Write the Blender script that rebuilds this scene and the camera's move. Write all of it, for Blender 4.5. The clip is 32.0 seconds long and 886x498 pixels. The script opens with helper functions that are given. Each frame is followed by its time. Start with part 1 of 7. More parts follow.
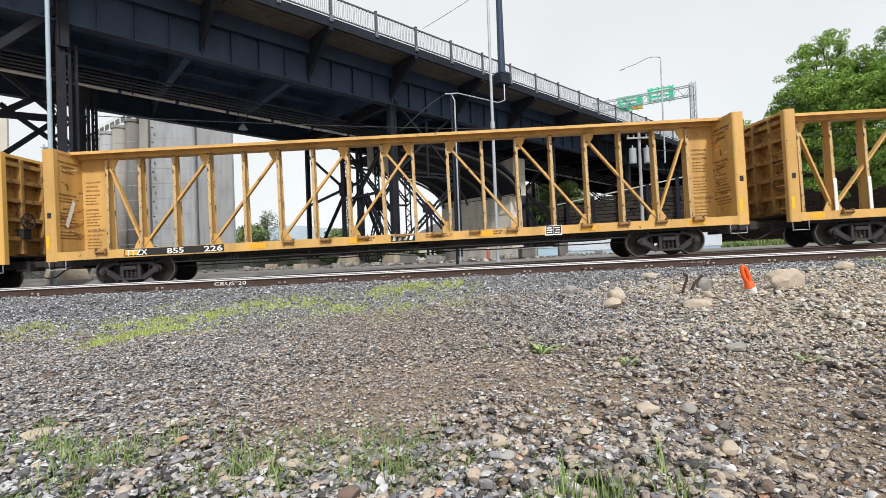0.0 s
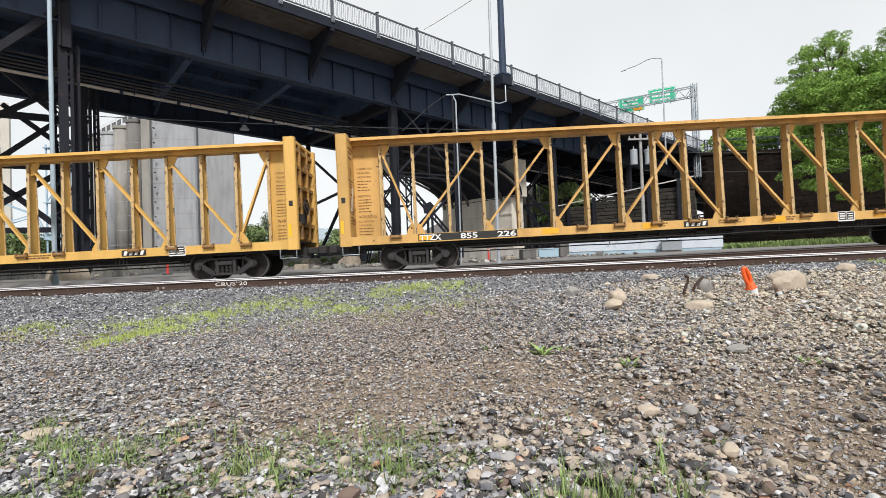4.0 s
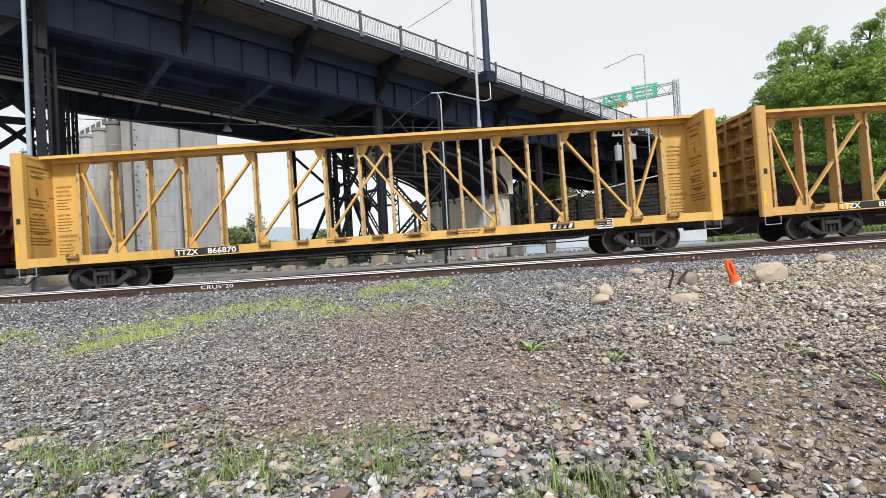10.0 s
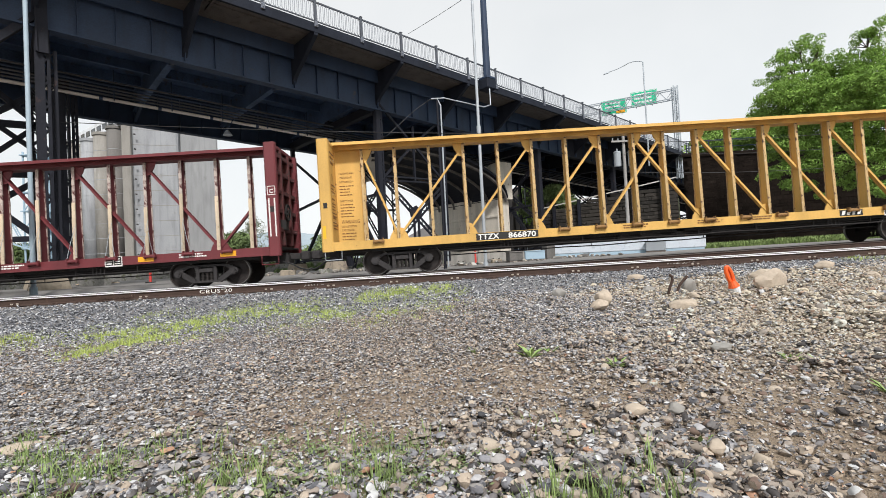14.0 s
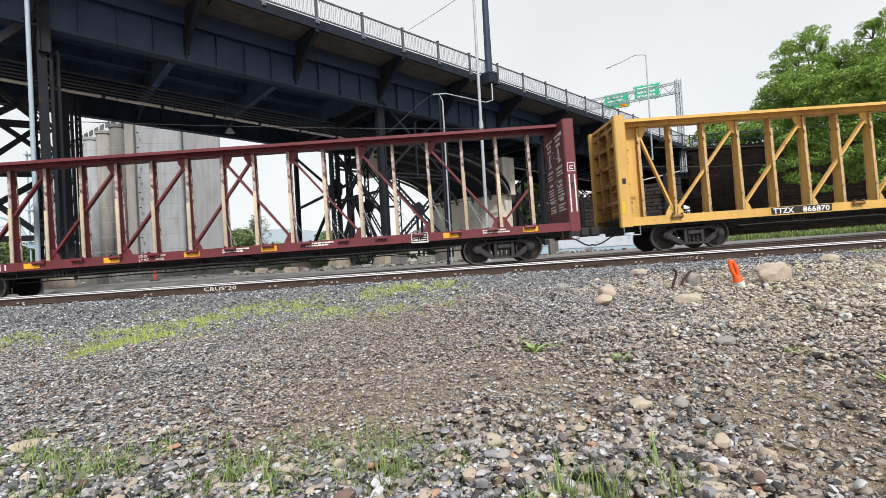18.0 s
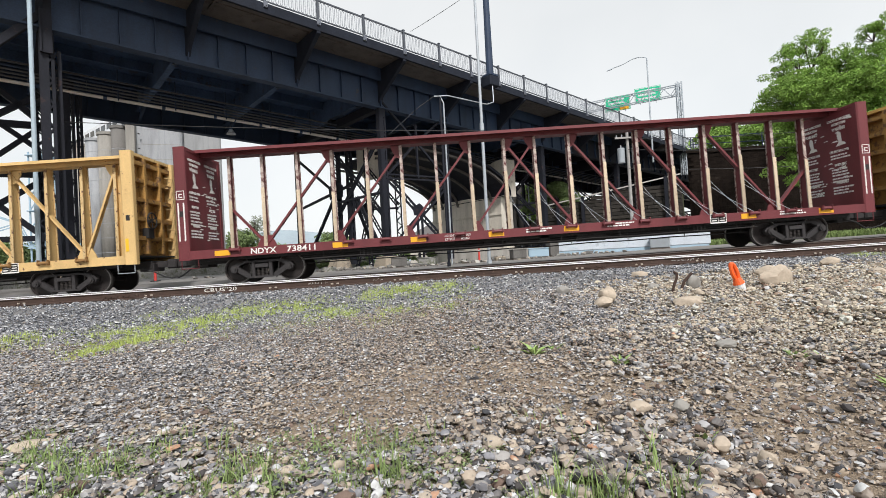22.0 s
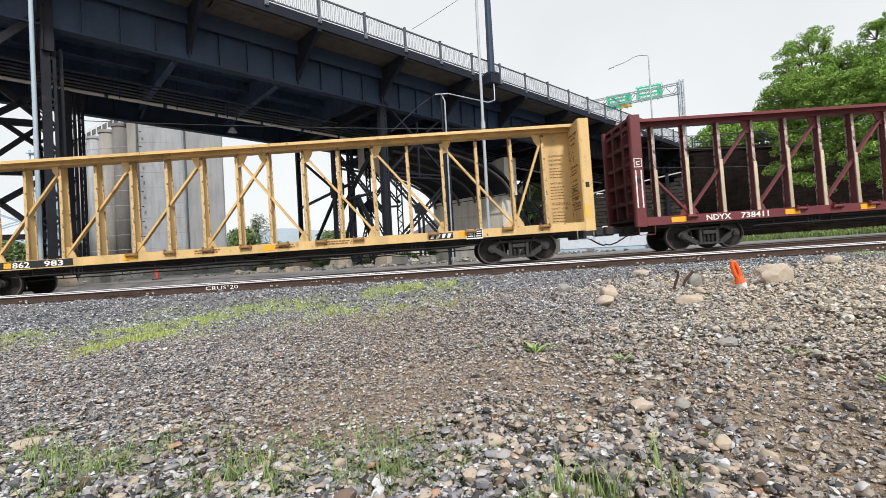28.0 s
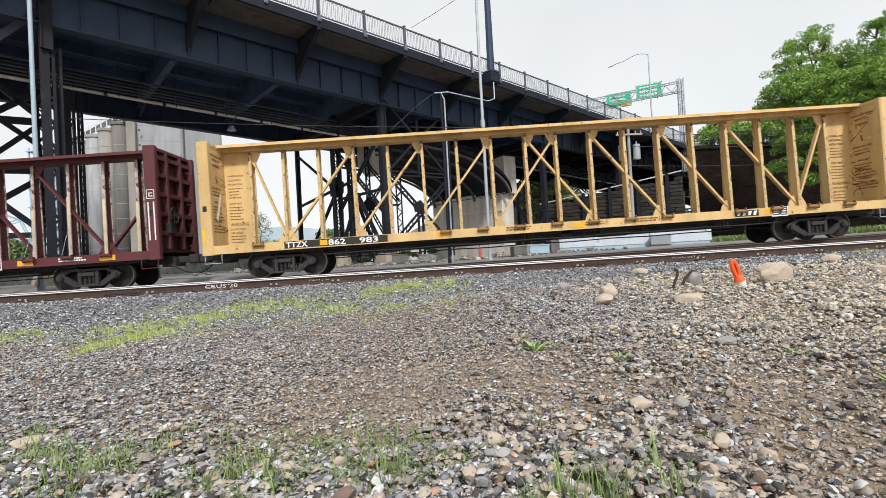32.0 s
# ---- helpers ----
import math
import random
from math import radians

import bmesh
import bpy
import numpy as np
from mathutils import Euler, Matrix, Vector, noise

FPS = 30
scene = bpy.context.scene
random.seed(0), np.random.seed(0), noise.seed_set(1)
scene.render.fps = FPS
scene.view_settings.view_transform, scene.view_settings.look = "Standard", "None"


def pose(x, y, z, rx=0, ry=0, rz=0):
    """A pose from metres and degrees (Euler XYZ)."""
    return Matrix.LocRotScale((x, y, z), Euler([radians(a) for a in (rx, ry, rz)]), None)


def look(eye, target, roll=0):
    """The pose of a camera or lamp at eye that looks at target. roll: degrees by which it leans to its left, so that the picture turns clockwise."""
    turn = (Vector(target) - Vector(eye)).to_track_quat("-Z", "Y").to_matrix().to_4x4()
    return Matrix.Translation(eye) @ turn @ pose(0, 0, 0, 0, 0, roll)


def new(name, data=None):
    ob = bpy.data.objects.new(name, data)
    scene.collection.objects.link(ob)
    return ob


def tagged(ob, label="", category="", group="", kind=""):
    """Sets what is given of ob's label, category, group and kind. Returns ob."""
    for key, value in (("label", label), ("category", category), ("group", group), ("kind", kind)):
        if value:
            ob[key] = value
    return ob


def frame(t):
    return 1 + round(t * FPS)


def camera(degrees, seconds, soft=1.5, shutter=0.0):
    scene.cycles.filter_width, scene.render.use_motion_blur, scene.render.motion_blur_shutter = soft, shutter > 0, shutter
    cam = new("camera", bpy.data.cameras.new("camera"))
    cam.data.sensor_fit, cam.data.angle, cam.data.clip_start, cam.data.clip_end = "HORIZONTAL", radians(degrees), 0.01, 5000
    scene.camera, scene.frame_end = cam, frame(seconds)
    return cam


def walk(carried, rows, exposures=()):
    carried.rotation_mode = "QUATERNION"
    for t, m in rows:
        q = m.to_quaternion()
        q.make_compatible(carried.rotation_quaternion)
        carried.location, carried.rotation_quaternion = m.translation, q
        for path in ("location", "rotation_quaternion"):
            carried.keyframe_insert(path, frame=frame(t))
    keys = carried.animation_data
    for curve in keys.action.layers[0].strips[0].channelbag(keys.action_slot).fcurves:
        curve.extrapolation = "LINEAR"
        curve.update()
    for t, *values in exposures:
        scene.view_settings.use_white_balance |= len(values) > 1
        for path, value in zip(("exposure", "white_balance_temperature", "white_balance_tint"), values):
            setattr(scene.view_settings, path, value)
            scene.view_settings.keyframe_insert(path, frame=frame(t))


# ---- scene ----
cam = camera(84.45, 32.0, soft=0.85, shutter=0.3)

# The camera is hand-held in one spot: seconds, heading, pitch and roll in degrees.
EYE = Vector((0.0, 0.0, 0.43))
AIM = [
    (0, 0.16, 0.93, -2.14), (0.5, 0.13, 1.00, -2.12), (1, 0.13, 1.03, -2.04), (1.5, 0.13, 1.03, -2.04), (2, 0.11, 1.02, -2.06),
    (2.5, 0.08, 1.03, -2.07), (3, 0.07, 1.05, -2.02), (3.5, 0.07, 1.05, -2.01), (5.5, 0.00, 0.93, -2.07), (6, 0.02, 0.98, -2.03),
    (6.5, 0.08, 1.04, -1.95), (7, 0.27, 1.13, -1.91), (7.5, 0.60, 1.14, -2.00), (8, 0.98, 1.03, -2.27), (8.5, 1.32, 0.96, -2.56),
    (9, 1.51, 0.83, -2.78), (9.5, 1.55, 0.79, -2.93), (10, 1.50, 0.78, -3.10), (10.5, 1.42, 0.79, -3.11), (11, 1.42, 0.87, -3.13),
    (11.5, 1.42, 0.88, -3.10), (12, 1.46, 0.93, -3.11), (12.5, 1.52, 1.03, -3.02), (13, 1.60, 1.20, -2.90), (13.5, 1.61, 1.37, -2.85),
    (14, 1.61, 1.38, -2.89), (14.5, 1.55, 1.23, -3.01), (16.5, 1.28, 0.97, -3.23), (17, 1.23, 0.96, -3.29), (17.5, 1.22, 0.93, -3.30),
    (18, 1.22, 0.93, -3.30), (18.5, 1.22, 0.93, -3.30), (19, 1.22, 0.96, -3.28), (19.5, 1.22, 0.99, -3.26), (20, 1.23, 1.00, -3.22),
    (20.5, 1.21, 1.07, -3.21), (21, 1.22, 1.12, -3.12), (21.5, 1.18, 1.14, -3.14), (22, 1.18, 1.14, -3.12), (22.5, 1.15, 1.14, -3.16),
    (23, 1.15, 1.14, -3.16), (23.5, 1.15, 1.14, -3.17), (24, 1.16, 1.14, -3.20), (24.5, 1.17, 1.16, -3.19), (25, 1.17, 1.17, -3.23),
    (25.5, 1.18, 1.18, -3.16), (27.5, 1.10, 1.00, -3.03), (28, 1.04, 0.94, -3.08), (28.5, 1.01, 0.87, -3.07), (29, 1.00, 0.79, -3.04),
    (29.5, 0.99, 0.79, -3.02), (30, 1.00, 0.87, -3.05), (30.5, 1.07, 0.92, -2.98), (31, 1.10, 0.99, -2.99), (31.5, 1.10, 0.90, -2.98),
    (32, 1.08, 0.77, -3.06),]


def aim(yaw, pitch, roll):
    a, b = radians(yaw), radians(pitch)
    d = Vector((math.sin(a) * math.cos(b), math.cos(a) * math.cos(b), math.sin(b)))
    return look(EYE, EYE + d * 10, roll)


walk(cam, [(t, aim(y, p, r)) for t, y, p, r in AIM])

# ---- light: bright overcast afternoon ----
SKY_GAIN = 0.108
world = bpy.data.worlds.new("overcast_sky")
scene.world = world
world.use_nodes = True
wn, wl = world.node_tree.nodes, world.node_tree.links
wn.clear()
sky = wn.new("ShaderNodeTexSky")
sky.sky_type, sky.sun_disc = "NISHITA", False
sky.sun_elevation, sky.sun_rotation = radians(43), radians(167)
sky.air_density, sky.dust_density = 1.4, 4.0
cloud = wn.new("ShaderNodeTexNoise")
cloud.inputs["Scale"].default_value, cloud.inputs["Detail"].default_value = 1.6, 5.0
ramp = wn.new("ShaderNodeValToRGB")
ramp.color_ramp.elements[0].position, ramp.color_ramp.elements[0].color = 0.3, (7.0, 7.35, 7.6, 1)
ramp.color_ramp.elements[1].position, ramp.color_ramp.elements[1].color = 0.7, (8.6, 8.75, 8.8, 1)
veil = wn.new("ShaderNodeMix")
veil.data_type = "RGBA"
veil.inputs["Factor"].default_value = 0.9
bg = wn.new("ShaderNodeBackground")
bg.inputs["Strength"].default_value = SKY_GAIN
wout = wn.new("ShaderNodeOutputWorld")
wl.new(cloud.outputs["Fac"], ramp.inputs["Fac"])
wl.new(sky.outputs["Color"], veil.inputs["A"])
wl.new(ramp.outputs["Color"], veil.inputs["B"])
# the overcast is brightest low over the horizon
wtc, height, low, glow = wn.new("ShaderNodeTexCoord"), wn.new("ShaderNodeSeparateXYZ"), wn.new("ShaderNodeMapRange"), wn.new("ShaderNodeVectorMath")
low.inputs["From Min"].default_value, low.inputs["From Max"].default_value = 0.08, 0.42
low.inputs["To Min"].default_value, low.inputs["To Max"].default_value = 1.18, 1.0
glow.operation = "SCALE"
wl.new(wtc.outputs["Generated"], height.inputs[0])
wl.new(height.outputs["Z"], low.inputs["Value"])
wl.new(veil.outputs["Result"], glow.inputs[0])
wl.new(low.outputs["Result"], glow.inputs["Scale"])
wl.new(glow.outputs["Vector"], bg.inputs["Color"])
wl.new(bg.outputs["Background"], wout.inputs["Surface"])

sun = new("sun", bpy.data.lights.new("sun", "SUN"))
sun.data.energy, sun.data.angle, sun.data.color = 3.3, radians(7), (1.0, 0.97, 0.945)
sun.matrix_world = look((8, -36, 35), (0, 0, 0))
scene.view_settings.exposure = 0.0

# ---- materials ----


def material(name, base, rough=0.8, metal=0.0, fine=30.0, coarse=1.5, vary=0.25, tint=None, tint_at=0.6, bump=0.3, bump_size=0.01,
             island=0.0, objrand=0.0, spec=0.5, streak=0.0, chips=None, chips_at=0.64, chip_size=7.0):
    """A procedural surface: grain and broad blotches in the colour, a second colour for dirt or rust, fine relief."""
    m = bpy.data.materials.new(name)
    m.use_nodes = True
    n, l = m.node_tree.nodes, m.node_tree.links
    b = n["Principled BSDF"]
    b.inputs["Roughness"].default_value, b.inputs["Metallic"].default_value = rough, metal
    b.inputs["Specular IOR Level"].default_value = spec
    tc = n.new("ShaderNodeTexCoord")
    big, small = n.new("ShaderNodeTexNoise"), n.new("ShaderNodeTexNoise")
    big.inputs["Scale"].default_value, big.inputs["Detail"].default_value = coarse, 6.0
    small.inputs["Scale"].default_value, small.inputs["Detail"].default_value = fine, 4.0
    l.new(tc.outputs["Object"], big.inputs["Vector"])
    l.new(tc.outputs["Object"], small.inputs["Vector"])
    add = n.new("ShaderNodeMath")
    add.operation = "ADD"
    l.new(big.outputs["Fac"], add.inputs[0])
    l.new(small.outputs["Fac"], add.inputs[1])
    last = add.outputs[0]
    for on, socket in ((island, "Random Per Island"), (objrand, "Random")):
        if on:
            src = n.new("ShaderNodeNewGeometry" if socket != "Random" else "ShaderNodeObjectInfo")
            mul = n.new("ShaderNodeMath")
            mul.operation = "MULTIPLY_ADD"
            mul.inputs[1].default_value = on
            l.new(src.outputs[socket], mul.inputs[0])
            l.new(last, mul.inputs[2])
            sub = n.new("ShaderNodeMath")
            sub.operation = "SUBTRACT"
            sub.inputs[1].default_value = on / 2
            l.new(mul.outputs[0], sub.inputs[0])
            last = sub.outputs[0]
    r = n.new("ShaderNodeValToRGB")
    e = r.color_ramp.elements
    e[0].position, e[1].position = 0.3, 0.7
    e[0].color = (*[c * (1 - vary) for c in base], 1)
    e[1].color = (*[min(1, c * (1 + vary)) for c in base], 1)
    half = n.new("ShaderNodeMath")
    half.operation = "MULTIPLY"
    half.inputs[1].default_value = 0.5
    l.new(last, half.inputs[0])
    l.new(half.outputs[0], r.inputs["Fac"])
    colour = r.outputs["Color"]
    if tint:
        dirt, edge = n.new("ShaderNodeTexNoise"), n.new("ShaderNodeValToRGB")
        dirt.inputs["Scale"].default_value, dirt.inputs["Detail"].default_value = coarse * 2.7, 9.0
        dirt.inputs["Roughness"].default_value = 0.7
        l.new(tc.outputs["Object"], dirt.inputs["Vector"])
        edge.color_ramp.elements[0].position, edge.color_ramp.elements[1].position = tint_at, tint_at + 0.08
        l.new(dirt.outputs["Fac"], edge.inputs["Fac"])
        mix = n.new("ShaderNodeMix")
        mix.data_type = "RGBA"
        mix.inputs["B"].default_value = (*tint, 1)
        l.new(edge.outputs["Color"], mix.inputs["Factor"])
        l.new(colour, mix.inputs["A"])
        colour = mix.outputs["Result"]
    if streak:
        # rain-washed grime running down the surface
        stretch, runs, fade, dull = n.new("ShaderNodeMapping"), n.new("ShaderNodeTexNoise"), n.new("ShaderNodeMapRange"), n.new("ShaderNodeMix")
        stretch.inputs["Scale"].default_value = (1.1, 1.1, 0.16)
        runs.inputs["Scale"].default_value, runs.inputs["Detail"].default_value = 1.6, 6.0
        l.new(tc.outputs["Object"], stretch.inputs["Vector"])
        l.new(stretch.outputs["Vector"], runs.inputs["Vector"])
        fade.inputs["From Min"].default_value, fade.inputs["From Max"].default_value = 0.45, 0.7
        fade.inputs["To Max"].default_value = streak
        l.new(runs.outputs["Fac"], fade.inputs["Value"])
        dull.data_type = "RGBA"
        dull.inputs["B"].default_value = (*[c * 0.4 for c in base], 1)
        l.new(fade.outputs["Result"], dull.inputs["Factor"])
        l.new(colour, dull.inputs["A"])
        colour = dull.outputs["Result"]
    if chips:
        # paint knocked off in small ragged flakes
        squash, flake, cut, bare_ = n.new("ShaderNodeMapping"), n.new("ShaderNodeTexNoise"), n.new("ShaderNodeValToRGB"), n.new("ShaderNodeMix")
        squash.inputs["Scale"].default_value = (1.0, 1.0, 0.6)
        flake.inputs["Scale"].default_value, flake.inputs["Detail"].default_value, flake.inputs["Roughness"].default_value = chip_size, 5.0, 0.62
        cut.color_ramp.elements[0].position, cut.color_ramp.elements[1].position = chips_at, chips_at + 0.025
        l.new(tc.outputs["Object"], squash.inputs["Vector"])
        l.new(squash.outputs["Vector"], flake.inputs["Vector"])
        l.new(flake.outputs["Fac"], cut.inputs["Fac"])
        bare_.data_type = "RGBA"
        bare_.inputs["B"].default_value = (*chips, 1)
        l.new(cut.outputs["Color"], bare_.inputs["Factor"])
        l.new(colour, bare_.inputs["A"])
        colour = bare_.outputs["Result"]
    l.new(colour, b.inputs["Base Color"])
    if bump:
        bp = n.new("ShaderNodeBump")
        bp.inputs["Strength"].default_value, bp.inputs["Distance"].default_value = bump, bump_size
        l.new(small.outputs["Fac"], bp.inputs["Height"])
        l.new(bp.outputs["Normal"], b.inputs["Normal"])
    return m


YELLOW = [
    material("yellow_paint_bright", (0.635, 0.375, 0.115), 0.6, 0, 40, 0.8, 0.16, (0.30, 0.14, 0.05), 0.61, 0.08, streak=0.4, chips=(0.11, 0.05, 0.028), chips_at=0.67),
    material("yellow_paint_golden", (0.69, 0.415, 0.11), 0.58, 0, 40, 0.8, 0.16, (0.34, 0.17, 0.05), 0.63, 0.08, streak=0.35, chips=(0.16, 0.085, 0.04), chips_at=0.70),
    material("yellow_paint_faded", (0.67, 0.455, 0.195), 0.65, 0, 40, 0.8, 0.18, (0.36, 0.19, 0.08), 0.60, 0.08, streak=0.4, chips=(0.15, 0.07, 0.04), chips_at=0.66),
]
OXIDE = material("oxide_red_paint", (0.15, 0.026, 0.032), 0.55, 0, 40, 0.8, 0.2, (0.07, 0.022, 0.024), 0.66, 0.08, streak=0.4, chips=(0.42, 0.34, 0.32), chips_at=0.735)
GRIME_YELLOW = material("grimy_brown_yellow_paint", (0.40, 0.22, 0.06), 0.8, 0, 30, 1.2, 0.35, (0.16, 0.085, 0.04), 0.52, 0.2)
GRIME_RED = material("grimy_dark_red_paint", (0.095, 0.026, 0.026), 0.8, 0, 30, 1.2, 0.35, (0.05, 0.025, 0.022), 0.55, 0.2)
OXIDE_DARK = material("dark_maroon_paint", (0.10, 0.022, 0.026), 0.6, 0, 40, 0.8, 0.2, (0.05, 0.02, 0.022), 0.66, 0.08, streak=0.4, chips=(0.30, 0.22, 0.21), chips_at=0.735)
POST_WORN = material("scuffed_post_face", (0.52, 0.36, 0.17), 0.8, 0, 60, 2, 0.25, (0.62, 0.50, 0.33), 0.56, 0.3, chips=(0.09, 0.05, 0.03), chips_at=0.575, chip_size=11.0)
POST_WORN_RED = material("scuffed_red_post_face", (0.34, 0.255, 0.235), 0.8, 0, 60, 3, 0.3, (0.50, 0.43, 0.38), 0.48, 0.3, chips=(0.10, 0.03, 0.03), chips_at=0.56, chip_size=9.0)
BARE_WOOD = material("pale_softwood", (0.60, 0.49, 0.36), 0.85, 0, 50, 3, 0.22, (0.36, 0.25, 0.15), 0.58, 0.3, streak=0.4, chips=(0.16, 0.06, 0.05), chips_at=0.63, objrand=0.7)
WHITE_BOARD = material("white_painted_board", (0.75, 0.74, 0.7), 0.7, 0, 40, 3, 0.08, (0.4, 0.35, 0.3), 0.68, 0.1)
BLACK_STEEL = material("black_underframe_steel", (0.022, 0.02, 0.02), 0.7, 0.1, 30, 2, 0.4, (0.07, 0.04, 0.025), 0.6, 0.3)
TRUCK_STEEL = material("sooty_cast_steel", (0.032, 0.029, 0.03), 0.7, 0.1, 30, 3, 0.4, (0.075, 0.05, 0.038), 0.62, 0.4)
WHEEL_STEEL = material("dark_wheel_steel", (0.03, 0.024, 0.023), 0.6, 0.3, 30, 3, 0.3, (0.08, 0.045, 0.032), 0.6, 0.2)
TREAD = material("polished_wheel_tread", (0.22, 0.21, 0.20), 0.45, 0.8, 40, 4, 0.15, bump=0.05)
RAIL_RUST = material("rusty_rail_web", (0.062, 0.037, 0.028), 0.85, 0.1, 50, 3, 0.3, (0.15, 0.10, 0.075), 0.6, 0.35)
# near-white base puts the sky's glint into the polished steel's colour
RAIL_HEAD = material("polished_glint_rail_head", (0.8, 0.8, 0.8), 0.38, 0.35, 40, 3, 0.1, bump=0.03)
# dark copy for the far track: shade below the train put into the colour
RAIL_HEAD_SHADED = material("shaded_rail_head", (0.12, 0.10, 0.09), 0.6, 0.3, 40, 3, 0.2, bump=0.03)
CRIB_WOOD = material("dark_brown_timber", (0.028, 0.024, 0.02), 0.9, 0, 35, 2, 0.5, (0.09, 0.078, 0.065), 0.58, 0.6, objrand=0.8)
TIE_WOOD = material("weathered_tie_timber", (0.15, 0.13, 0.115), 0.9, 0, 35, 3, 0.35, (0.06, 0.05, 0.045), 0.6, 0.6)
BRIDGE_STEEL = material("dark_slate_bridge_paint", (0.019, 0.038, 0.080), 0.65, 0.0, 18, 0.6, 0.35, (0.075, 0.055, 0.045), 0.64, 0.15, streak=0.45)
# Lighter copy of the bridge paint: brightens the shaded underside through its colour.
INNER_STEEL = material("lightened_slate_paint", (0.050, 0.090, 0.175), 0.75, 0.0, 12, 0.5, 0.4, (0.05, 0.05, 0.06), 0.58, 0.15, streak=0.5)
LATTICE_STEEL = material("dark_brown_lattice_steel", (0.016, 0.0175, 0.025), 0.7, 0.0, 18, 0.9, 0.35, (0.06, 0.038, 0.035), 0.62, 0.15, spec=0.2, streak=0.3)
EDGE_STEEL = material("dull_charcoal_edge_paint", (0.019, 0.023, 0.034), 0.7, 0.0, 18, 0.8, 0.35, (0.065, 0.045, 0.038), 0.62, 0.2, spec=0.15, streak=0.4)
PIPE_DULL = material("dull_grey_pipe", (0.058, 0.062, 0.072), 0.65, 0.0, 20, 1.5, 0.3, (0.05, 0.045, 0.042), 0.56, 0.1)
SOFFIT = material("stained_soffit_concrete", (0.105, 0.095, 0.088), 0.9, 0, 25, 0.9, 0.3, (0.07, 0.055, 0.048), 0.56, 0.3, streak=0.45)
RAIL_PAINT = material("grey_railing_paint", (0.30, 0.32, 0.36), 0.6, 0, 30, 2, 0.12, bump=0.05)
SHOE_PAINT = material("blue_grey_shoe_paint", (0.14, 0.155, 0.19), 0.6, 0, 30, 2, 0.25, bump=0.05)
RAIL_DARK = material("dark_grey_railing_paint", (0.075, 0.085, 0.105), 0.6, 0, 30, 2, 0.2, bump=0.05)
GALV = material("galvanised_steel", (0.42, 0.46, 0.50), 0.5, 0.3, 40, 2, 0.15, bump=0.05)
PALE_POLE = material("pale_blue_grey_pole_paint", (0.36, 0.45, 0.52), 0.55, 0.1, 40, 1.5, 0.12, (0.22, 0.2, 0.2), 0.7, 0.05)
PIPE_GREY = material("pale_pipe_metal", (0.58, 0.55, 0.52), 0.5, 0.2, 30, 1, 0.15, bump=0.05)
CONCRETE = material("weathered_concrete", (0.33, 0.315, 0.29), 0.9, 0, 12, 0.35, 0.18, (0.24, 0.22, 0.2), 0.6, 0.3, streak=0.5)
CONCRETE_PALE = material("pale_pier_concrete", (0.66, 0.61, 0.53), 0.9, 0, 12, 0.5, 0.15, (0.30, 0.25, 0.2), 0.6, 0.3, streak=0.45)
GALLERY_WHITE = material("chalky_white_sheeting", (0.74, 0.76, 0.78), 0.8, 0, 12, 0.6, 0.12, (0.55, 0.56, 0.57), 0.62, 0.1, streak=0.3)
SILO_DARK = material("grey_silo_concrete", (0.155, 0.147, 0.138), 0.9, 0, 10, 0.25, 0.25, (0.12, 0.112, 0.105), 0.58, 0.2, streak=0.45)
SILO_MID = material("streaked_silo_concrete", (0.335, 0.345, 0.36), 0.9, 0, 10, 0.25, 0.2, (0.29, 0.29, 0.29), 0.58, 0.2, streak=0.45)
# darker copy of the bin concrete, shade of the second wall painted in
SILO_GREY = material("shaded_bin_concrete", (0.31, 0.315, 0.32), 0.9, 0, 10, 0.25, 0.15, (0.25, 0.25, 0.25), 0.6, 0.2, streak=0.4)
SILO_PALE = material("pale_silo_concrete", (0.285, 0.27, 0.245), 0.9, 0, 10, 0.25, 0.2, (0.33, 0.32, 0.31), 0.6, 0.2, streak=0.5)
WALL_STONE = material("dark_basalt_block", (0.022, 0.0165, 0.0135), 0.9, 0, 14, 0.6, 0.45, (0.045, 0.036, 0.03), 0.62, 0.6, 0.03, spec=0.08, streak=0.6, objrand=0.4)
DIRT = material("packed_gravelly_dirt", (0.39, 0.30, 0.215), 0.95, 0, 110, 0.7, 0.45, (0.28, 0.21, 0.155), 0.55, 1.0, 0.04)
ASPHALT = material("worn_grey_lot_paving", (0.22, 0.21, 0.20), 0.95, 0, 40, 0.4, 0.2, (0.15, 0.14, 0.13), 0.6, 0.4)



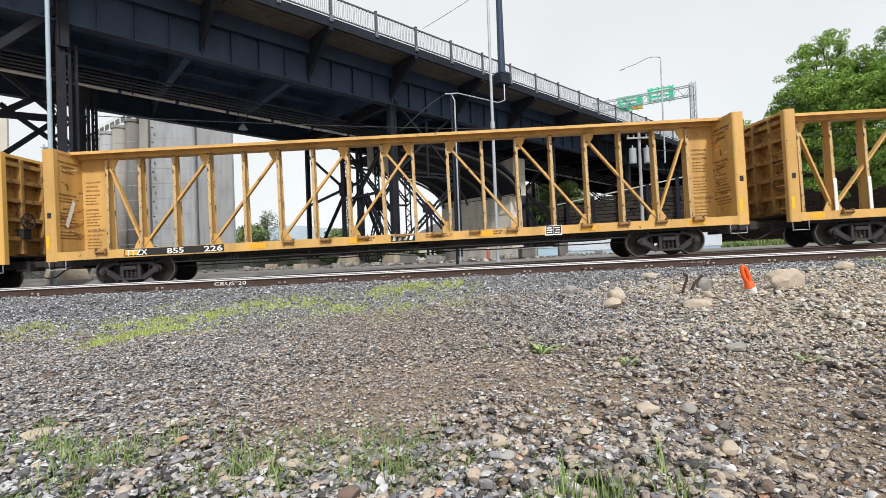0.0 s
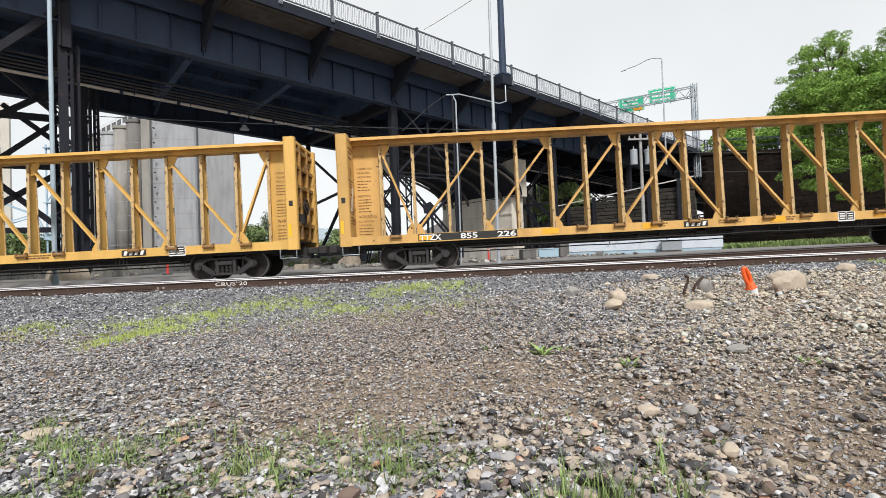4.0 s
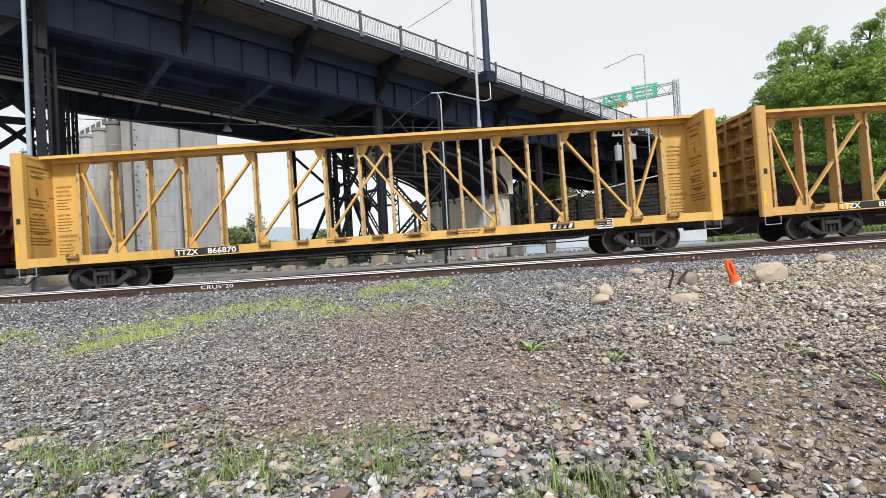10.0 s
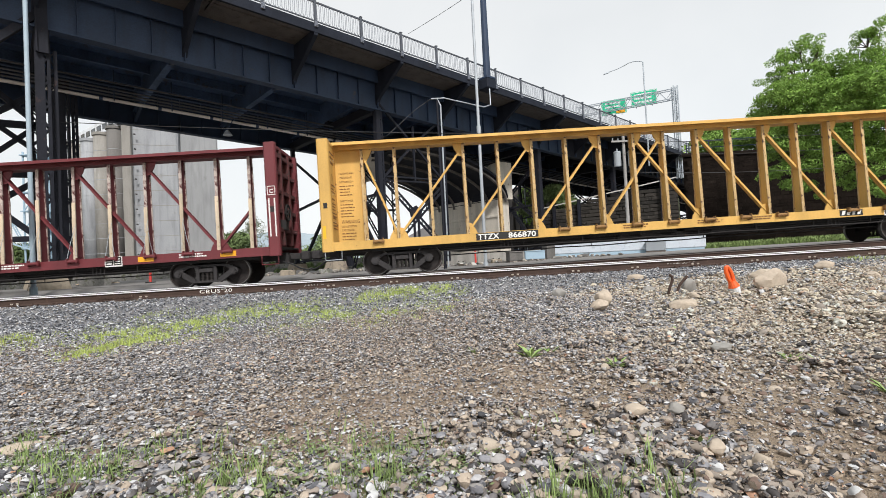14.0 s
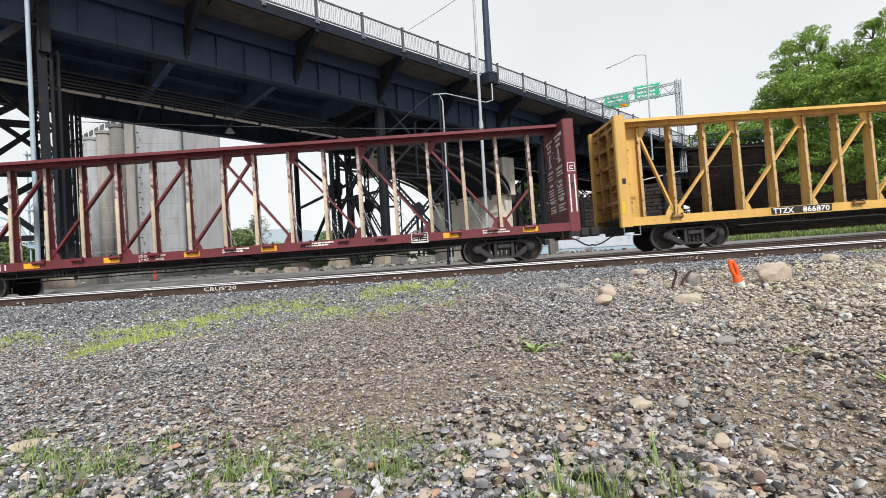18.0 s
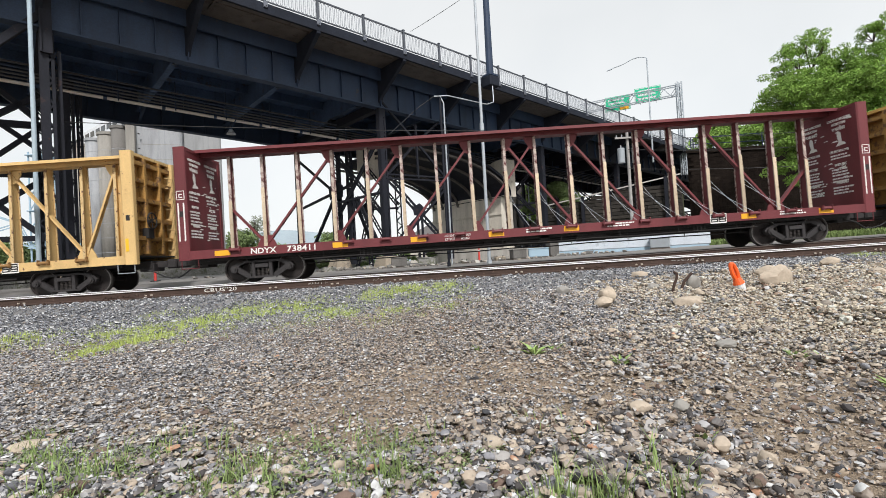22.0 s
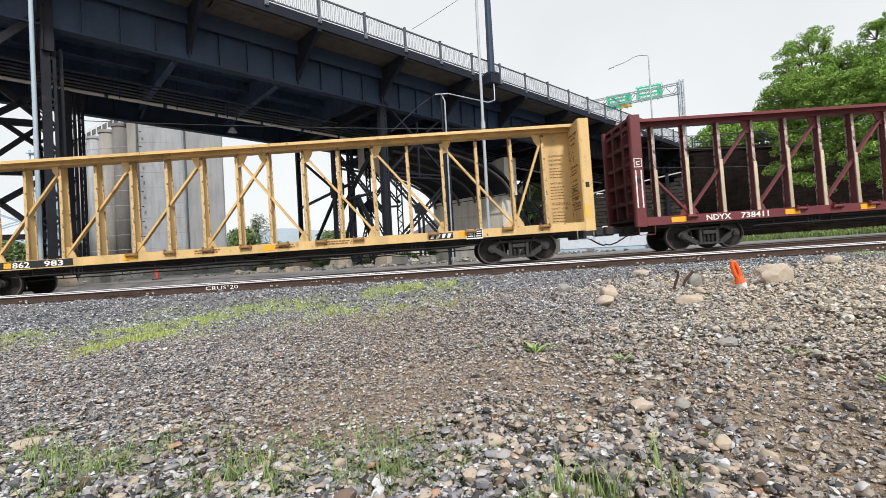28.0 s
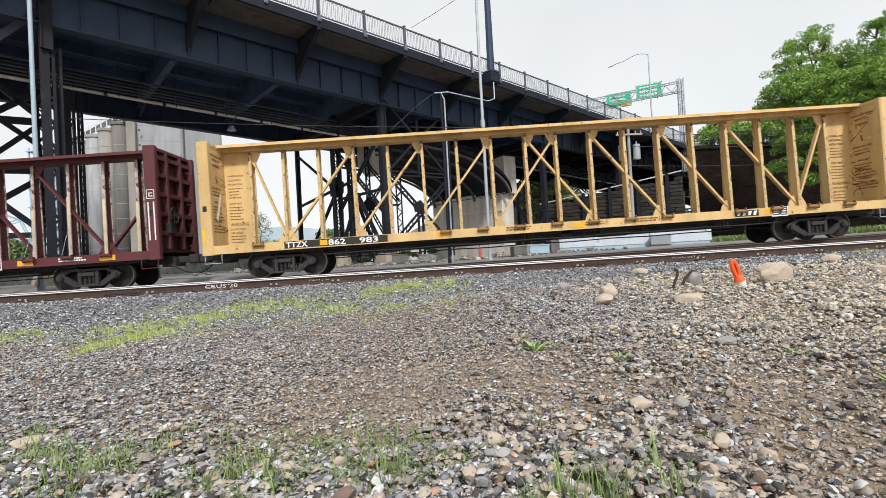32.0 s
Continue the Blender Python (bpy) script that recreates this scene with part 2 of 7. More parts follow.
def stone_material(name, socket, stops, bump=0.3):
    """Rounded stones: one of several colours each, with mottling and fine relief."""
    m = material(name, (0.2, 0.2, 0.2), 0.82, 0, 45, 9, 0.3, bump=bump, bump_size=0.004)
    n, l = m.node_tree.nodes, m.node_tree.links
    src = n.new("ShaderNodeNewGeometry" if socket == "Random Per Island" else "ShaderNodeObjectInfo")
    ramp = n.new("ShaderNodeValToRGB")
    ramp.color_ramp.interpolation = "CONSTANT"
    for k, (at, c) in enumerate(stops):
        e = ramp.color_ramp.elements[k] if k < 2 else ramp.color_ramp.elements.new(at)
        e.position, e.color = at, (*c, 1)
    l.new(src.outputs[socket], ramp.inputs["Fac"])
    grain = next(q for q in n if q.type == "TEX_NOISE" and q.inputs["Scale"].default_value > 20)
    mod = n.new("ShaderNodeMapRange")
    mod.inputs["From Min"].default_value, mod.inputs["From Max"].default_value = 0.3, 0.7
    mod.inputs["To Min"].default_value, mod.inputs["To Max"].default_value = 0.86, 1.14
    l.new(grain.outputs["Fac"], mod.inputs["Value"])
    mul = n.new("ShaderNodeVectorMath")
    mul.operation = "SCALE"
    l.new(ramp.outputs["Color"], mul.inputs[0])
    l.new(mod.outputs["Result"], mul.inputs["Scale"])
    l.new(mul.outputs["Vector"], n["Principled BSDF"].inputs["Base Color"])
    return m


def spread_tones(stops, gain, power):
    """Widens the span between the dark and the pale stones of a palette."""
    return tuple((p, tuple(min(0.56, v * gain * (sum(c) / 0.84) ** power * k) for v, k in zip(c, (0.985, 1.0, 1.05)))) for p, c in stops)


COBBLES = ((0.0, (0.104, 0.092, 0.086)), (0.12, (0.293, 0.245, 0.193)), (0.28, (0.414, 0.334, 0.250)), (0.42, (0.194, 0.176, 0.163)), (0.55, (0.329, 0.274, 0.222)),
           (0.70, (0.423, 0.352, 0.267)), (0.82, (0.232, 0.158, 0.119)), (0.90, (0.342, 0.319, 0.292)), (0.965, (0.540, 0.480, 0.404)), (0.992, (0.463, 0.262, 0.163)))
GREYS = ((0.0, (0.082, 0.082, 0.086)), (0.14, (0.218, 0.213, 0.218)), (0.34, (0.316, 0.303, 0.292)), (0.48, (0.137, 0.136, 0.143)), (0.62, (0.272, 0.250, 0.224)),
         (0.76, (0.392, 0.383, 0.374)), (0.88, (0.185, 0.170, 0.162)), (0.95, (0.524, 0.503, 0.474)), (0.985, (0.359, 0.287, 0.208)))
CHIPS = ((0.0, (0.10, 0.105, 0.115)), (0.2, (0.23, 0.235, 0.245)), (0.45, (0.32, 0.325, 0.33)), (0.62, (0.17, 0.17, 0.18)), (0.78, (0.46, 0.455, 0.45)), (0.90, (0.28, 0.24, 0.2)), (0.965, (0.54, 0.55, 0.54)))
COBBLES, GREYS = spread_tones(COBBLES, 1.0, 0.5), spread_tones(GREYS, 1.28, 0.5)
STONE = stone_material("river_cobble", "Random Per Island", COBBLES)
STONE_GREY = stone_material("grey_river_cobble", "Random Per Island", GREYS)
DUSTY = ((0.0, (0.20, 0.175, 0.15)), (0.12, (0.40, 0.335, 0.25)), (0.30, (0.52, 0.43, 0.315)), (0.46, (0.31, 0.265, 0.215)), (0.60, (0.45, 0.37, 0.28)), (0.78, (0.58, 0.50, 0.39)), (0.90, (0.36, 0.25, 0.175)), (0.96, (0.66, 0.60, 0.50)))
STONE_DUSTY = stone_material("dusty_tan_cobble", "Random Per Island", spread_tones(DUSTY, 0.98, 0.4))
FOOTING = material("sandy_footing_concrete", (0.34, 0.29, 0.225), 0.95, 0, 12, 0.8, 0.25, (0.2, 0.17, 0.14), 0.56, 0.4, streak=0.4)
PEBBLE = stone_material("river_cobble_single", "Random", COBBLES)
BALLAST = stone_material("grey_ballast_chip", "Random Per Island", spread_tones(CHIPS, 1.0, 0.45))
BOULDER = material("pale_tan_boulder", (0.45, 0.375, 0.295), 0.85, 0, 25, 5, 0.2, (0.3, 0.23, 0.17), 0.6, 0.4, 0.006)
GRASS = material("fresh_grass_blade", (0.22, 0.30, 0.10), 0.7, 0, 20, 2, 0.3, bump=0, island=0.7)
WEED = material("pale_weed_leaf", (0.30, 0.42, 0.14), 0.65, 0, 20, 2, 0.25, bump=0, objrand=0.4)
GRASS_LIME = material("yellow_green_grass_blade", (0.41, 0.49, 0.13), 0.7, 0, 20, 2, 0.3, bump=0, island=0.6)
LEAF = material("summer_leaf", (0.225, 0.365, 0.075), 0.65, 0, 20, 0.5, 0.35, bump=0, island=1.1, spec=0.2)
# distance haze is mixed into this greyed leaf colour
LEAF_HAZY = material("haze_tinted_leaf", (0.21, 0.24, 0.17), 0.75, 0, 20, 0.3, 0.25, bump=0, island=0.7)
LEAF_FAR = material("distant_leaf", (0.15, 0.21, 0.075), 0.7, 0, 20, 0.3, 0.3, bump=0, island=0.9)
# pale blue-grey base paints the air's haze onto the hill
HILL = material("haze_tinted_hill", (0.30, 0.36, 0.40), 0.95, 0, 0.5, 0.05, 0.12, bump=0)
BARK = material("dark_bark", (0.07, 0.052, 0.04), 0.9, 0, 20, 3, 0.35, bump=0.6)
ORANGE = material("orange_plastic", (0.80, 0.12, 0.02), 0.45, 0, 30, 3, 0.1, bump=0.03)
RED_PLASTIC = material("faded_red_plastic", (0.62, 0.06, 0.05), 0.5, 0, 30, 3, 0.12, bump=0.03)
WHITE = material("white_enamel", (0.78, 0.79, 0.8), 0.5, 0, 30, 1.5, 0.05, bump=0.02)
WHITE_MARK = material("white_stencil_paint", (0.78, 0.77, 0.74), 0.7, 0, 60, 8, 0.08, bump=0.02)
BLACK_MARK = material("black_stencil_paint", (0.018, 0.017, 0.016), 0.65, 0, 60, 8, 0.2, bump=0.02)
BROWN_MARK = material("faded_brown_lettering", (0.20, 0.095, 0.03), 0.75, 0, 60, 8, 0.2, bump=0.02)
AMBER = material("amber_reflective_tape", (0.85, 0.40, 0.02), 0.4, 0, 60, 3, 0.06, bump=0.02)
SIGN_GREEN = material("green_highway_sheeting", (0.02, 0.48, 0.26), 0.45, 0, 20, 0.5, 0.06, bump=0.0)
TIN_GREY = material("transformer_grey", (0.34, 0.37, 0.40), 0.5, 0.1, 30, 2, 0.08, bump=0.03)
POLE_WOOD = material("utility_pole_timber", (0.33, 0.32, 0.31), 0.9, 0, 25, 3, 0.25, bump=0.5)
RUBBER = material("black_rubber", (0.02, 0.02, 0.021), 0.6, 0, 30, 3, 0.2, bump=0.05)
CREAM = material("cream_clapboard", (0.55, 0.52, 0.46), 0.85, 0, 20, 0.6, 0.1, (0.4, 0.37, 0.32), 0.62, 0.1)
ROOF = material("grey_roofing", (0.23, 0.22, 0.22), 0.85, 0, 20, 0.8, 0.2, bump=0.2)
GLASS_DARK = material("dark_window_glass", (0.03, 0.035, 0.04), 0.12, 0, 20, 1, 0.2, bump=0.0)
BLUE_TRIM = material("pale_blue_painted_steel", (0.35, 0.48, 0.58), 0.6, 0, 30, 1, 0.1, bump=0.05)

# ---- building helpers ----


def part(name, bm, mat, parent=None, label="", smooth=False):
    me = bpy.data.meshes.new(name)
    bm.to_mesh(me)
    bm.free()
    return part_of(name, me, mat, parent, label, smooth)


def part_of(name, me, mat, parent=None, label="", smooth=False):
    if mat and not me.materials:
        me.materials.append(mat)
    if smooth:
        me.shade_smooth()
    ob = new(name, me)
    ob.parent = parent
    if label:
        tagged(ob, label)
    return ob


def thing(name, label, category, m=None, group="", kind=""):
    ob = new(name)
    ob.empty_display_size = 0.2
    if m is not None:
        ob.matrix_basis = m
    return tagged(ob, label, category, group, kind)


def box(bm, x0, y0, z0, x1, y1, z1, bevel=0.0):
    m = Matrix.Translation(((x0 + x1) / 2, (y0 + y1) / 2, (z0 + z1) / 2)) @ Matrix.Diagonal((abs(x1 - x0), abs(y1 - y0), abs(z1 - z0), 1))
    vs = bmesh.ops.create_cube(bm, size=1, matrix=m)["verts"]
    if bevel:
        es = {e for v in vs for e in v.link_edges}
        bmesh.ops.bevel(bm, geom=list(es), offset=bevel, segments=1, affect="EDGES")
    return bm


def beam(bm, a, b, w, h, up=(0, 0, 1)):
    """A bar of w by h from a to b."""
    a, b = Vector(a), Vector(b)
    d = b - a
    z = d.normalized()
    x = Vector(up).cross(z)
    if x.length < 1e-4:
        x = Vector((1, 0, 0)).cross(z)
    x.normalize()
    y = z.cross(x)
    r = Matrix((x, y, z)).transposed().to_4x4()
    bmesh.ops.create_cube(bm, size=1, matrix=Matrix.Translation((a + b) / 2) @ r @ Matrix.Diagonal((w, h, d.length, 1)))
    return bm


def tube(bm, a, b, r0, r1=None, seg=10):
    a, b = Vector(a), Vector(b)
    d = b - a
    q = d.to_track_quat("Z", "Y").to_matrix().to_4x4()
    bmesh.ops.create_cone(bm, cap_ends=True, segments=seg, radius1=r0, radius2=r0 if r1 is None else r1, depth=d.length,
                          matrix=Matrix.Translation((a + b) / 2) @ q)
    return bm


def prism(bm, pts, a0, a1, axis="y"):
    """A flat outline pushed from a0 to a1 along an axis; pts are the two other coordinates, in order."""
    def at(p, q):
        return {"y": (p[0], q, p[1]), "x": (q, p[0], p[1]), "z": (p[0], p[1], q)}[axis]
    lo, hi = [bm.verts.new(at(p, a0)) for p in pts], [bm.verts.new(at(p, a1)) for p in pts]
    n = len(pts)
    fs = [bm.faces.new(lo), bm.faces.new(list(reversed(hi)))]
    for i in range(n):
        fs.append(bm.faces.new((lo[i], hi[i], hi[(i + 1) % n], lo[(i + 1) % n])))
    bmesh.ops.recalc_face_normals(bm, faces=fs)
    return bm


def hose(bm, pts, r, seg=6):
    """One bent round bar through the points."""
    pts = [Vector(p) for p in pts]
    rings = []
    for k, p in enumerate(pts):
        d = (pts[min(k + 1, len(pts) - 1)] - pts[max(k - 1, 0)]).normalized()
        x = d.orthogonal().normalized() if not rings else (last - d * last.dot(d)).normalized()
        last = x
        y = d.cross(x)
        rings.append([bm.verts.new(p + (x * math.cos(6.2832 * q / seg) + y * math.sin(6.2832 * q / seg)) * r) for q in range(seg)])
    fs = [bm.faces.new(list(reversed(rings[0]))), bm.faces.new(rings[-1])]
    for a, b in zip(rings, rings[1:]):
        for q in range(seg):
            fs.append(bm.faces.new((a[q], a[(q + 1) % seg], b[(q + 1) % seg], b[q])))
    return bm


TEXT = {}


def lettering(name, body, size, m, mat, parent, label="", wide=1.0, span=0.0, bold=0.0):
    """Lettering as a thin mesh; m places its lower left corner, reading along x and facing -y."""
    key = (body, size, wide, mat.name, span)
    if key not in TEXT:
        c = bpy.data.curves.new("letters", "FONT")
        c.body, c.size, c.extrude, c.offset, c.resolution_u = body, size, 0.002, bold, 2
        o = new("letters", c)
        bpy.context.view_layer.update()
        me = bpy.data.meshes.new_from_object(o.evaluated_get(bpy.context.evaluated_depsgraph_get()))
        bpy.data.objects.remove(o)
        if span:
            wide = span / max(v.co.x for v in me.vertices)
        me.transform(Matrix.Diagonal((wide, 1, 1, 1)))
        me.transform(Matrix.Rotation(radians(90), 4, "X"))
        me.materials.clear()
        me.materials.append(mat)
        TEXT[key] = me
    ob = part_of(name, TEXT[key], mat, parent, label)
    ob.matrix_basis = m
    return ob


def sheet_mesh(name, verts, faces, mat, smooth=False):
    me = bpy.data.meshes.new(name)
    me.from_pydata(np.asarray(verts).tolist() if not isinstance(verts, list) else verts, [], np.asarray(faces).tolist() if not isinstance(faces, list) else faces)
    me.materials.append(mat)
    me.update()
    if smooth:
        me.shade_smooth()
    return me


GRADE, GRADE_FAR = 0.008, 0.017      # rise of the near and the far track
Y_NEAR, Y_FAR = 13.22, 17.34      # centre lines of the two tracks


def rail_top(x, far=True):
    return 0.085 + GRADE_FAR * x if far else 0.10 + GRADE * x


def smooth_step(a, b, v):
    u = min(1.0, max(0.0, (v - a) / (b - a)))
    return u * u * (3 - 2 * u)


def ground_z(x, y):
    """The lie of the land: low dirt before the track, the ballast bed, the paved lot behind."""
    near = -0.74 + 0.10 * smooth_step(2, 6, y) + 0.20 * smooth_step(6, 9.5, y) + 0.27 * smooth_step(9.3, 11.8, y)
    near += 0.13 * math.exp(-((x - 1.7) ** 2 / 2.2 + (y - 8.2) ** 2 / 1.6))
    near += 0.22 * smooth_step(2.5, 7.0, x) * smooth_step(3.0, 6.5, y) * (1 - smooth_step(9.5, 11.8, y))
    near -= 0.05 * math.exp(-((x + 1.5) ** 2 / 4 + (y - 5) ** 2 / 3))
    near += GRADE * x * smooth_step(4, 11, y) + 0.04 * smooth_step(10.5, 11.8, y)
    if y > 11.8:
        bed = -0.13 + (GRADE + (GRADE_FAR - GRADE) * smooth_step(14.4, 16.2, y)) * max(-40.0, min(40.0, x)) + 0.01 * smooth_step(14.5, 16.0, y)
        lot = 0.02 + 0.018 * max(0.0, min(30.0, x))
        near = bed + (lot - bed) * smooth_step(18.6, 21.0, y)
    near += 0.02 * noise.noise((x * 0.9, y * 0.9, 3.1)) + 0.012 * noise.noise((x * 3.1, y * 3.1, 7.7))
    return near


# ---- ground ----


def spread(stops):
    out = []
    for a, b, step in stops:
        out += list(np.arange(a, b - 1e-6, step))
    return out + [stops[-1][1]]


def build_ground():
    xs = spread([(-900, -100, 80), (-100, -30, 10), (-30, -12, 1.5), (-12, 14, 0.3), (14, 30, 1.5), (30, 100, 10), (100, 900, 80)])
    ys = spread([(-60, -4, 8), (-4, 1, 1), (1, 13, 0.22), (13, 22, 0.6), (22, 60, 3), (60, 160, 20), (160, 1500, 120)])
    verts = [(x, y, ground_z(x, y)) for y in ys for x in xs]
    nx = len(xs)
    faces = [(j * nx + i, j * nx + i + 1, (j + 1) * nx + i + 1, (j + 1) * nx + i) for j in range(len(ys) - 1) for i in range(nx - 1)]
    me = sheet_mesh("ground", verts, faces, DIRT, True)
    me.materials.append(BED)
    me.materials.append(ASPHALT)
    idx = []
    for j in range(len(ys) - 1):
        for i in range(nx - 1):
            y, x = ys[j] + 0.1, xs[i]
            edge = 9.6 + 0.5 * math.sin(x * 0.7) - 1.6 * smooth_step(-1, -6, x) + 0.9 * smooth_step(2, 5, x) + 1.1 * noise.noise((x * 1.3, y * 1.3, 9.0))
            idx.append(0 if y < edge else (1 if y < 19.8 else 2))
    me.polygons.foreach_set("material_index", idx)
    return tagged(new("ground", me), "grey-brown gravelly ground with paved lot beyond the tracks", "ground", kind="structure")


BED = material("grey_crushed_ballast", (0.23, 0.225, 0.225), 0.95, 0, 55, 1.2, 0.4, (0.24, 0.235, 0.23), 0.56, 1.0, 0.03)
ground = build_ground()


# ---- tracks ----


def rail_profile():
    return [(-0.076, -0.186), (0.076, -0.186), (0.076, -0.174), (0.02, -0.160), (0.009, -0.14), (0.009, -0.05), (0.036, -0.036), (0.038, -0.012),
            (-0.038, -0.012), (-0.036, -0.036), (-0.009, -0.05), (-0.009, -0.14), (-0.02, -0.160), (-0.076, -0.174)]


CACHE = {}


def cached(key, make):
    if key not in CACHE:
        me = bpy.data.meshes.new(key[0])
        bm = make()
        bm.to_mesh(me)
        bm.free()
        CACHE[key] = me
    return CACHE[key]


ANCHOR = material("pale_worn_clip_steel", (0.45, 0.39, 0.33), 0.7, 0.3, 60, 8, 0.35, (0.10, 0.06, 0.045), 0.55, 0.2)


def anchor_mesh():
    bm = bmesh.new()
    for dx in (-0.07, 0.07):
        box(bm, dx - 0.03, -0.7535 - 0.03, -0.15, dx + 0.03, -0.7535 - 0.006, -0.112, 0.006)
    return bm


def build_track(name, yc, far, ties_from, ties_to):
    track = thing(name, "railway track with rusty rails on ballasted timber ties", "railway track", pose(0, yc, rail_top(0, far), ry=-math.degrees(math.atan(GRADE_FAR if far else GRADE))), kind="structure")
    for side in (-1, 1):
        y = side * 0.7535
        bm = prism(bmesh.new(), [(p + y, q) for p, q in rail_profile()], -140, 140, "x")
        rail = part("rail", bm, RAIL_RUST, track, "rust-brown steel rail")
        bm = prism(bmesh.new(), [(y - 0.0385, -0.02), (y + 0.0385, -0.02), (y + 0.0385, -0.009), (y + 0.03, 0.0), (y - 0.03, 0.0), (y - 0.0385, -0.009)], -140, 140, "x")
        part("running_surface", bm, RAIL_HEAD_SHADED if far else RAIL_HEAD, rail, "polished top of the rail")
        # joint bars and clips on the outer web
        if not far and side < 0:
            for x in (-7.9, 3.95, 15.8):
                bm = box(bmesh.new(), x - 0.45, y - 0.032, -0.15, x + 0.45, y - 0.008, -0.055, 0.006)
                for k in range(6):
                    tube(bm, (x - 0.37 + 0.148 * k, y - 0.03, -0.1), (x - 0.37 + 0.148 * k, y - 0.052, -0.1), 0.017, seg=6)
                part("joint_bar", bm, RAIL_RUST, rail, "bolted steel joint bar")
    tie_me, clip_me = None, None
    x, k = ties_from, 0
    rng = random.Random(5 if far else 6)
    while x < ties_to:
        if tie_me is None:
            bm = box(bmesh.new(), -0.115, -1.3, -0.36, 0.115, 1.3, -0.198, 0.012)
            tie_me = bpy.data.meshes.new("tie")
            bm.to_mesh(tie_me)
            bm = bmesh.new()
            for s in (-1, 1):
                box(bm, -0.09, s * 0.7535 - 0.17, -0.199, 0.09, s * 0.7535 + 0.17, -0.184)
                for dx in (-0.06, 0.06):
                    for dy in (-0.1, 0.1):
                        box(bm, dx - 0.014, s * 0.7535 + dy - 0.02, -0.186, dx + 0.014, s * 0.7535 + dy + 0.02, -0.152, 0.004)
            clip_me = bpy.data.meshes.new("tie_plate")
            bm.to_mesh(clip_me)
        t = part_of("tie", tie_me, TIE_WOOD, track)
        t.matrix_basis = pose(x + rng.uniform(-0.02, 0.02), rng.uniform(-0.05, 0.05), 0, rz=rng.uniform(-1, 1))
        p = part_of("tie_plate", clip_me, RAIL_RUST, t)
        if not far and k % 3 == 0:
            part_of("rail_anchor", cached(("rail_anchor",), anchor_mesh), ANCHOR, t, "pale worn rail anchor clip")
        k += 1
        x += 0.52
    return track


near_track = build_track("track_near", Y_NEAR, False, -15, 16)
build_track("track_far", Y_FAR, True, -18, 20)
lettering("chalk_mark", "CRUS\"20", 0.135, pose(-5.83, -0.7535 - 0.0125, -0.142), WHITE_MARK, near_track, "white chalked lettering on the rail web", 1.6)


def chalk_scrawl(x, count, seed):
    rng = random.Random(seed)
    bm = bmesh.new()
    for k in range(count):
        a = x + k * 0.085
        beam(bm, (a, -0.766, -0.125 + rng.uniform(0, 0.03)), (a + rng.uniform(-0.02, 0.06), -0.766, -0.065 + rng.uniform(-0.03, 0.01)), 0.012, 0.003)
        if rng.random() < 0.6:
            beam(bm, (a, -0.766, -0.095), (a + 0.07, -0.766, -0.09 + rng.uniform(-0.02, 0.02)), 0.01, 0.003)
    tagged(part("chalk_scrawl", bm, WHITE_MARK, near_track, "illegible white chalk strokes"), kind="stuff")


chalk_scrawl(-3.2, 6, 1)
chalk_scrawl(-1.55, 3, 4)
chalk_scrawl(6.1, 9, 2)

# ---- centre-beam flat cars ----
CAR_L, PITCH, SPEED, HALF_W = 23.1, 24.45, 2.42, 1.34
CAR_MID = -1.62       # centre of the second car at the start
POSTS = [-10.25, -9.10]
while len(POSTS) < 9:
    POSTS.append(POSTS[-1] + 1.222)
POSTS = POSTS + [-p for p in reversed(POSTS)]
DECK, CHORD0, CHORD1 = 1.17, 4.45, 4.64
SILL = 0.89          # underside of the side sills


def wheelset_mesh():
    bm = bmesh.new()
    for s in (-1, 1):
        prof = [(0.0, 0.60), (0.10, 0.60), (0.10, 0.66), (0.30, 0.69), (0.40, 0.675), (0.455, 0.665), (0.457, 0.78), (0.385, 0.785), (0.36, 0.735), (0.16, 0.745), (0.13, 0.79), (0.0, 0.79)]
        prof = [(r, y) for r, y in prof]
        rings = []
        seg = 28
        for r, y in prof:
            rr = max(r, 0.001)
            rings.append([bm.verts.new((rr * math.cos(2 * math.pi * k / seg), s * y, rr * math.sin(2 * math.pi * k / seg))) for k in range(seg)])
        fs = []
        for a, b in zip(rings, rings[1:]):
            for k in range(seg):
                fs.append(bm.faces.new((a[k], a[(k + 1) % seg], b[(k + 1) % seg], b[k])))
        bmesh.ops.recalc_face_normals(bm, faces=fs)
        tube(bm, (0, s * 0.655, 0), (0, s * 0.640, 0), 0.482, seg=28)       # flange
    tube(bm, (0, -0.97, 0), (0, 0.97, 0), 0.075, seg=12)
    return bm


def tread_mesh(s):
    bm = bmesh.new()
    seg, rings = 28, []
    for r, y in ((0.4585, 0.666), (0.4585, 0.779), (0.44, 0.7875), (0.43, 0.787)):
        rings.append([bm.verts.new((r * math.cos(2 * math.pi * k / seg), s * y, r * math.sin(2 * math.pi * k / seg))) for k in range(seg)])
    fs = []
    for a, b in zip(rings, rings[1:]):
        for k in range(seg):
            fs.append(bm.faces.new((a[k], a[(k + 1) % seg], b[(k + 1) % seg], b[k])))
    bmesh.ops.recalc_face_normals(bm, faces=fs)
    return bm


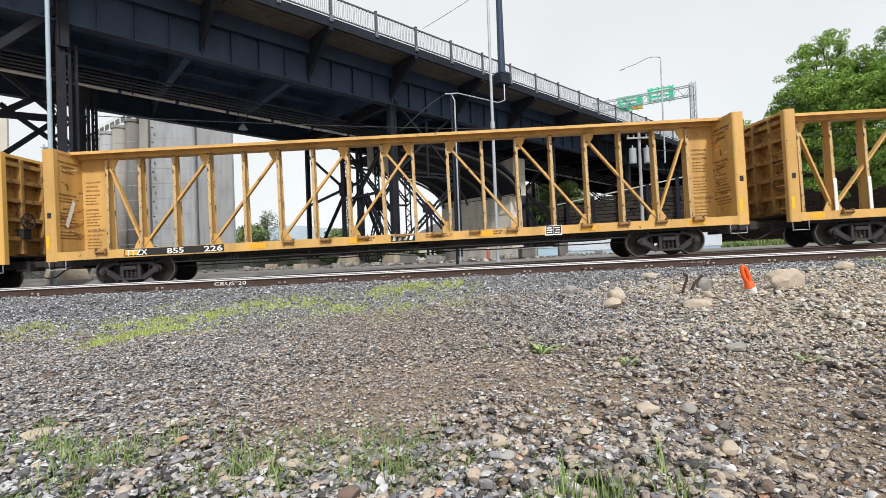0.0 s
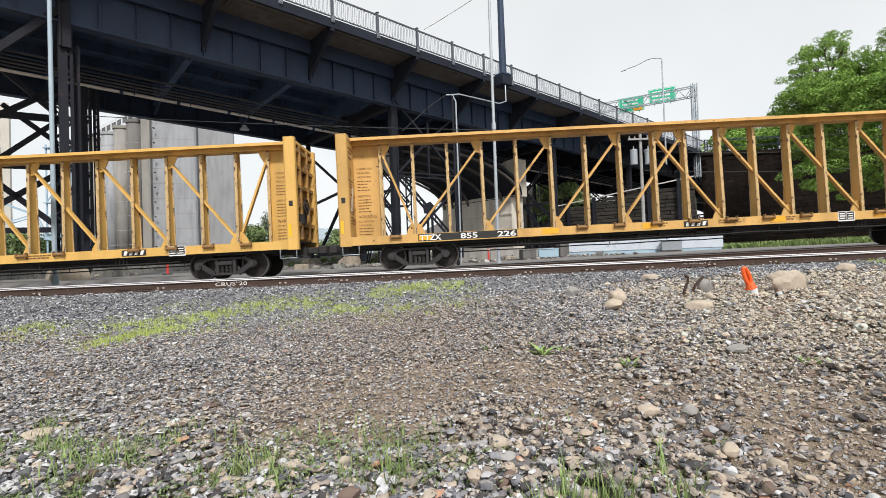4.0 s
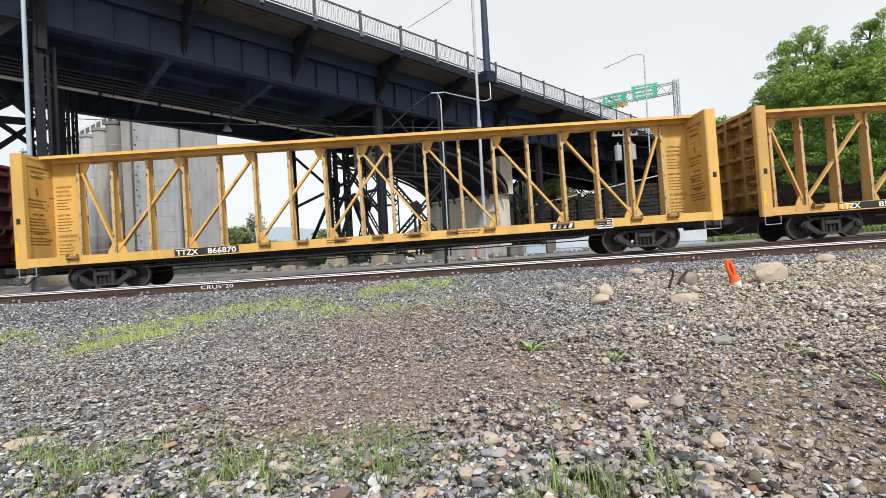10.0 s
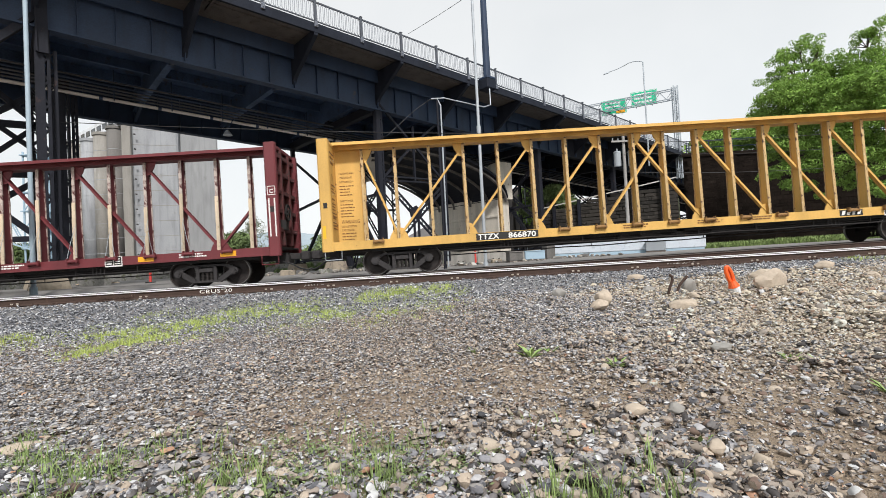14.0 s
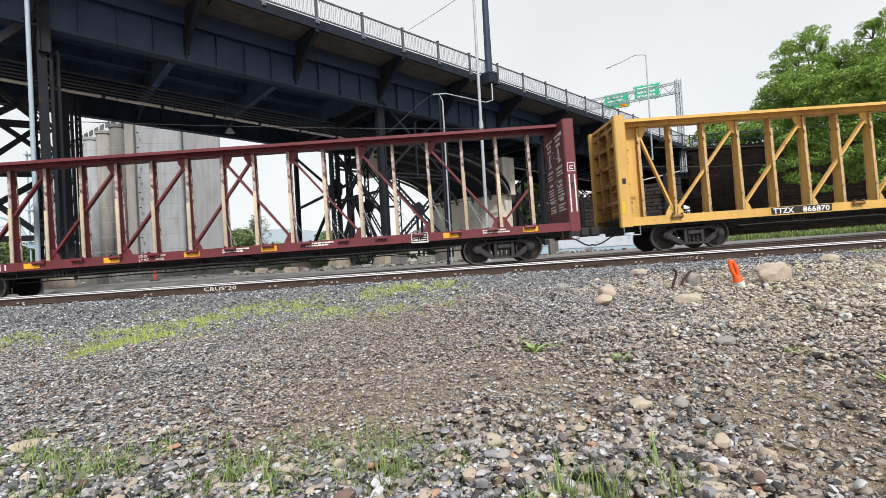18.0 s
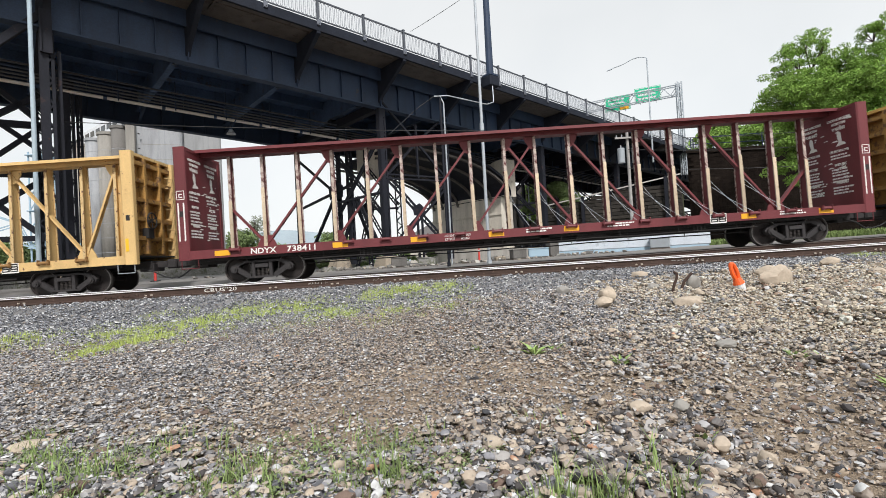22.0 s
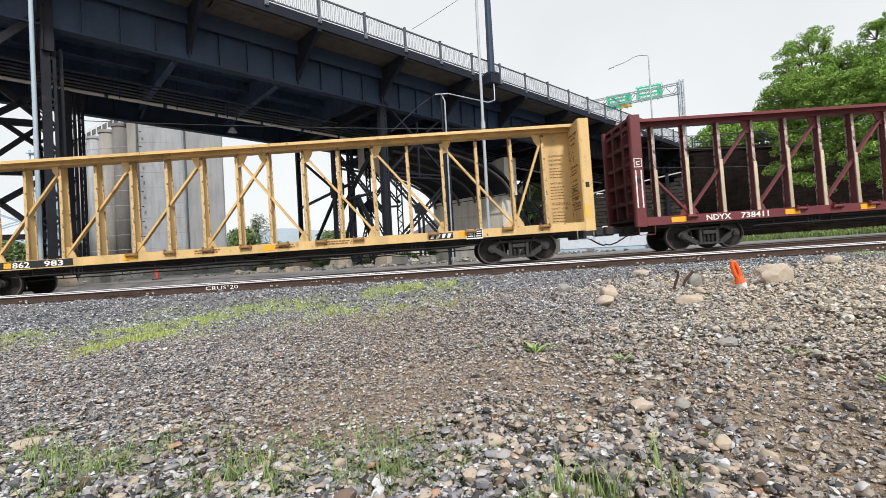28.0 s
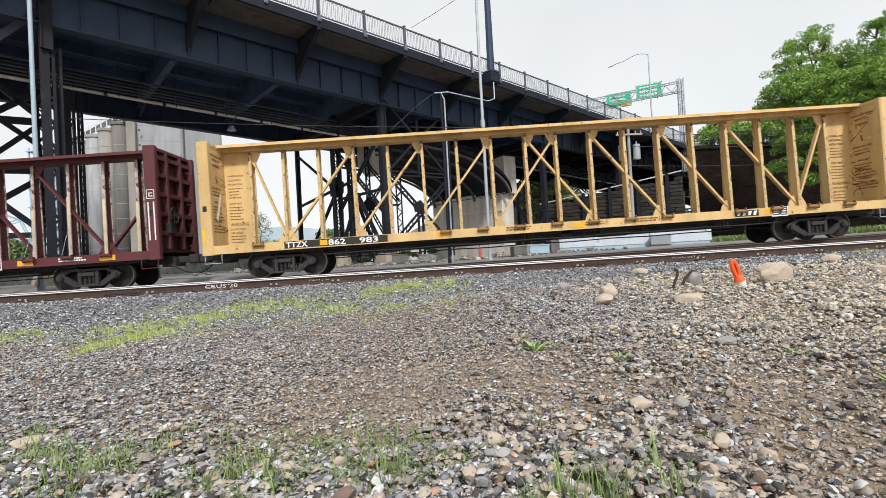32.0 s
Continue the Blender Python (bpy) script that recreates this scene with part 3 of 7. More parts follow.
def side_frame_mesh():
    """One cast truck side frame, in x and z round the truck's centre, facing -y."""
    bm = bmesh.new()
    y0, y1 = -1.03, -0.90
    top = [(-1.02, 0.54), (-0.86, 0.66), (-0.62, 0.73), (0.62, 0.73), (0.86, 0.66), (1.02, 0.54), (0.98, 0.46), (0.56, 0.66), (-0.56, 0.66), (-0.98, 0.46)]
    prism(bm, top, y0, y1)
    prism(bm, [(-0.44, 0.15), (0.44, 0.15), (0.40, 0.215), (-0.40, 0.215)], y0 - 0.04, y1 + 0.03)
    ym = (y0 + y1) / 2
    for s in (-1, 1):
        # tension arm below an open window, then the pedestal round the bearing
        beam(bm, (s * 0.40, ym - 0.01, 0.195), (s * 0.90, ym - 0.01, 0.53), 0.16, 0.115, (0, 1, 0))
        prism(bm, [(s * 0.76, 0.46), (s * 0.84, 0.38), (s * 0.99, 0.38), (s * 1.05, 0.50), (s * 0.98, 0.60), (s * 0.74, 0.69)], y0 - 0.012, y1)
        box(bm, s * 0.285 - 0.055, y0 - 0.02, 0.17, s * 0.285 + 0.055, y1, 0.70, 0.012)
        tube(bm, (s * 0.889, y0 - 0.10, 0.457), (s * 0.889, y1, 0.457), 0.105, seg=14)     # bearing cap
        tube(bm, (s * 0.889, y0 - 0.125, 0.457), (s * 0.889, y0 - 0.09, 0.457), 0.06, seg=10)
        for q in range(3):
            w = 6.2832 * q / 3 + 0.5
            tube(bm, (s * 0.889 + 0.07 * math.cos(w), y0 - 0.12, 0.457 + 0.07 * math.sin(w)), (s * 0.889 + 0.07 * math.cos(w), y0 - 0.09, 0.457 + 0.07 * math.sin(w)), 0.017, seg=6)
    box(bm, -0.22, y0 - 0.05, 0.48, 0.22, y1, 0.61, 0.015)
    return bm


def spring_mesh(k):
    bm = bmesh.new()
    x = -0.14 + 0.14 * k
    for j in range(5):
        tube(bm, (x, -0.965, 0.225 + j * 0.05), (x, -0.965, 0.25 + j * 0.05), 0.062, seg=10)
    tube(bm, (x, -0.965, 0.2), (x, -0.965, 0.47), 0.035, seg=8)
    return bm


def bulkhead_mesh():
    """An end wall: a plain sheet towards the load (+x), ribs outside, rounded columns at both edges. Origin at the car's end."""
    bm = bmesh.new()
    box(bm, 0.30, -HALF_W + 0.1, DECK, 0.34, HALF_W - 0.1, 4.58)
    for s in (-1, 1):
        y = s * (HALF_W - 0.10)
        pts = [(0.0, y - 0.085), (0.04, y - 0.12), (0.33, y - 0.12), (0.37, y - 0.085), (0.37, y + 0.085), (0.33, y + 0.12), (0.04, y + 0.12), (0.0, y + 0.085)]
        prism(bm, pts, SILL - 0.02, 4.60, "z")
    prism(bm, [(-HALF_W + 0.15, 4.50), (HALF_W - 0.15, 4.50), (HALF_W - 0.15, 4.60), (-HALF_W + 0.15, 4.60)], 0.10, 0.36, "x")
    return bm


def rib_mesh(z):
    return box(bmesh.new(), 0.08, -HALF_W + 0.2, z - 0.07, 0.30, HALF_W - 0.2, z + 0.07, 0.01)


def vrib_mesh(y):
    return box(bmesh.new(), 0.06, y - 0.07, DECK + 0.05, 0.30, y + 0.07, 4.5, 0.01)


def post_mesh(a, b):
    """A tapered web between two face flanges; origin at the deck on the centre line."""
    bm = bmesh.new()
    h = CHORD0 - DECK
    prism(bm, [(-a, 0), (a, 0), (b, h), (-b, h)], -0.012, 0.012, "x")
    return bm


def flange_mesh(s, a, b):
    bm = bmesh.new()
    h = CHORD0 - DECK
    prism(bm, [(s * a, 0), (s * (a + 0.025), 0), (s * (b + 0.025), h), (s * b, h)], -0.05, 0.05, "x")
    return bm


def diagonal_mesh(x0, z0, x1, z1):
    bm = bmesh.new()
    beam(bm, (x0, -0.02, z0), (x1, -0.02, z1), 0.07, 0.16, (0, 1, 0))
    return bm


def gusset_mesh(x, z, sx, sz):
    return prism(bmesh.new(), [(x, z), (x + sx * 0.36, z), (x + sx * 0.30, z + sz * 0.18), (x + sx * 0.16, z + sz * 0.42), (x, z + sz * 0.46)], -0.075, -0.03)


def chord_mesh():
    """The top chord: a box under a wide plate with turned-down lips."""
    bm = bmesh.new()
    e = CAR_L / 2 - 0.3
    prism(bm, [(-0.575, 4.54), (-0.575, CHORD1), (0.575, CHORD1), (0.575, 4.54), (0.55, 4.54), (0.55, 4.60), (0.22, 4.60), (0.22, CHORD0), (-0.22, CHORD0), (-0.22, 4.60), (-0.55, 4.60), (-0.55, 4.54)], -e, e, "x")
    return bm


def sill_mesh(s):
    e = CAR_L / 2 - 0.02
    y = HALF_W
    pts = [(y, SILL), (y, DECK), (y - 0.13, DECK), (y - 0.13, DECK - 0.03), (y - 0.03, DECK - 0.03), (y - 0.03, SILL + 0.03), (y - 0.13, SILL + 0.03), (y - 0.13, SILL)]
    return prism(bmesh.new(), [(s * a, c) for a, c in pts], -e, e, "x")


def centre_sill_mesh():
    bm = bmesh.new()
    prism(bm, [(-11.5, 0.72), (-7.8, 0.72), (-7.0, 0.62), (7.0, 0.62), (7.8, 0.72), (11.5, 0.72), (11.5, 0.98), (-11.5, 0.98)], -0.36, 0.36)
    for s in (-1, 1):
        for k in range(-8, 9):
            prism(bm, [(k * 1.24 - 0.03, 0.95), (k * 1.24 + 0.03, 0.95), (k * 1.24 + 0.03, 1.14), (k * 1.24 - 0.03, 1.14)], s * 0.36, s * 1.30)
        box(bm, -10.9, s * 1.0 - 0.05, 0.80, 10.9, s * 1.0 + 0.05, 0.93)
    return bm


def coupler_mesh(s):
    bm = bmesh.new()
    e = CAR_L / 2
    box(bm, s * (e - 0.3), -0.11, 0.73, s * (e + 0.38), 0.11, 0.95, 0.02)
    box(bm, s * (e + 0.32), -0.19, 0.68, s * (e + 0.66), 0.17, 1.0, 0.05)
    box(bm, s * (e - 0.5), -0.35, 0.62, s * (e - 0.02), 0.35, 0.9, 0.02)
    return bm


def air_hose_mesh(s):
    e = CAR_L / 2
    pts = [(s * (e - 0.35), -0.45, 0.72), (s * (e + 0.05), -0.47, 0.60), (s * (e + 0.35), -0.40, 0.42), (s * (e + 0.55), -0.30, 0.35), (s * (e + 0.70), -0.22, 0.38)]
    return hose(bmesh.new(), pts, 0.027)


def winch_mesh():
    bm = box(bmesh.new(), -0.15, -0.07, -0.05, 0.15, 0.05, 0.03, 0.012)
    tube(bm, (-0.19, -0.07, -0.03), (0.19, -0.07, -0.03), 0.045, seg=8)
    for x in (-0.17, 0.14):
        box(bm, x, -0.12, -0.1, x + 0.03, 0.0, 0.075, 0.006)
    return bm


def step_mesh(s):
    bm = bmesh.new()
    e = CAR_L / 2
    pts = [(s * (e - 0.08), -HALF_W + 0.03, 0.9), (s * (e - 0.08), -HALF_W + 0.03, 0.60), (s * (e - 0.62), -HALF_W + 0.03, 0.60), (s * (e - 0.62), -HALF_W + 0.03, 0.9)]
    return hose(bm, pts, 0.016)


def rung_mesh(k):
    z = 1.35 + 0.38 * k
    return hose(bmesh.new(), [(0.06, -HALF_W + 0.16, z), (-0.02, -HALF_W + 0.18, z), (-0.02, -HALF_W + 0.58, z), (0.06, -HALF_W + 0.60, z)], 0.012, 5)


def brake_wheel_mesh():
    q = [(-0.06, 0.42 + 0.27 * math.cos(a), 2.35 + 0.27 * math.sin(a)) for a in np.linspace(0, 6.2832, 21)]
    bm = hose(bmesh.new(), q, 0.025, 6)
    for a in (0.5, 1.55, 2.6, 3.64, 4.69, 5.74):
        beam(bm, (-0.06, 0.42, 2.35), (-0.06, 0.42 + 0.27 * math.cos(a), 2.35 + 0.27 * math.sin(a)), 0.03, 0.02)
    tube(bm, (-0.08, 0.42, 2.35), (0.12, 0.42, 2.35), 0.05, seg=8)
    return bm


def train_line_mesh():
    """A long brake pipe and a slack rod on strap hangers under the side sill."""
    bm = bmesh.new()
    for y, z in ((-1.22, 0.66), (-0.6, 0.52)):
        stops = [(x, y, z - 0.015 * math.sin(x * 2.1)) for x in np.linspace(-7.6, 7.6, 12)]
        hose(bm, stops, 0.02, 6)
    for k in range(8):
        x = -6.9 + 1.97 * k
        beam(bm, (x, -1.22, 0.64), (x, -1.22, SILL + 0.02), 0.035, 0.012)
        beam(bm, (x + 0.5, -0.6, 0.5), (x + 0.5, -0.6, SILL + 0.02), 0.035, 0.012)
    return bm


def brake_gear_mesh():
    bm = bmesh.new()
    tube(bm, (1.6, -0.75, 0.78), (2.6, -0.75, 0.78), 0.19, seg=14)
    tube(bm, (-0.8, -0.8, 0.80), (-0.2, -0.8, 0.80), 0.12, seg=12)
    box(bm, -1.6, -0.9, 0.66, -1.25, -0.6, 0.92, 0.02)
    box(bm, 0.3, -1.05, 0.66, 0.62, -0.75, 0.9, 0.02)
    hose(bm, [(-8.0, -1.1, 0.74), (-3.0, -1.12, 0.72), (2.0, -1.12, 0.73), (8.0, -1.1, 0.74)], 0.014)
    for x in (-5.7, -5.45, 5.45, 5.7):
        hose(bm, [(x, -1.2, 0.9), (x, -1.2, 0.60), (x + 0.12, -1.2, 0.60), (x + 0.12, -1.2, 0.9)], 0.016)
    return bm


def bars(lines, width, gap, high, ragged, seed):
    """Plain bars for lines of lettering that cannot be read; reads along x from the top left, facing -y."""
    rng = random.Random(seed)
    bm = bmesh.new()
    for k in range(lines):
        x = 0.0
        while x < width * (1 - ragged * rng.random()):
            w = rng.uniform(0.04, 0.13)
            box(bm, x, -0.003, -k * gap - high, min(width, x + w), 0.0, -k * gap)
            x += w + 0.022
    return bm




def stuff_part(*a):
    return tagged(part(*a), kind="stuff")


def notice_block(car, x, y, z, mat, seed, sizes=(0.098, 0.15), label="stencilled handling notice"):
    for k, (word, up, size) in enumerate((("LOADING AND", 0.0, sizes[0]), ("UNLOADING", 0.15, sizes[0]), ("INSTRUCTION", 0.30, sizes[0]), ("SAFETY FIRST", 0.98, sizes[0]), ("WARNING", 1.74, sizes[1] * 1.15),
                                          ("DO NOT MOVE", 1.88, sizes[0]), ("CAR UNLESS", 2.01, sizes[0]))):
        lettering("notice_text", word, size, pose(x, y - 0.004, z - up), mat, car, wide=0.78)
    for k, (n, up) in enumerate(((4, 0.40), (5, 1.06), (3, 2.08))):
        ob = tagged(part("notice_lines", bars(n, 0.5, 0.105, 0.034, 0.3, seed + k), mat, car), kind="stuff")
        ob.matrix_basis = pose(x, y, z - up)


def build_car(name, label, paint, worn, marks, notice_mat, number, style):
    """One car standing at the origin: rail top at z 0, the side towards the camera at -y."""
    car = thing(name, label, "flat car", group="freight cars of the train")
    p = paint.name
    part_of("centre_sill", cached(("centre_sill",), centre_sill_mesh), BLACK_STEEL, car, "black fish-bellied centre sill")
    bm = box(bmesh.new(), -CAR_L / 2 + 0.05, -HALF_W + 0.13, DECK - 0.05, CAR_L / 2 - 0.05, HALF_W - 0.13, DECK - 0.01)
    part("deck", bm, style["deck"], car, "dirty steel deck")
    for s in (-1, 1):
        part_of("side_sill", cached(("side_sill", s, p), lambda: sill_mesh(s)), paint, car)
        bh = part_of("bulkhead", cached(("bulkhead", p), bulkhead_mesh), paint, car)
        bh.matrix_basis = pose(s * -CAR_L / 2, 0, 0, rz=0 if s > 0 else 180)
        for z in (1.75, 2.4, 3.05, 3.7, 4.28):
            part_of("rib", cached(("rib", z, p), lambda: rib_mesh(z)), style["grimy"], bh)
        for y in (-0.45, 0.45):
            part_of("stiffener", cached(("stiffener", y, p), lambda: vrib_mesh(y)), style["grimy"], bh)
        part_of("outer_sheet", cached(("outer_sheet", p), lambda: box(bmesh.new(), 0.286, -HALF_W + 0.22, DECK, 0.299, HALF_W - 0.22, 4.5)), style["grimy"], bh)
        for k in range(8):
            part_of("rung", cached(("rung", k, p), lambda: rung_mesh(k)), paint, bh)
        if s < 0:
            part_of("brake_wheel", cached(("brake_wheel",), brake_wheel_mesh), BLACK_STEEL, bh, "black hand brake wheel")
            part_of("brake_box", cached(("brake_box",), lambda: box(bmesh.new(), -0.02, 0.25, 1.75, 0.2, 0.6, 2.1, 0.02)), BLACK_STEEL, bh)
        for fs in (-1, 1):
            hole = part_of("latch_slot", cached(("latch_slot",), lambda: box(bmesh.new(), 0.12, -0.006, 2.30, 0.25, 0.0, 2.48, 0.002)), BLACK_STEEL, bh)
            hole.matrix_basis = pose(0.0, fs * (HALF_W + 0.022), 0)
        # the filled panel between the end wall and the first post
        x0, x1 = s * (CAR_L / 2 - 0.34), s * 10.25
        if style["end_panel"]:
            part_of("end_panel", cached(("end_panel", s, p), lambda: box(bmesh.new(), min(x0, x1), -0.03, DECK, max(x0, x1), 0.03, CHORD0)), paint, car)
        part_of("coupler", cached(("coupler", s), lambda: coupler_mesh(s)), TRUCK_STEEL, car, "dark cast steel coupler")
        part_of("air_hose", cached(("air_hose", s), lambda: air_hose_mesh(s)), RUBBER, car, "black rubber air hose")
        part_of("sill_step", cached(("sill_step", s, style["step"].name), lambda: step_mesh(s)), style["step"], car)
    part_of("train_line", cached(("train_line",), train_line_mesh), BLACK_STEEL, car, "thin brake pipe on hangers")
    part_of("brake_gear", cached(("brake_gear",), brake_gear_mesh), BLACK_STEEL, car, "grimy brake cylinder and rigging")
    part_of("top_chord", cached(("top_chord", p), chord_mesh), paint, car)
    for i, x in enumerate(POSTS):
        post = part_of("post", cached(("post", p), lambda: post_mesh(*style["post"])), paint, car)
        post.matrix_basis = pose(x, 0, DECK)
        for s in (-1, 1):
            part_of("face_flange", cached(("face_flange", s, worn.name), lambda: flange_mesh(s, *style["post"])), worn, post)
        if i in style["boards"]:
            hgt = style["board_h"] + style["board_vary"] * ((i * 5) % 7 - 3)

            def make():
                a = style["post"][0] + 0.03
                b = a - (style["post"][0] - style["post"][1]) * hgt / (CHORD0 - DECK)
                return prism(bmesh.new(), [(-a, 0.0), (-a - 0.03, 0.0), (-b - 0.03, hgt), (-b, hgt)], -0.055, 0.06, "x")
            part_of("facing_board", cached(("facing_board", hgt, style["board"].name, style["post"]), make), style["board"], post, style["board_label"])
        if i in style["cables"]:
            for q, reach in enumerate((0.5, 0.8)):
                c = part_of("tie_cable", cached(("tie_cable", q), lambda: hose(bmesh.new(), [(0.06, -0.2, 1.25 - 0.2 * q), (reach * 0.5, -0.75, 0.6 - 0.1 * q), (reach, -HALF_W + 0.04, 0.0)], 0.007, 5)), GALV, car, "slack steel tie-down cable")
                c.matrix_basis = pose(x, 0, DECK)
    lo, hi = DECK + 0.12, CHORD0 - 0.12
    runs = [(0, hi, 1, lo), (1, lo, 3, hi), (3, lo, 5, hi), (5, lo, 7, hi), (7, lo, 9, hi), (8, hi, 10, lo), (10, hi, 12, lo), (12, hi, 14, lo), (14, hi, 16, lo), (16, lo, 17, hi)]
    if not style["end_panel"]:
        runs[0], runs[-1] = (0, 2.6, 1, lo), (16, lo, 17, 2.6)
    for a, za, b, zb in runs:
        part_of("diagonal", cached(("diagonal", a, b, p), lambda: diagonal_mesh(POSTS[a], za, POSTS[b], zb)), paint, car)
        for q, z, d in ((a, za, 1), (b, zb, -1)):
            if lo < z < hi:
                continue
            part_of("gusset", cached(("gusset", q, z, d, p), lambda: gusset_mesh(POSTS[q], CHORD0 if z > 3 else DECK, d, -1 if z > 3 else 1)), paint, car)
    for k in range(17):
        x = -9.7 + 1.222 * k
        if any(a < x < b for a, b in style["clear"]):
            continue
        w = part_of("strap_winch", cached(("strap_winch", style["winch"].name), winch_mesh), style["winch"], car)
        w.matrix_basis = pose(x, -HALF_W - 0.01, DECK - 0.03)
    for s in (-1, 1):
        xc = s * 9.0
        for f in (-1, 1):
            fr = part_of("truck_frame", cached(("truck_frame",), side_frame_mesh), TRUCK_STEEL, car, "sooty cast steel truck side frame")
            fr.matrix_basis = pose(xc, 0, 0, rz=0 if f > 0 else 180)
            for k in range(3):
                part_of("spring", cached(("spring", k), lambda: spring_mesh(k)), SPRING, fr)
        part_of("bolster", cached(("bolster", s), lambda: box(bmesh.new(), xc - 0.22, -0.9, 0.42, xc + 0.22, 0.9, 0.70, 0.02)), TRUCK_STEEL, car)
        for d in (-0.889, 0.889):
            ws = part_of("wheelset", cached(("wheelset",), wheelset_mesh), WHEEL_STEEL, car, "dark steel wheels on an axle")
            ws.matrix_basis = pose(xc + d, 0, 0.457)
            for f in (-1, 1):
                part_of("tread", cached(("tread", f), lambda: tread_mesh(f)), TREAD, ws, "polished wheel tread")
            WHEELS.append((ws, xc + d))
    marks(car, number, notice_mat)
    return car


WHEELS = []


def sill_panel(car, x0, x1, mat, name="number_panel", z0=0.925, z1=1.155, label=""):
    return part(name, box(bmesh.new(), x0, -HALF_W - (0.008 if mat is AMBER else 0.006), z0, x1, -HALF_W - 0.001, z1), mat, car, label)


def consolidated_stencil(car, x, mat_back, mat_ink):
    sill_panel(car, x, x + 0.55, mat_back, "stencil_panel", 0.86, 1.18, "small lettered data panel")
    bm = bmesh.new()
    for a, b, c, d in ((0.025, 0.90, 0.265, 1.165), (0.285, 0.90, 0.525, 1.165)):
        box(bm, x + a, -HALF_W - 0.009, b, x + c, -HALF_W - 0.006, d)
    part("stencil_field", bm, mat_ink, car, "black fields in a white border")
    bm = bmesh.new()
    for k in range(3):
        box(bm, x + 0.05, -HALF_W - 0.012, 0.935 + k * 0.075, x + 0.22 + 0.02 * (k % 2), -HALF_W - 0.009, 0.975 + k * 0.075)
        box(bm, x + 0.31 + 0.03 * (k % 2), -HALF_W - 0.012, 0.935 + k * 0.075, x + 0.49, -HALF_W - 0.009, 0.965 + k * 0.075)
    tagged(part("stencil_bar", bm, mat_back, car), kind="stuff")


def wall_notice(car, s, ink, columns=1):
    """Loading notice on the load face of an end wall, with worn patches."""
    x = s * (CAR_L / 2 - 0.346)
    turn = 90 if s < 0 else -90

    def spot(off, z):
        return pose(x, off if s < 0 else -off, z, rz=turn)
    for c_ in range(columns):
        o = (0.12 if columns == 1 and s > 0 else -1.18) + 1.25 * c_
        big, heavy = (1.18, 0.006) if columns == 2 else (1.0, 0.002)
        for word, z, h in (("LOADING & UNLOADING", 4.2, 0.095), ("INSTRUCTIONS", 4.05, 0.095), ("WARNING", 3.86, 0.13), ("CAR MAY ROLL OVER", 3.1, 0.095), ("SAFETY FIRST", 2.62, 0.095), ("WARNING", 1.98, 0.12)):
            ob = lettering("bulkhead_text", word, h * big, spot(o + (0.02 if len(word) > 14 else 0.2), z), ink, car, wide=0.85 if columns == 1 else 0.74, bold=heavy)
        for k, (n, z) in enumerate(((2, 3.02), (3, 2.52), (2, 2.2), (3, 1.88))):
            stuff_part("bulkhead_lettering", bars(n, 0.85, 0.1, 0.04 if columns == 1 else 0.055, 0.35, 50 + k + 7 * c_), ink, car).matrix_basis = spot(o + 0.06, z)
        bm = prism(bmesh.new(), [(-0.1, 0), (0.32, 0.03), (0.26, 0.11), (0.16, 0.13), (0.13, 0.47), (0.0, 0.53), (-0.04, 0.36), (0.02, 0.14)] if columns == 2 else [(0, 0), (0.07, 0.01), (0.02, 0.24), (-0.04, 0.22)], -0.003, 0)
        part("bulkhead_emblem", bm, ink, car, "plain hook-like shape").matrix_basis = spot(o + 0.42, 3.3)


def worn_patches(car, s, mat, seed, count=16):
    """Scraped paint on the load face of an end wall."""
    rng = random.Random(seed)
    bm = bmesh.new()
    for _ in range(count):
        y, z, w = rng.uniform(-1.0, 0.9), rng.uniform(1.5, 4.2), rng.uniform(0.05, 0.35)
        prism(bm, [(y, z), (y + w, z + rng.uniform(-0.02, 0.02)), (y + w * 0.8, z + rng.uniform(0.02, 0.06)), (y + w * 0.2, z + rng.uniform(0.01, 0.05))], -0.0015, 0)
    ob = stuff_part("scraped_paint", bm, mat, car, "scraped pale patches in the paint")
    ob.matrix_basis = pose(s * (CAR_L / 2 - 0.346), 0, 0, rz=90 if s < 0 else -90)


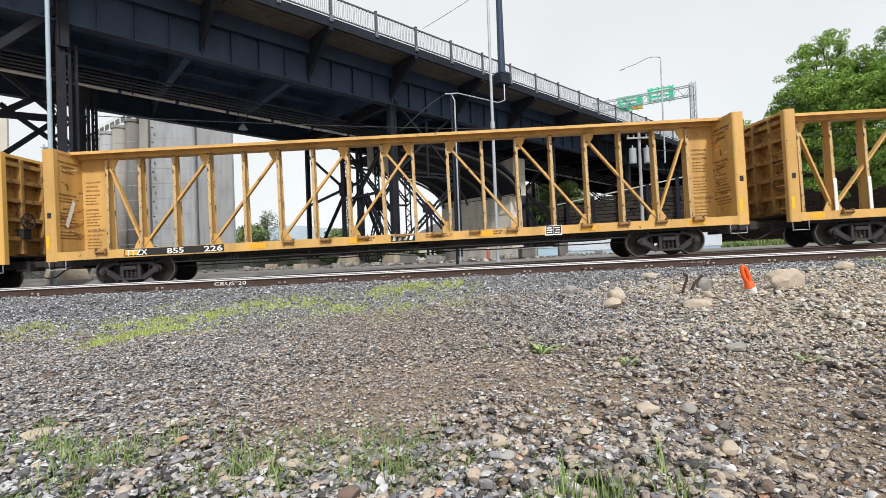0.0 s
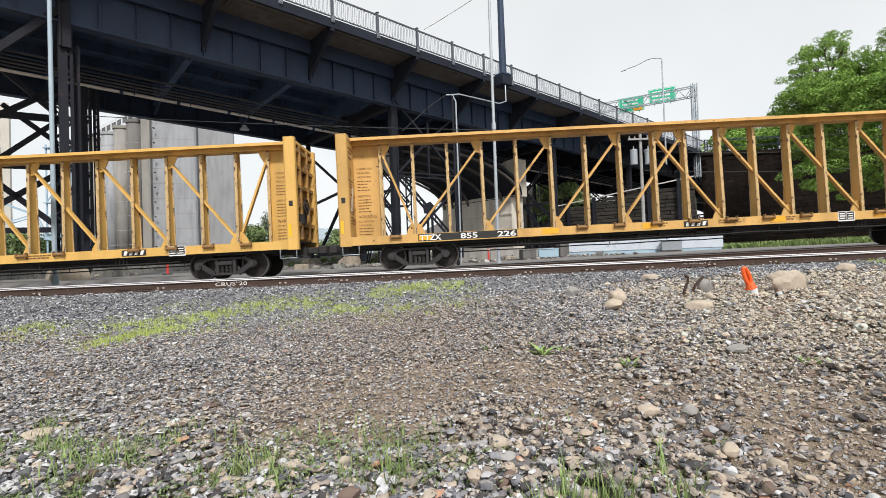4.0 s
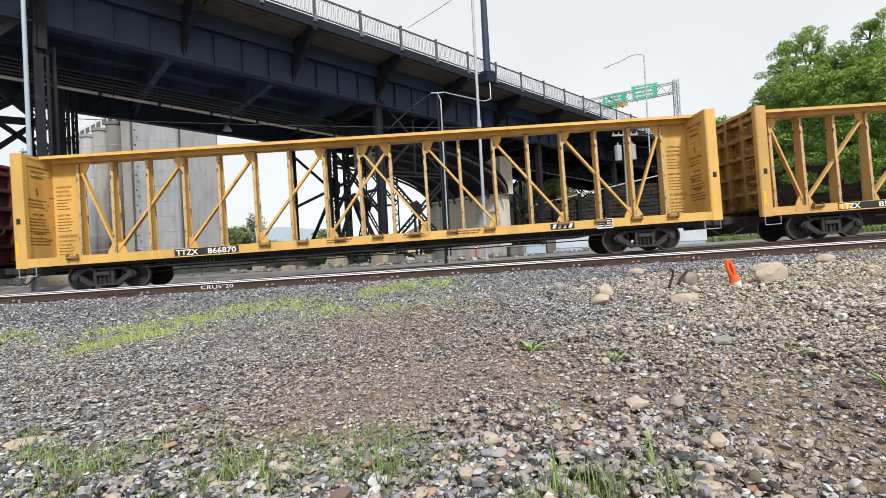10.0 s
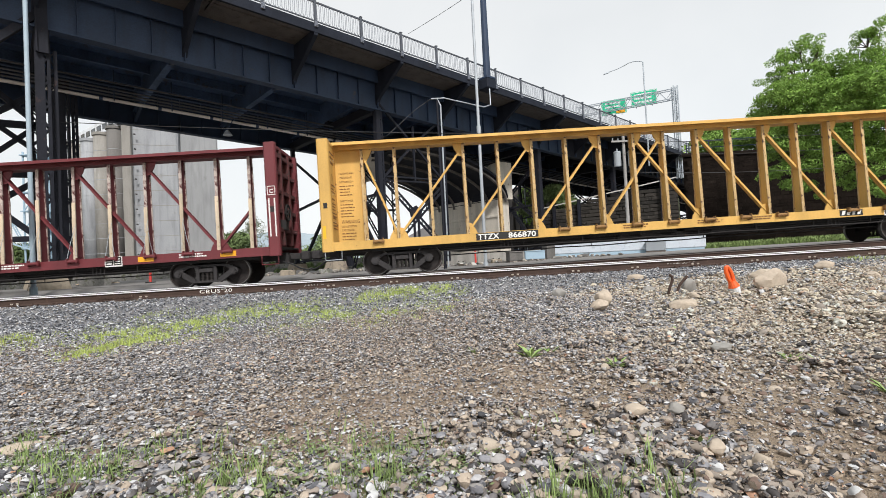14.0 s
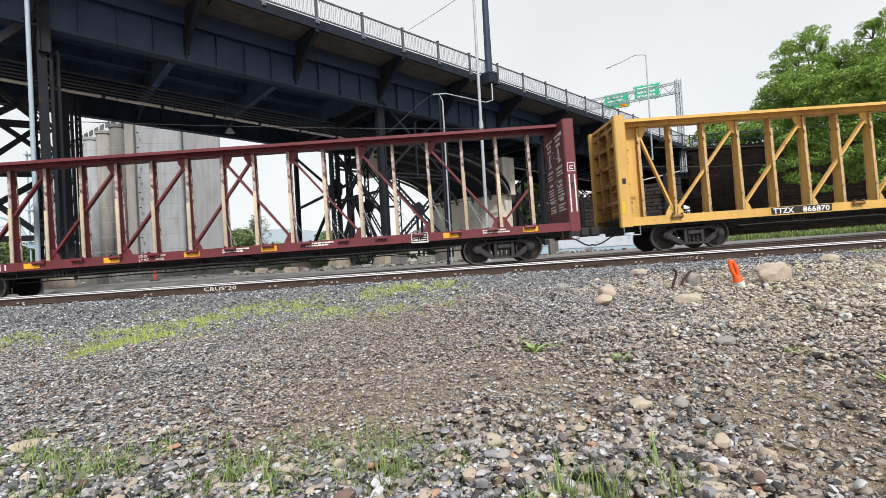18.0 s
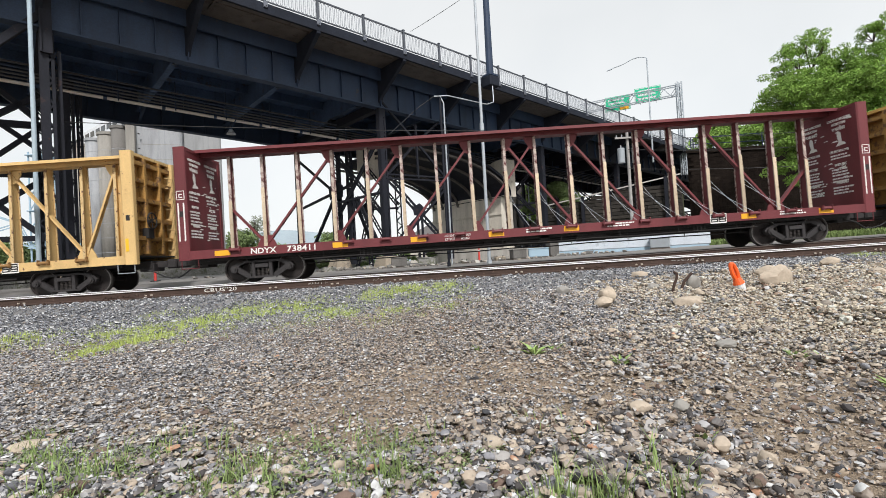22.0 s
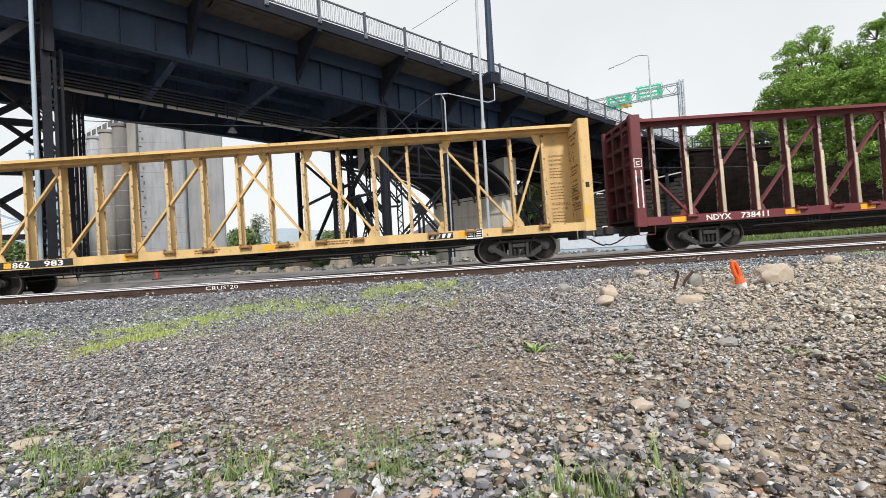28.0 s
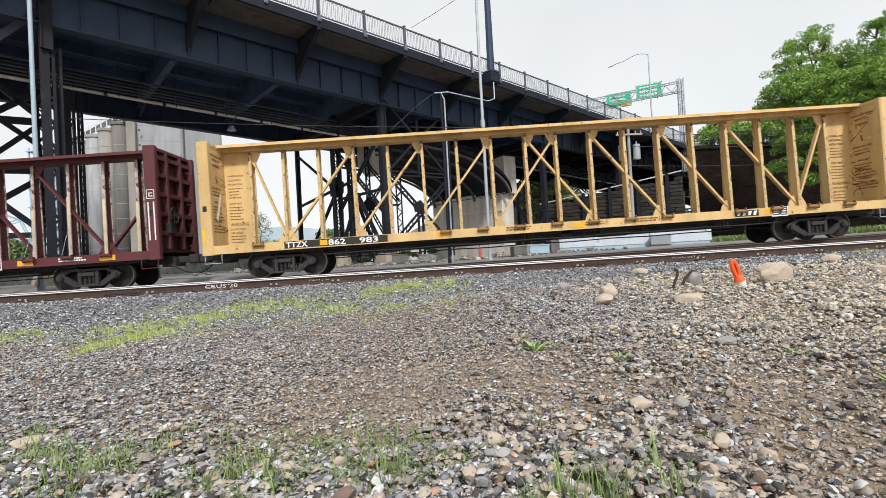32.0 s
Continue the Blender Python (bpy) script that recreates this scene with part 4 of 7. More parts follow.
def yellow_marks(car, number, ink):
    for x, seed in ((-11.1, 3), (10.46, 8)):
        notice_block(car, x, -0.034, 3.62, ink, seed)
    y = -HALF_W - 0.010
    left = number["at"]
    if number["mark"]:
        sill_panel(car, left - 0.06, left + number["span"], BLACK_MARK, label="black panel with white lettering")
        lettering("reporting_mark", number["mark"], 0.25, pose(left, y - 0.002, 0.95), WHITE_MARK, car, "white reporting mark", span=0.70, bold=0.005)
        lettering("car_number", number["a"], 0.25, pose(left + number["da"], y, 0.95), WHITE_MARK, car, "white car number", span=0.56 if number["b"] else 0.92, bold=0.005)
    if number["b"]:
        lettering("car_number", number["b"], 0.25, pose(left + number["db"], y, 0.95), WHITE_MARK, car, "white car number", span=0.62, bold=0.005)
    # brand mark, as plain shapes
    b0 = number["brand"]
    sill_panel(car, b0, b0 + 0.8, BLACK_MARK, "brand_panel", 0.93, 1.13, "black panel with plain white shapes")
    bm = bmesh.new()
    for k in range(4):
        prism(bm, [(b0 + 0.06 + k * 0.18, 0.96), (b0 + 0.15 + k * 0.18, 0.96), (b0 + 0.21 + k * 0.18, 1.10), (b0 + 0.10 + k * 0.18, 1.10)], y - 0.002, y)
    stuff_part("brand_shapes", bm, WHITE_MARK, car)
    consolidated_stencil(car, number["stencil"], WHITE_MARK, BLACK_MARK)
    for x, w in number["amber"]:
        sill_panel(car, x, x + w, AMBER, "reflector", 0.955, 1.125, "amber reflective strip")
    for k, x in enumerate((-1.6, 0.9, 2.6)):
        ob = stuff_part("sill_lettering", bars(2, 0.9, 0.075, 0.045, 0.3, 20 + k), ink, car)
        ob.matrix_basis = pose(x, -HALF_W - 0.004, 1.12)
    # scribbled lettering on the load faces of the end walls
    for s in (-1, 1):
        wall_notice(car, s, ink)
        worn_patches(car, s, SCRAPE, 60 + s)
        worn_patches(car, s, WINCH_RUST, 70 + s, 22)
        tape = part_of("reflector", cached(("reflector_v",), lambda: box(bmesh.new(), -0.12, -0.004, 0, -0.02, 0, 0.42)), REFLECT, car, "yellow reflective strip")
        tape.matrix_basis = pose(s * (CAR_L / 2 - 0.18), -HALF_W - 0.022, 1.3)


def red_marks(car, number, ink):
    y = -HALF_W - 0.010
    left = number["at"]
    if number["mark"]:
        lettering("reporting_mark", number["mark"], 0.26, pose(left, y, 0.94), WHITE_MARK, car, "white reporting mark", span=0.84, bold=0.004)
        lettering("car_number", number["a"], 0.26, pose(left + number["da"], y, 0.94), WHITE_MARK, car, "white car number", span=0.94, bold=0.004)
    for x, w in number["amber"]:
        sill_panel(car, x, x + w, AMBER, "reflector", 0.95, 1.12, "amber reflective strip")
    for word, x, z in (("LD LMT", -2.89, 1.04), ("LT WT", -2.89, 0.92), ("225600", -2.36, 1.04), ("60300", -2.36, 0.92)):
        lettering("weight_text", word, 0.115, pose(x, y, z), WHITE_MARK, car, wide=0.95)
    consolidated_stencil(car, number["stencil"], WHITE_MARK, BLACK_MARK)
    for k, x in enumerate((-0.2, 2.5, 8.3)):
        ob = stuff_part("sill_lettering", bars(2, 0.9, 0.075, 0.045, 0.3, 30 + k), ink, car)
        ob.matrix_basis = pose(x, -HALF_W - 0.004, 1.12)
    for s in (-1, 1):
        wall_notice(car, s, WHITE_MARK, 2)
        worn_patches(car, s, WHITE_MARK, 80 + s, 24)
        for dx in (-0.09, 0.09):
            strip = part_of("reflector", cached(("reflector_w",), lambda: box(bmesh.new(), -0.02, -0.004, 0, 0.02, 0, 1.25)), WHITE_MARK, car, "white reflective strip")
            strip.matrix_basis = pose(s * (CAR_L / 2 - 0.18) + dx, -HALF_W - 0.022, 1.5)
        bm = bmesh.new()
        for a, b, c, d in ((-0.13, 2.85, 0.13, 2.87), (-0.13, 3.13, 0.13, 3.15), (-0.13, 2.85, -0.11, 3.15), (0.11, 2.85, 0.13, 3.15), (-0.06, 2.92, 0.06, 2.95), (-0.06, 3.02, 0.06, 3.05), (-0.06, 2.92, -0.03, 3.05)):
            box(bm, a, -0.004, b, c, 0, d)
        part("route_plate", bm, WHITE_MARK, car, "white outlined route mark").matrix_basis = pose(s * (CAR_L / 2 - 0.18), -HALF_W - 0.022, 0)


SPRING = material('worn_spring_steel', (0.055, 0.048, 0.045), 0.6, 0.4, 40, 5, 0.3, bump=0.1)
POST_WORN_PALE = material('scuffed_pale_post_face', (0.58, 0.42, 0.21), 0.8, 0, 60, 2, 0.25, (0.40, 0.24, 0.11), 0.54, 0.3, chips=(0.13, 0.06, 0.035), chips_at=0.575, chip_size=10.0)
SCRAPE = material('scraped_pale_paint', (0.74, 0.62, 0.42), 0.8, 0, 60, 8, 0.2, bump=0.05)
REFLECT = material('yellow_reflective_tape', (0.80, 0.47, 0.02), 0.4, 0, 60, 3, 0.06, bump=0.02)
WINCH_RUST = material('grimy_rusted_winch', (0.27, 0.15, 0.055), 0.85, 0.1, 40, 4, 0.4, (0.05, 0.035, 0.03), 0.55, 0.3)
BASE = dict(clear=((-9.0, -4.4), (4.7, 5.4)), post=(0.19, 0.13), grimy=GRIME_YELLOW, deck=BLACK_STEEL, step=GALV, winch=WINCH_RUST, boards=(), board_h=1.9, board=BARE_WOOD, board_label="pale timber facing board", board_vary=0.0, cables=(), end_panel=True)
RED = dict(BASE, grimy=GRIME_RED, clear=((-9.5, -7.0),), post=(0.16, 0.12), boards=range(18), board_h=1.95, board_vary=0.08, cables=(8, 9, 10, 11, 12, 13, 14, 15), step=OXIDE, winch=OXIDE, end_panel=False)


def number(mark, a, b, at, da, db, span, amber=(), brand=5.9, stencil=7.2):
    return dict(mark=mark, a=a, b=b, at=at, da=da, db=db, span=span, amber=amber, brand=brand, stencil=stencil)


def scrawled(car, ink, seed):
    """Loose hand-drawn paint strokes and a pale torn sheet on the load faces of the end walls."""
    rng = random.Random(seed)
    for s in (-1, 1):
        bm = bmesh.new()
        for _ in range(16):
            y, z = rng.uniform(-1.05, 0.75), rng.uniform(1.5, 4.1)
            for _ in range(rng.randint(2, 6)):
                y2, z2 = y + rng.uniform(0.03, 0.2), z + rng.uniform(-0.13, 0.13)
                beam(bm, (y, -0.002, z), (y2, -0.002, z2), 0.018, 0.003, (0, 1, 0))
                y, z = y2, z2
        stuff_part("scrawl", bm, ink, car, "illegible dark paint strokes").matrix_basis = pose(s * (CAR_L / 2 - 0.347), 0, 0, rz=90 if s < 0 else -90)
    bm = prism(bmesh.new(), [(-0.9, 2.1), (-0.78, 2.0), (-0.42, 2.85), (-0.52, 3.0)], -0.006, -0.002)
    part("torn_sheet", bm, WHITE_MARK, car, "pale torn sheet").matrix_basis = pose(-(CAR_L / 2 - 0.347), 0, 0, rz=90)


RED_STRIPS = tuple((x, 0.5) for x in (-10.38, -6.56, -4.01, -1.44, 1.05, 6.99, 9.62))
CARS = [
    build_car("centre_beam_flat_car", "bright yellow centre-beam flat car with white post boards", YELLOW[0], POST_WORN, yellow_marks, BROWN_MARK,
              number("", "", "", -8.6, 0, 0, 0, ((-10.9, 0.5), (1.2, 0.5))), dict(BASE, boards=(1, 2, 4), board_h=1.2, board=WHITE_BOARD, board_label="white facing board")),
    build_car("centre_beam_flat_car", "empty bright yellow centre-beam flat car with scuffed posts", YELLOW[0], POST_WORN, yellow_marks, BROWN_MARK,
              number("TTZX", "855", "226", -8.92, 1.33, 2.54, 3.2, ((-8.95, 0.42), (-4.9, 0.55), (-1.6, 0.5), (2.6, 0.5), (6.01, 0.5), (9.6, 0.5)), -0.25, 4.82), BASE),
    build_car("centre_beam_flat_car", "empty golden yellow centre-beam flat car", YELLOW[1], POST_WORN, yellow_marks, BROWN_MARK,
              number("TTZX", "866870", "", -6.45, 1.0, 0, 2.0, (), 5.75, 7.29), BASE),
    build_car("centre_beam_flat_car", "empty oxide red centre-beam flat car with pale timber facings", OXIDE, POST_WORN_RED, red_marks, WHITE_MARK,
              number("NDYX", "738411", "", -9.23, 1.17, 0, 3, RED_STRIPS, 0, 5.94), RED),
    build_car("centre_beam_flat_car", "empty faded yellow centre-beam flat car with peeling paint", YELLOW[2], POST_WORN_PALE, yellow_marks, BROWN_MARK,
              number("TTZX", "862", "983", -8.82, 1.37, 2.38, 3.31, ((-7.72, 0.24), (-3.9, 0.4), (0.6, 0.4), (7.0, 0.4)), 6.02, 7.25), BASE),
    build_car("centre_beam_flat_car", "empty dark maroon centre-beam flat car with timber facings", OXIDE_DARK, POST_WORN_RED, red_marks, WHITE_MARK,
              number("", "", "", -8.75, 1.25, 0, 3, RED_STRIPS, 0, 5.94), dict(RED, winch=OXIDE_DARK, step=OXIDE_DARK)),
]
scrawled(CARS[4], BLACK_MARK, 12)
scrawled(CARS[1], BROWN_MARK, 15)

# ---- steel viaduct ----
# Its own frame: x along the deck (downhill, away), y across it away from the tracks, z up from the rail level.
# the viaduct, the walls and the wooded bank are scaled 1.2 about the camera to fit its view
OUT = Matrix.Translation(EYE) @ Matrix.Scale(1.2, 4) @ Matrix.Translation(-EYE)
BRIDGE = OUT @ Matrix.Translation((-0.984, 26.68, 0)) @ Matrix.Rotation(math.atan2(0.64685, 0.76262), 4, "Z")
FALL = -0.0345
BENT = 15.3
BAY = 5.16
G0, G1 = 2.6, 14.0           # the two plate girders
S0, S1 = -36.1, 98.0
SHADED_FROM = 19.4                   # past here near-black steel paints in the deep shade


def dz(s):
    return FALL * s


def slab(bm, s0, s1, y0, y1, z0, z1):
    """A bar along the deck that follows its fall."""
    vs = []
    for s in (s0, s1):
        for y, z in ((y0, z0), (y1, z0), (y1, z1), (y0, z1)):
            vs.append(bm.verts.new((s, y, z + dz(s))))
    fs = [bm.faces.new(vs[0:4]), bm.faces.new(vs[7:3:-1])]
    for i in range(4):
        fs.append(bm.faces.new((vs[i], vs[(i + 1) % 4], vs[4 + (i + 1) % 4], vs[4 + i])))
    bmesh.ops.recalc_face_normals(bm, faces=fs)
    return bm


viaduct = thing("viaduct", "dark slate-painted steel road viaduct on lattice bents", "bridge", BRIDGE, kind="structure")
deck = part("deck_slab", slab(bmesh.new(), S0, S1, 0.12, G0, 11.72, 11.95), SOFFIT, viaduct, "stained concrete deck edge")
part("deck_slab", slab(bmesh.new(), S0, SHADED_FROM, G0, 17.0, 11.73, 11.95), INNER_STEEL, viaduct, "dark deck underside")
# deep shade under the far span is put into this dark colour
part("deck_slab", slab(bmesh.new(), SHADED_FROM, S1, G0, 17.0, 11.73, 11.95), LATTICE_STEEL, viaduct, "deck underside darkened for deep shade")
rib_me = bpy.data.meshes.new("soffit_rib")
bm = box(bmesh.new(), -0.05, 0.14, 11.62, 0.05, 1.5, 11.725)
bm.to_mesh(rib_me)
bm.free()
for k in (-9, -8):
    part_of("soffit_rib", rib_me, SOFFIT, deck).matrix_basis = pose(k * 1.29 + 0.645, 0, dz(k * 1.29 + 0.645))
part("soffit_strip", slab(bmesh.new(), S0, S1, 0.75, 0.95, 11.69, 11.72), SOFFIT, deck)
part("fascia", slab(bmesh.new(), S0, S1, -0.02, 0.12, 11.52, 11.97), EDGE_STEEL, viaduct, "dark steel edge beam")
part("curb", slab(bmesh.new(), S0, S1, 0.12, 0.5, 11.95, 12.02), CONCRETE, viaduct)
part("stringer", slab(bmesh.new(), S0, S1, 2.22, 2.34, 10.98, 11.72), BRIDGE_STEEL, viaduct)
for y in (4.9, 7.2, 9.5, 11.8):
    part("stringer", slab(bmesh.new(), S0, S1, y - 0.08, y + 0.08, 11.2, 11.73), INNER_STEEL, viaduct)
for y in (G0, G1):
    spans = []
    for s0, s1, mt in ((S0, SHADED_FROM, BRIDGE_STEEL), (SHADED_FROM + 0.02, S1, LATTICE_STEEL)):
        girder = part("girder", slab(bmesh.new(), s0, s1, y - 0.015, y + 0.015, 9.5, 11.70), mt, viaduct, "riveted plate girder" if mt is BRIDGE_STEEL else "riveted plate girder darkened for shade")
        part("flange", slab(bmesh.new(), s0, s1, y - 0.24, y + 0.24, 9.43, 9.505), mt, girder)
        part("flange", slab(bmesh.new(), s0, s1, y - 0.24, y + 0.24, 11.63, 11.705), mt, girder)
        spans.append(girder)
    stiff = box(bmesh.new(), -0.02, -0.16, 9.5, 0.02, 0.16, 11.64)
    me = bpy.data.meshes.new("stiffener")
    stiff.to_mesh(me)
    stiff.free()
    for k in range(-24, 50):
        s = k * 1.29
        ob = part_of("stiffener", me if s < SHADED_FROM else me.copy(), None, spans[s > SHADED_FROM])
        if not ob.data.materials:
            ob.data.materials.append(BRIDGE_STEEL if s < SHADED_FROM else LATTICE_STEEL)
        ob.matrix_basis = pose(s, y, dz(s))

bm = prism(bmesh.new(), [(0.0, 11.40), (0.0, 11.66), (G0, 11.66), (G0, 9.75), (G0 - 0.3, 10.1), (0.35, 11.22)], -0.10, 0.10, "x")
bracket_me = bpy.data.meshes.new("bracket")
bm.to_mesh(bracket_me)
bm = box(bmesh.new(), -0.02, G0, 10.3, 0.02, G1, 11.66)
box(bm, -0.16, G0, 10.26, 0.16, G1, 10.32)
floor_me = bpy.data.meshes.new("floor_beam")
bm.to_mesh(floor_me)
bm = bmesh.new()
beam(bm, (0, G0 + 0.1, 9.7), (0, G0 + 2.6, 10.35), 0.16, 0.16)
beam(bm, (0, G1 - 0.1, 9.7), (0, G1 - 2.6, 10.35), 0.16, 0.16)
knee_me = bpy.data.meshes.new("knee_brace")
bm.to_mesh(knee_me)
for k in range(-6, 19):
    s = k * BAY
    for nm, me in (("bracket", bracket_me), ("floor_beam", floor_me), ("knee_brace", knee_me)):
        # far bays take the near-black steel that stands for shade
        mt = LATTICE_STEEL if s > SHADED_FROM else {"floor_beam": INNER_STEEL, "bracket": EDGE_STEEL, "knee_brace": BRIDGE_STEEL}[nm]
        if s > SHADED_FROM:
            key = nm + "_sooty"
            if key not in bpy.data.meshes:
                me.copy().name = key
                bpy.data.meshes[key].materials.clear()
            me = bpy.data.meshes[key]
        part_of(nm, me, mt, viaduct).matrix_basis = pose(s, 0, dz(s))

# railing: posts every 2.58 m, a top and a bottom rail and looped pickets between them
bm = box(bmesh.new(), -0.055, -0.06, 11.95, 0.055, 0.06, 13.1, 0.012)
box(bm, -0.075, -0.075, 13.1, 0.075, 0.075, 13.14, 0.01)
post_rail_me = bpy.data.meshes.new("railing_post")
bm.to_mesh(post_rail_me)
bm = box(bmesh.new(), -0.09, -0.11, 11.76, 0.09, -0.021, 12.02, 0.01)
box(bm, -0.04, -0.14, 11.82, 0.04, -0.11, 11.96, 0.01)
shoe_me = bpy.data.meshes.new("post_shoe")
bm.to_mesh(shoe_me)
bm = bmesh.new()
slab(bm, 0.06, 2.52, -0.035, 0.035, 12.965, 13.035)
slab(bm, 0.06, 2.52, -0.03, 0.03, 12.045, 12.095)
rails_me = bpy.data.meshes.new("railing_rails")
bm.to_mesh(rails_me)
bm = bmesh.new()
pick = 12
for k in range(pick):
    # hairpin loops, each a pair of pickets joined in a round bow at head and foot
    x = 0.06 + (k + 0.5) * 2.46 / pick
    w = 0.062
    loop = [(x - w * math.cos(q), 12.82 + 0.11 * math.sin(q)) for q in np.linspace(0, math.pi, 5)] + [(x + w * math.cos(q), 12.23 - 0.11 * math.sin(q)) for q in np.linspace(0, math.pi, 5)]
    for (xa, za), (xb, zb) in zip(loop, loop[1:] + loop[:1]):
        beam(bm, (xa, 0, za + dz(xa)), (xb, 0, zb + dz(xb)), 0.02, 0.02, (0, 1, 0))
panel_me = bpy.data.meshes.new("railing_pickets")
bm.to_mesh(panel_me)
for k in range(-12, 38):
    s = k * 2.58
    post_ = part_of("railing_post", post_rail_me, RAIL_DARK, viaduct)
    post_.matrix_basis = pose(s, 0, dz(s))
    part_of("post_shoe", shoe_me, SHOE_PAINT, post_, "blue-grey bolted post shoe")
    rails_ = part_of("railing_rails", rails_me, RAIL_DARK, viaduct)
    rails_.matrix_basis = pose(s, 0, dz(s))
    part_of("railing_pickets", panel_me, RAIL_PAINT, rails_, "grey looped pickets")


def lattice_column(height, w=0.52, d=0.45):
    """Two channel legs tied by zig-zag lacing on both faces."""
    bm = bmesh.new()
    for s in (-1, 1):
        box(bm, s * w / 2 - 0.05, -d / 2, 0, s * w / 2 + 0.05, d / 2, height)
    z, k = 0.5, 0
    while z < height - 0.6:
        for f in (-1, 1):
            a = w / 2 if k % 2 else -w / 2
            beam(bm, (a, f * d / 2, z), (-a, f * d / 2, z + 0.45), 0.07, 0.02, (0, 1, 0))
        z += 0.45
        k += 1
    for zz in (0.0, height - 0.5):
        for f in (-1, 1):
            box(bm, -w / 2, f * d / 2 - 0.02, zz, w / 2, f * d / 2 + 0.02, zz + 0.5)
    return bm


def laced_bar(a, b, w=0.36, across=(0, 1, 0)):
    """Two flat bars side by side with zig-zag lacing, from a to b in the plane square to across."""
    a, b = Vector(a), Vector(b)
    d = (b - a).normalized()
    n = d.cross(Vector(across)).normalized() * w / 2
    bm = bmesh.new()
    beam(bm, a + n, b + n, 0.07, 0.12)
    beam(bm, a - n, b - n, 0.07, 0.12)
    k, count = 0, int((b - a).length / 0.32)
    while k < count:
        p, q = a.lerp(b, k / count), a.lerp(b, (k + 1) / count)
        beam(bm, p + (n if k % 2 else -n), q - (n if k % 2 else -n), 0.05, 0.03, across)
        k += 1
    return bm


def bent(s):
    """One row of three columns across the deck, with a laced cross, slim struts and sloping concrete footings."""
    top = 9.44 + dz(s)
    cols = (G0, 8.2, G1)
    bt = thing("bridge_bent", "dark brown lattice steel bridge bent on concrete footings", "bridge support", BRIDGE @ pose(s, 0, 0), group="bents under the viaduct", kind="structure")
    for y in cols:
        h = top - 0.75 if y != 8.2 else top + 0.7 - 0.75
        w, d = {G0: (0.36, 0.32), 8.2: (0.46, 0.45), G1: (0.18, 0.26)}[y]
        c = part("column", lattice_column(h, w, d), LATTICE_STEEL, bt)
        c.matrix_basis = pose(0, y, 0.75)
        if y == G0:
            part("cover_plate", box(bmesh.new(), -0.2, -0.19, 0.1, 0.06, -0.165, h), LATTICE_STEEL, c)
        bm = bmesh.new()
        bmesh.ops.create_cone(bm, cap_ends=True, segments=4, radius1=1.05, radius2=0.66, depth=1.1, matrix=Matrix.Translation((0, y, 0.2)) @ Matrix.Rotation(math.pi / 4, 4, "Z"))
        part("footing", bm, FOOTING, bt, "sandy sloping concrete footing")
        part("bearing_plate", box(bmesh.new(), -0.4, y - 0.4, 0.74, 0.4, y + 0.4, 0.80), LATTICE_STEEL, bt)
    for (ya, za), (yb, zb), t in (((13.9, 8.55), (8.2, 5.15), 0.14), ((14.0, 4.7), (5.9, 5.55), 0.15), ((12.9, 0.8), (8.3, 5.1), 0.17), ((2.7, 4.55), (8.1, 4.55), 0.15), ((13.9, 0.9), (8.3, 0.95), 0.12)):
        part("brace", beam(bmesh.new(), (0, ya, za), (0, yb, zb), t, t), LATTICE_STEEL, bt)
    for a, b in (((8.1, 7.8), (2.8, 3.2)), ((2.8, 7.9), (8.1, 3.6)), ((5.66, 4.6), (7.9, 1.2)), ((5.66, 4.6), (3.1, 1.0))):
        part("laced_brace", laced_bar((0, *a), (0, *b), 0.2, (1, 0, 0)), LATTICE_STEEL, bt)
    part("gusset", prism(bmesh.new(), [(8.2, 4.7), (9.1, 4.9), (9.2, 5.7), (8.2, 6.1), (7.3, 5.6), (7.4, 4.9)], -0.03, 0.03, "x"), LATTICE_STEEL, bt)
    part("cap_beam", box(bmesh.new(), -0.2, G0, top - 0.02, 0.2, G1, top + 0.5), LATTICE_STEEL, bt)
    return bt


for s in (-2 * BENT, -BENT, 0.0, BENT, 27.0, 3 * BENT, 4 * BENT):
    bent(s)

# tower beside the bent over the tracks: laced legs and heavy crossed bracing
side = thing("laced_tower_leg", "dark laced steel tower leg with crossed bracing", "bridge support", BRIDGE, kind="structure")
part("leg", lattice_column(9.4, 0.5, 0.6), LATTICE_STEEL, side).matrix_basis = pose(-14.35, 8.2, 0.5)
part("cover_plate", box(bmesh.new(), -14.73, 7.86, 0.5, -14.22, 7.9, 9.5), LATTICE_STEEL, side)
part("laced_strip", laced_bar((-15.0, 2.75, 0.7), (-15.0, 2.75, 9.3), 0.2), LATTICE_STEEL, side)
part("laced_strip", laced_bar((-13.85, 8.2, 0.7), (-13.85, 8.2, 9.3), 0.14), LATTICE_STEEL, side)
bm = box(bmesh.new(), -15.5, 2.27, 9.0, -15.12, 2.35, 12.2)
box(bm, -15.5, 2.2, 9.0, -15.44, 2.3, 12.2)
part("upper_leg", bm, LATTICE_STEEL, side)
part("brace", beam(bmesh.new(), (-18.2, G0, 7.5), (-15.5, G0, 10.45), 0.26, 0.26), LATTICE_STEEL, side)
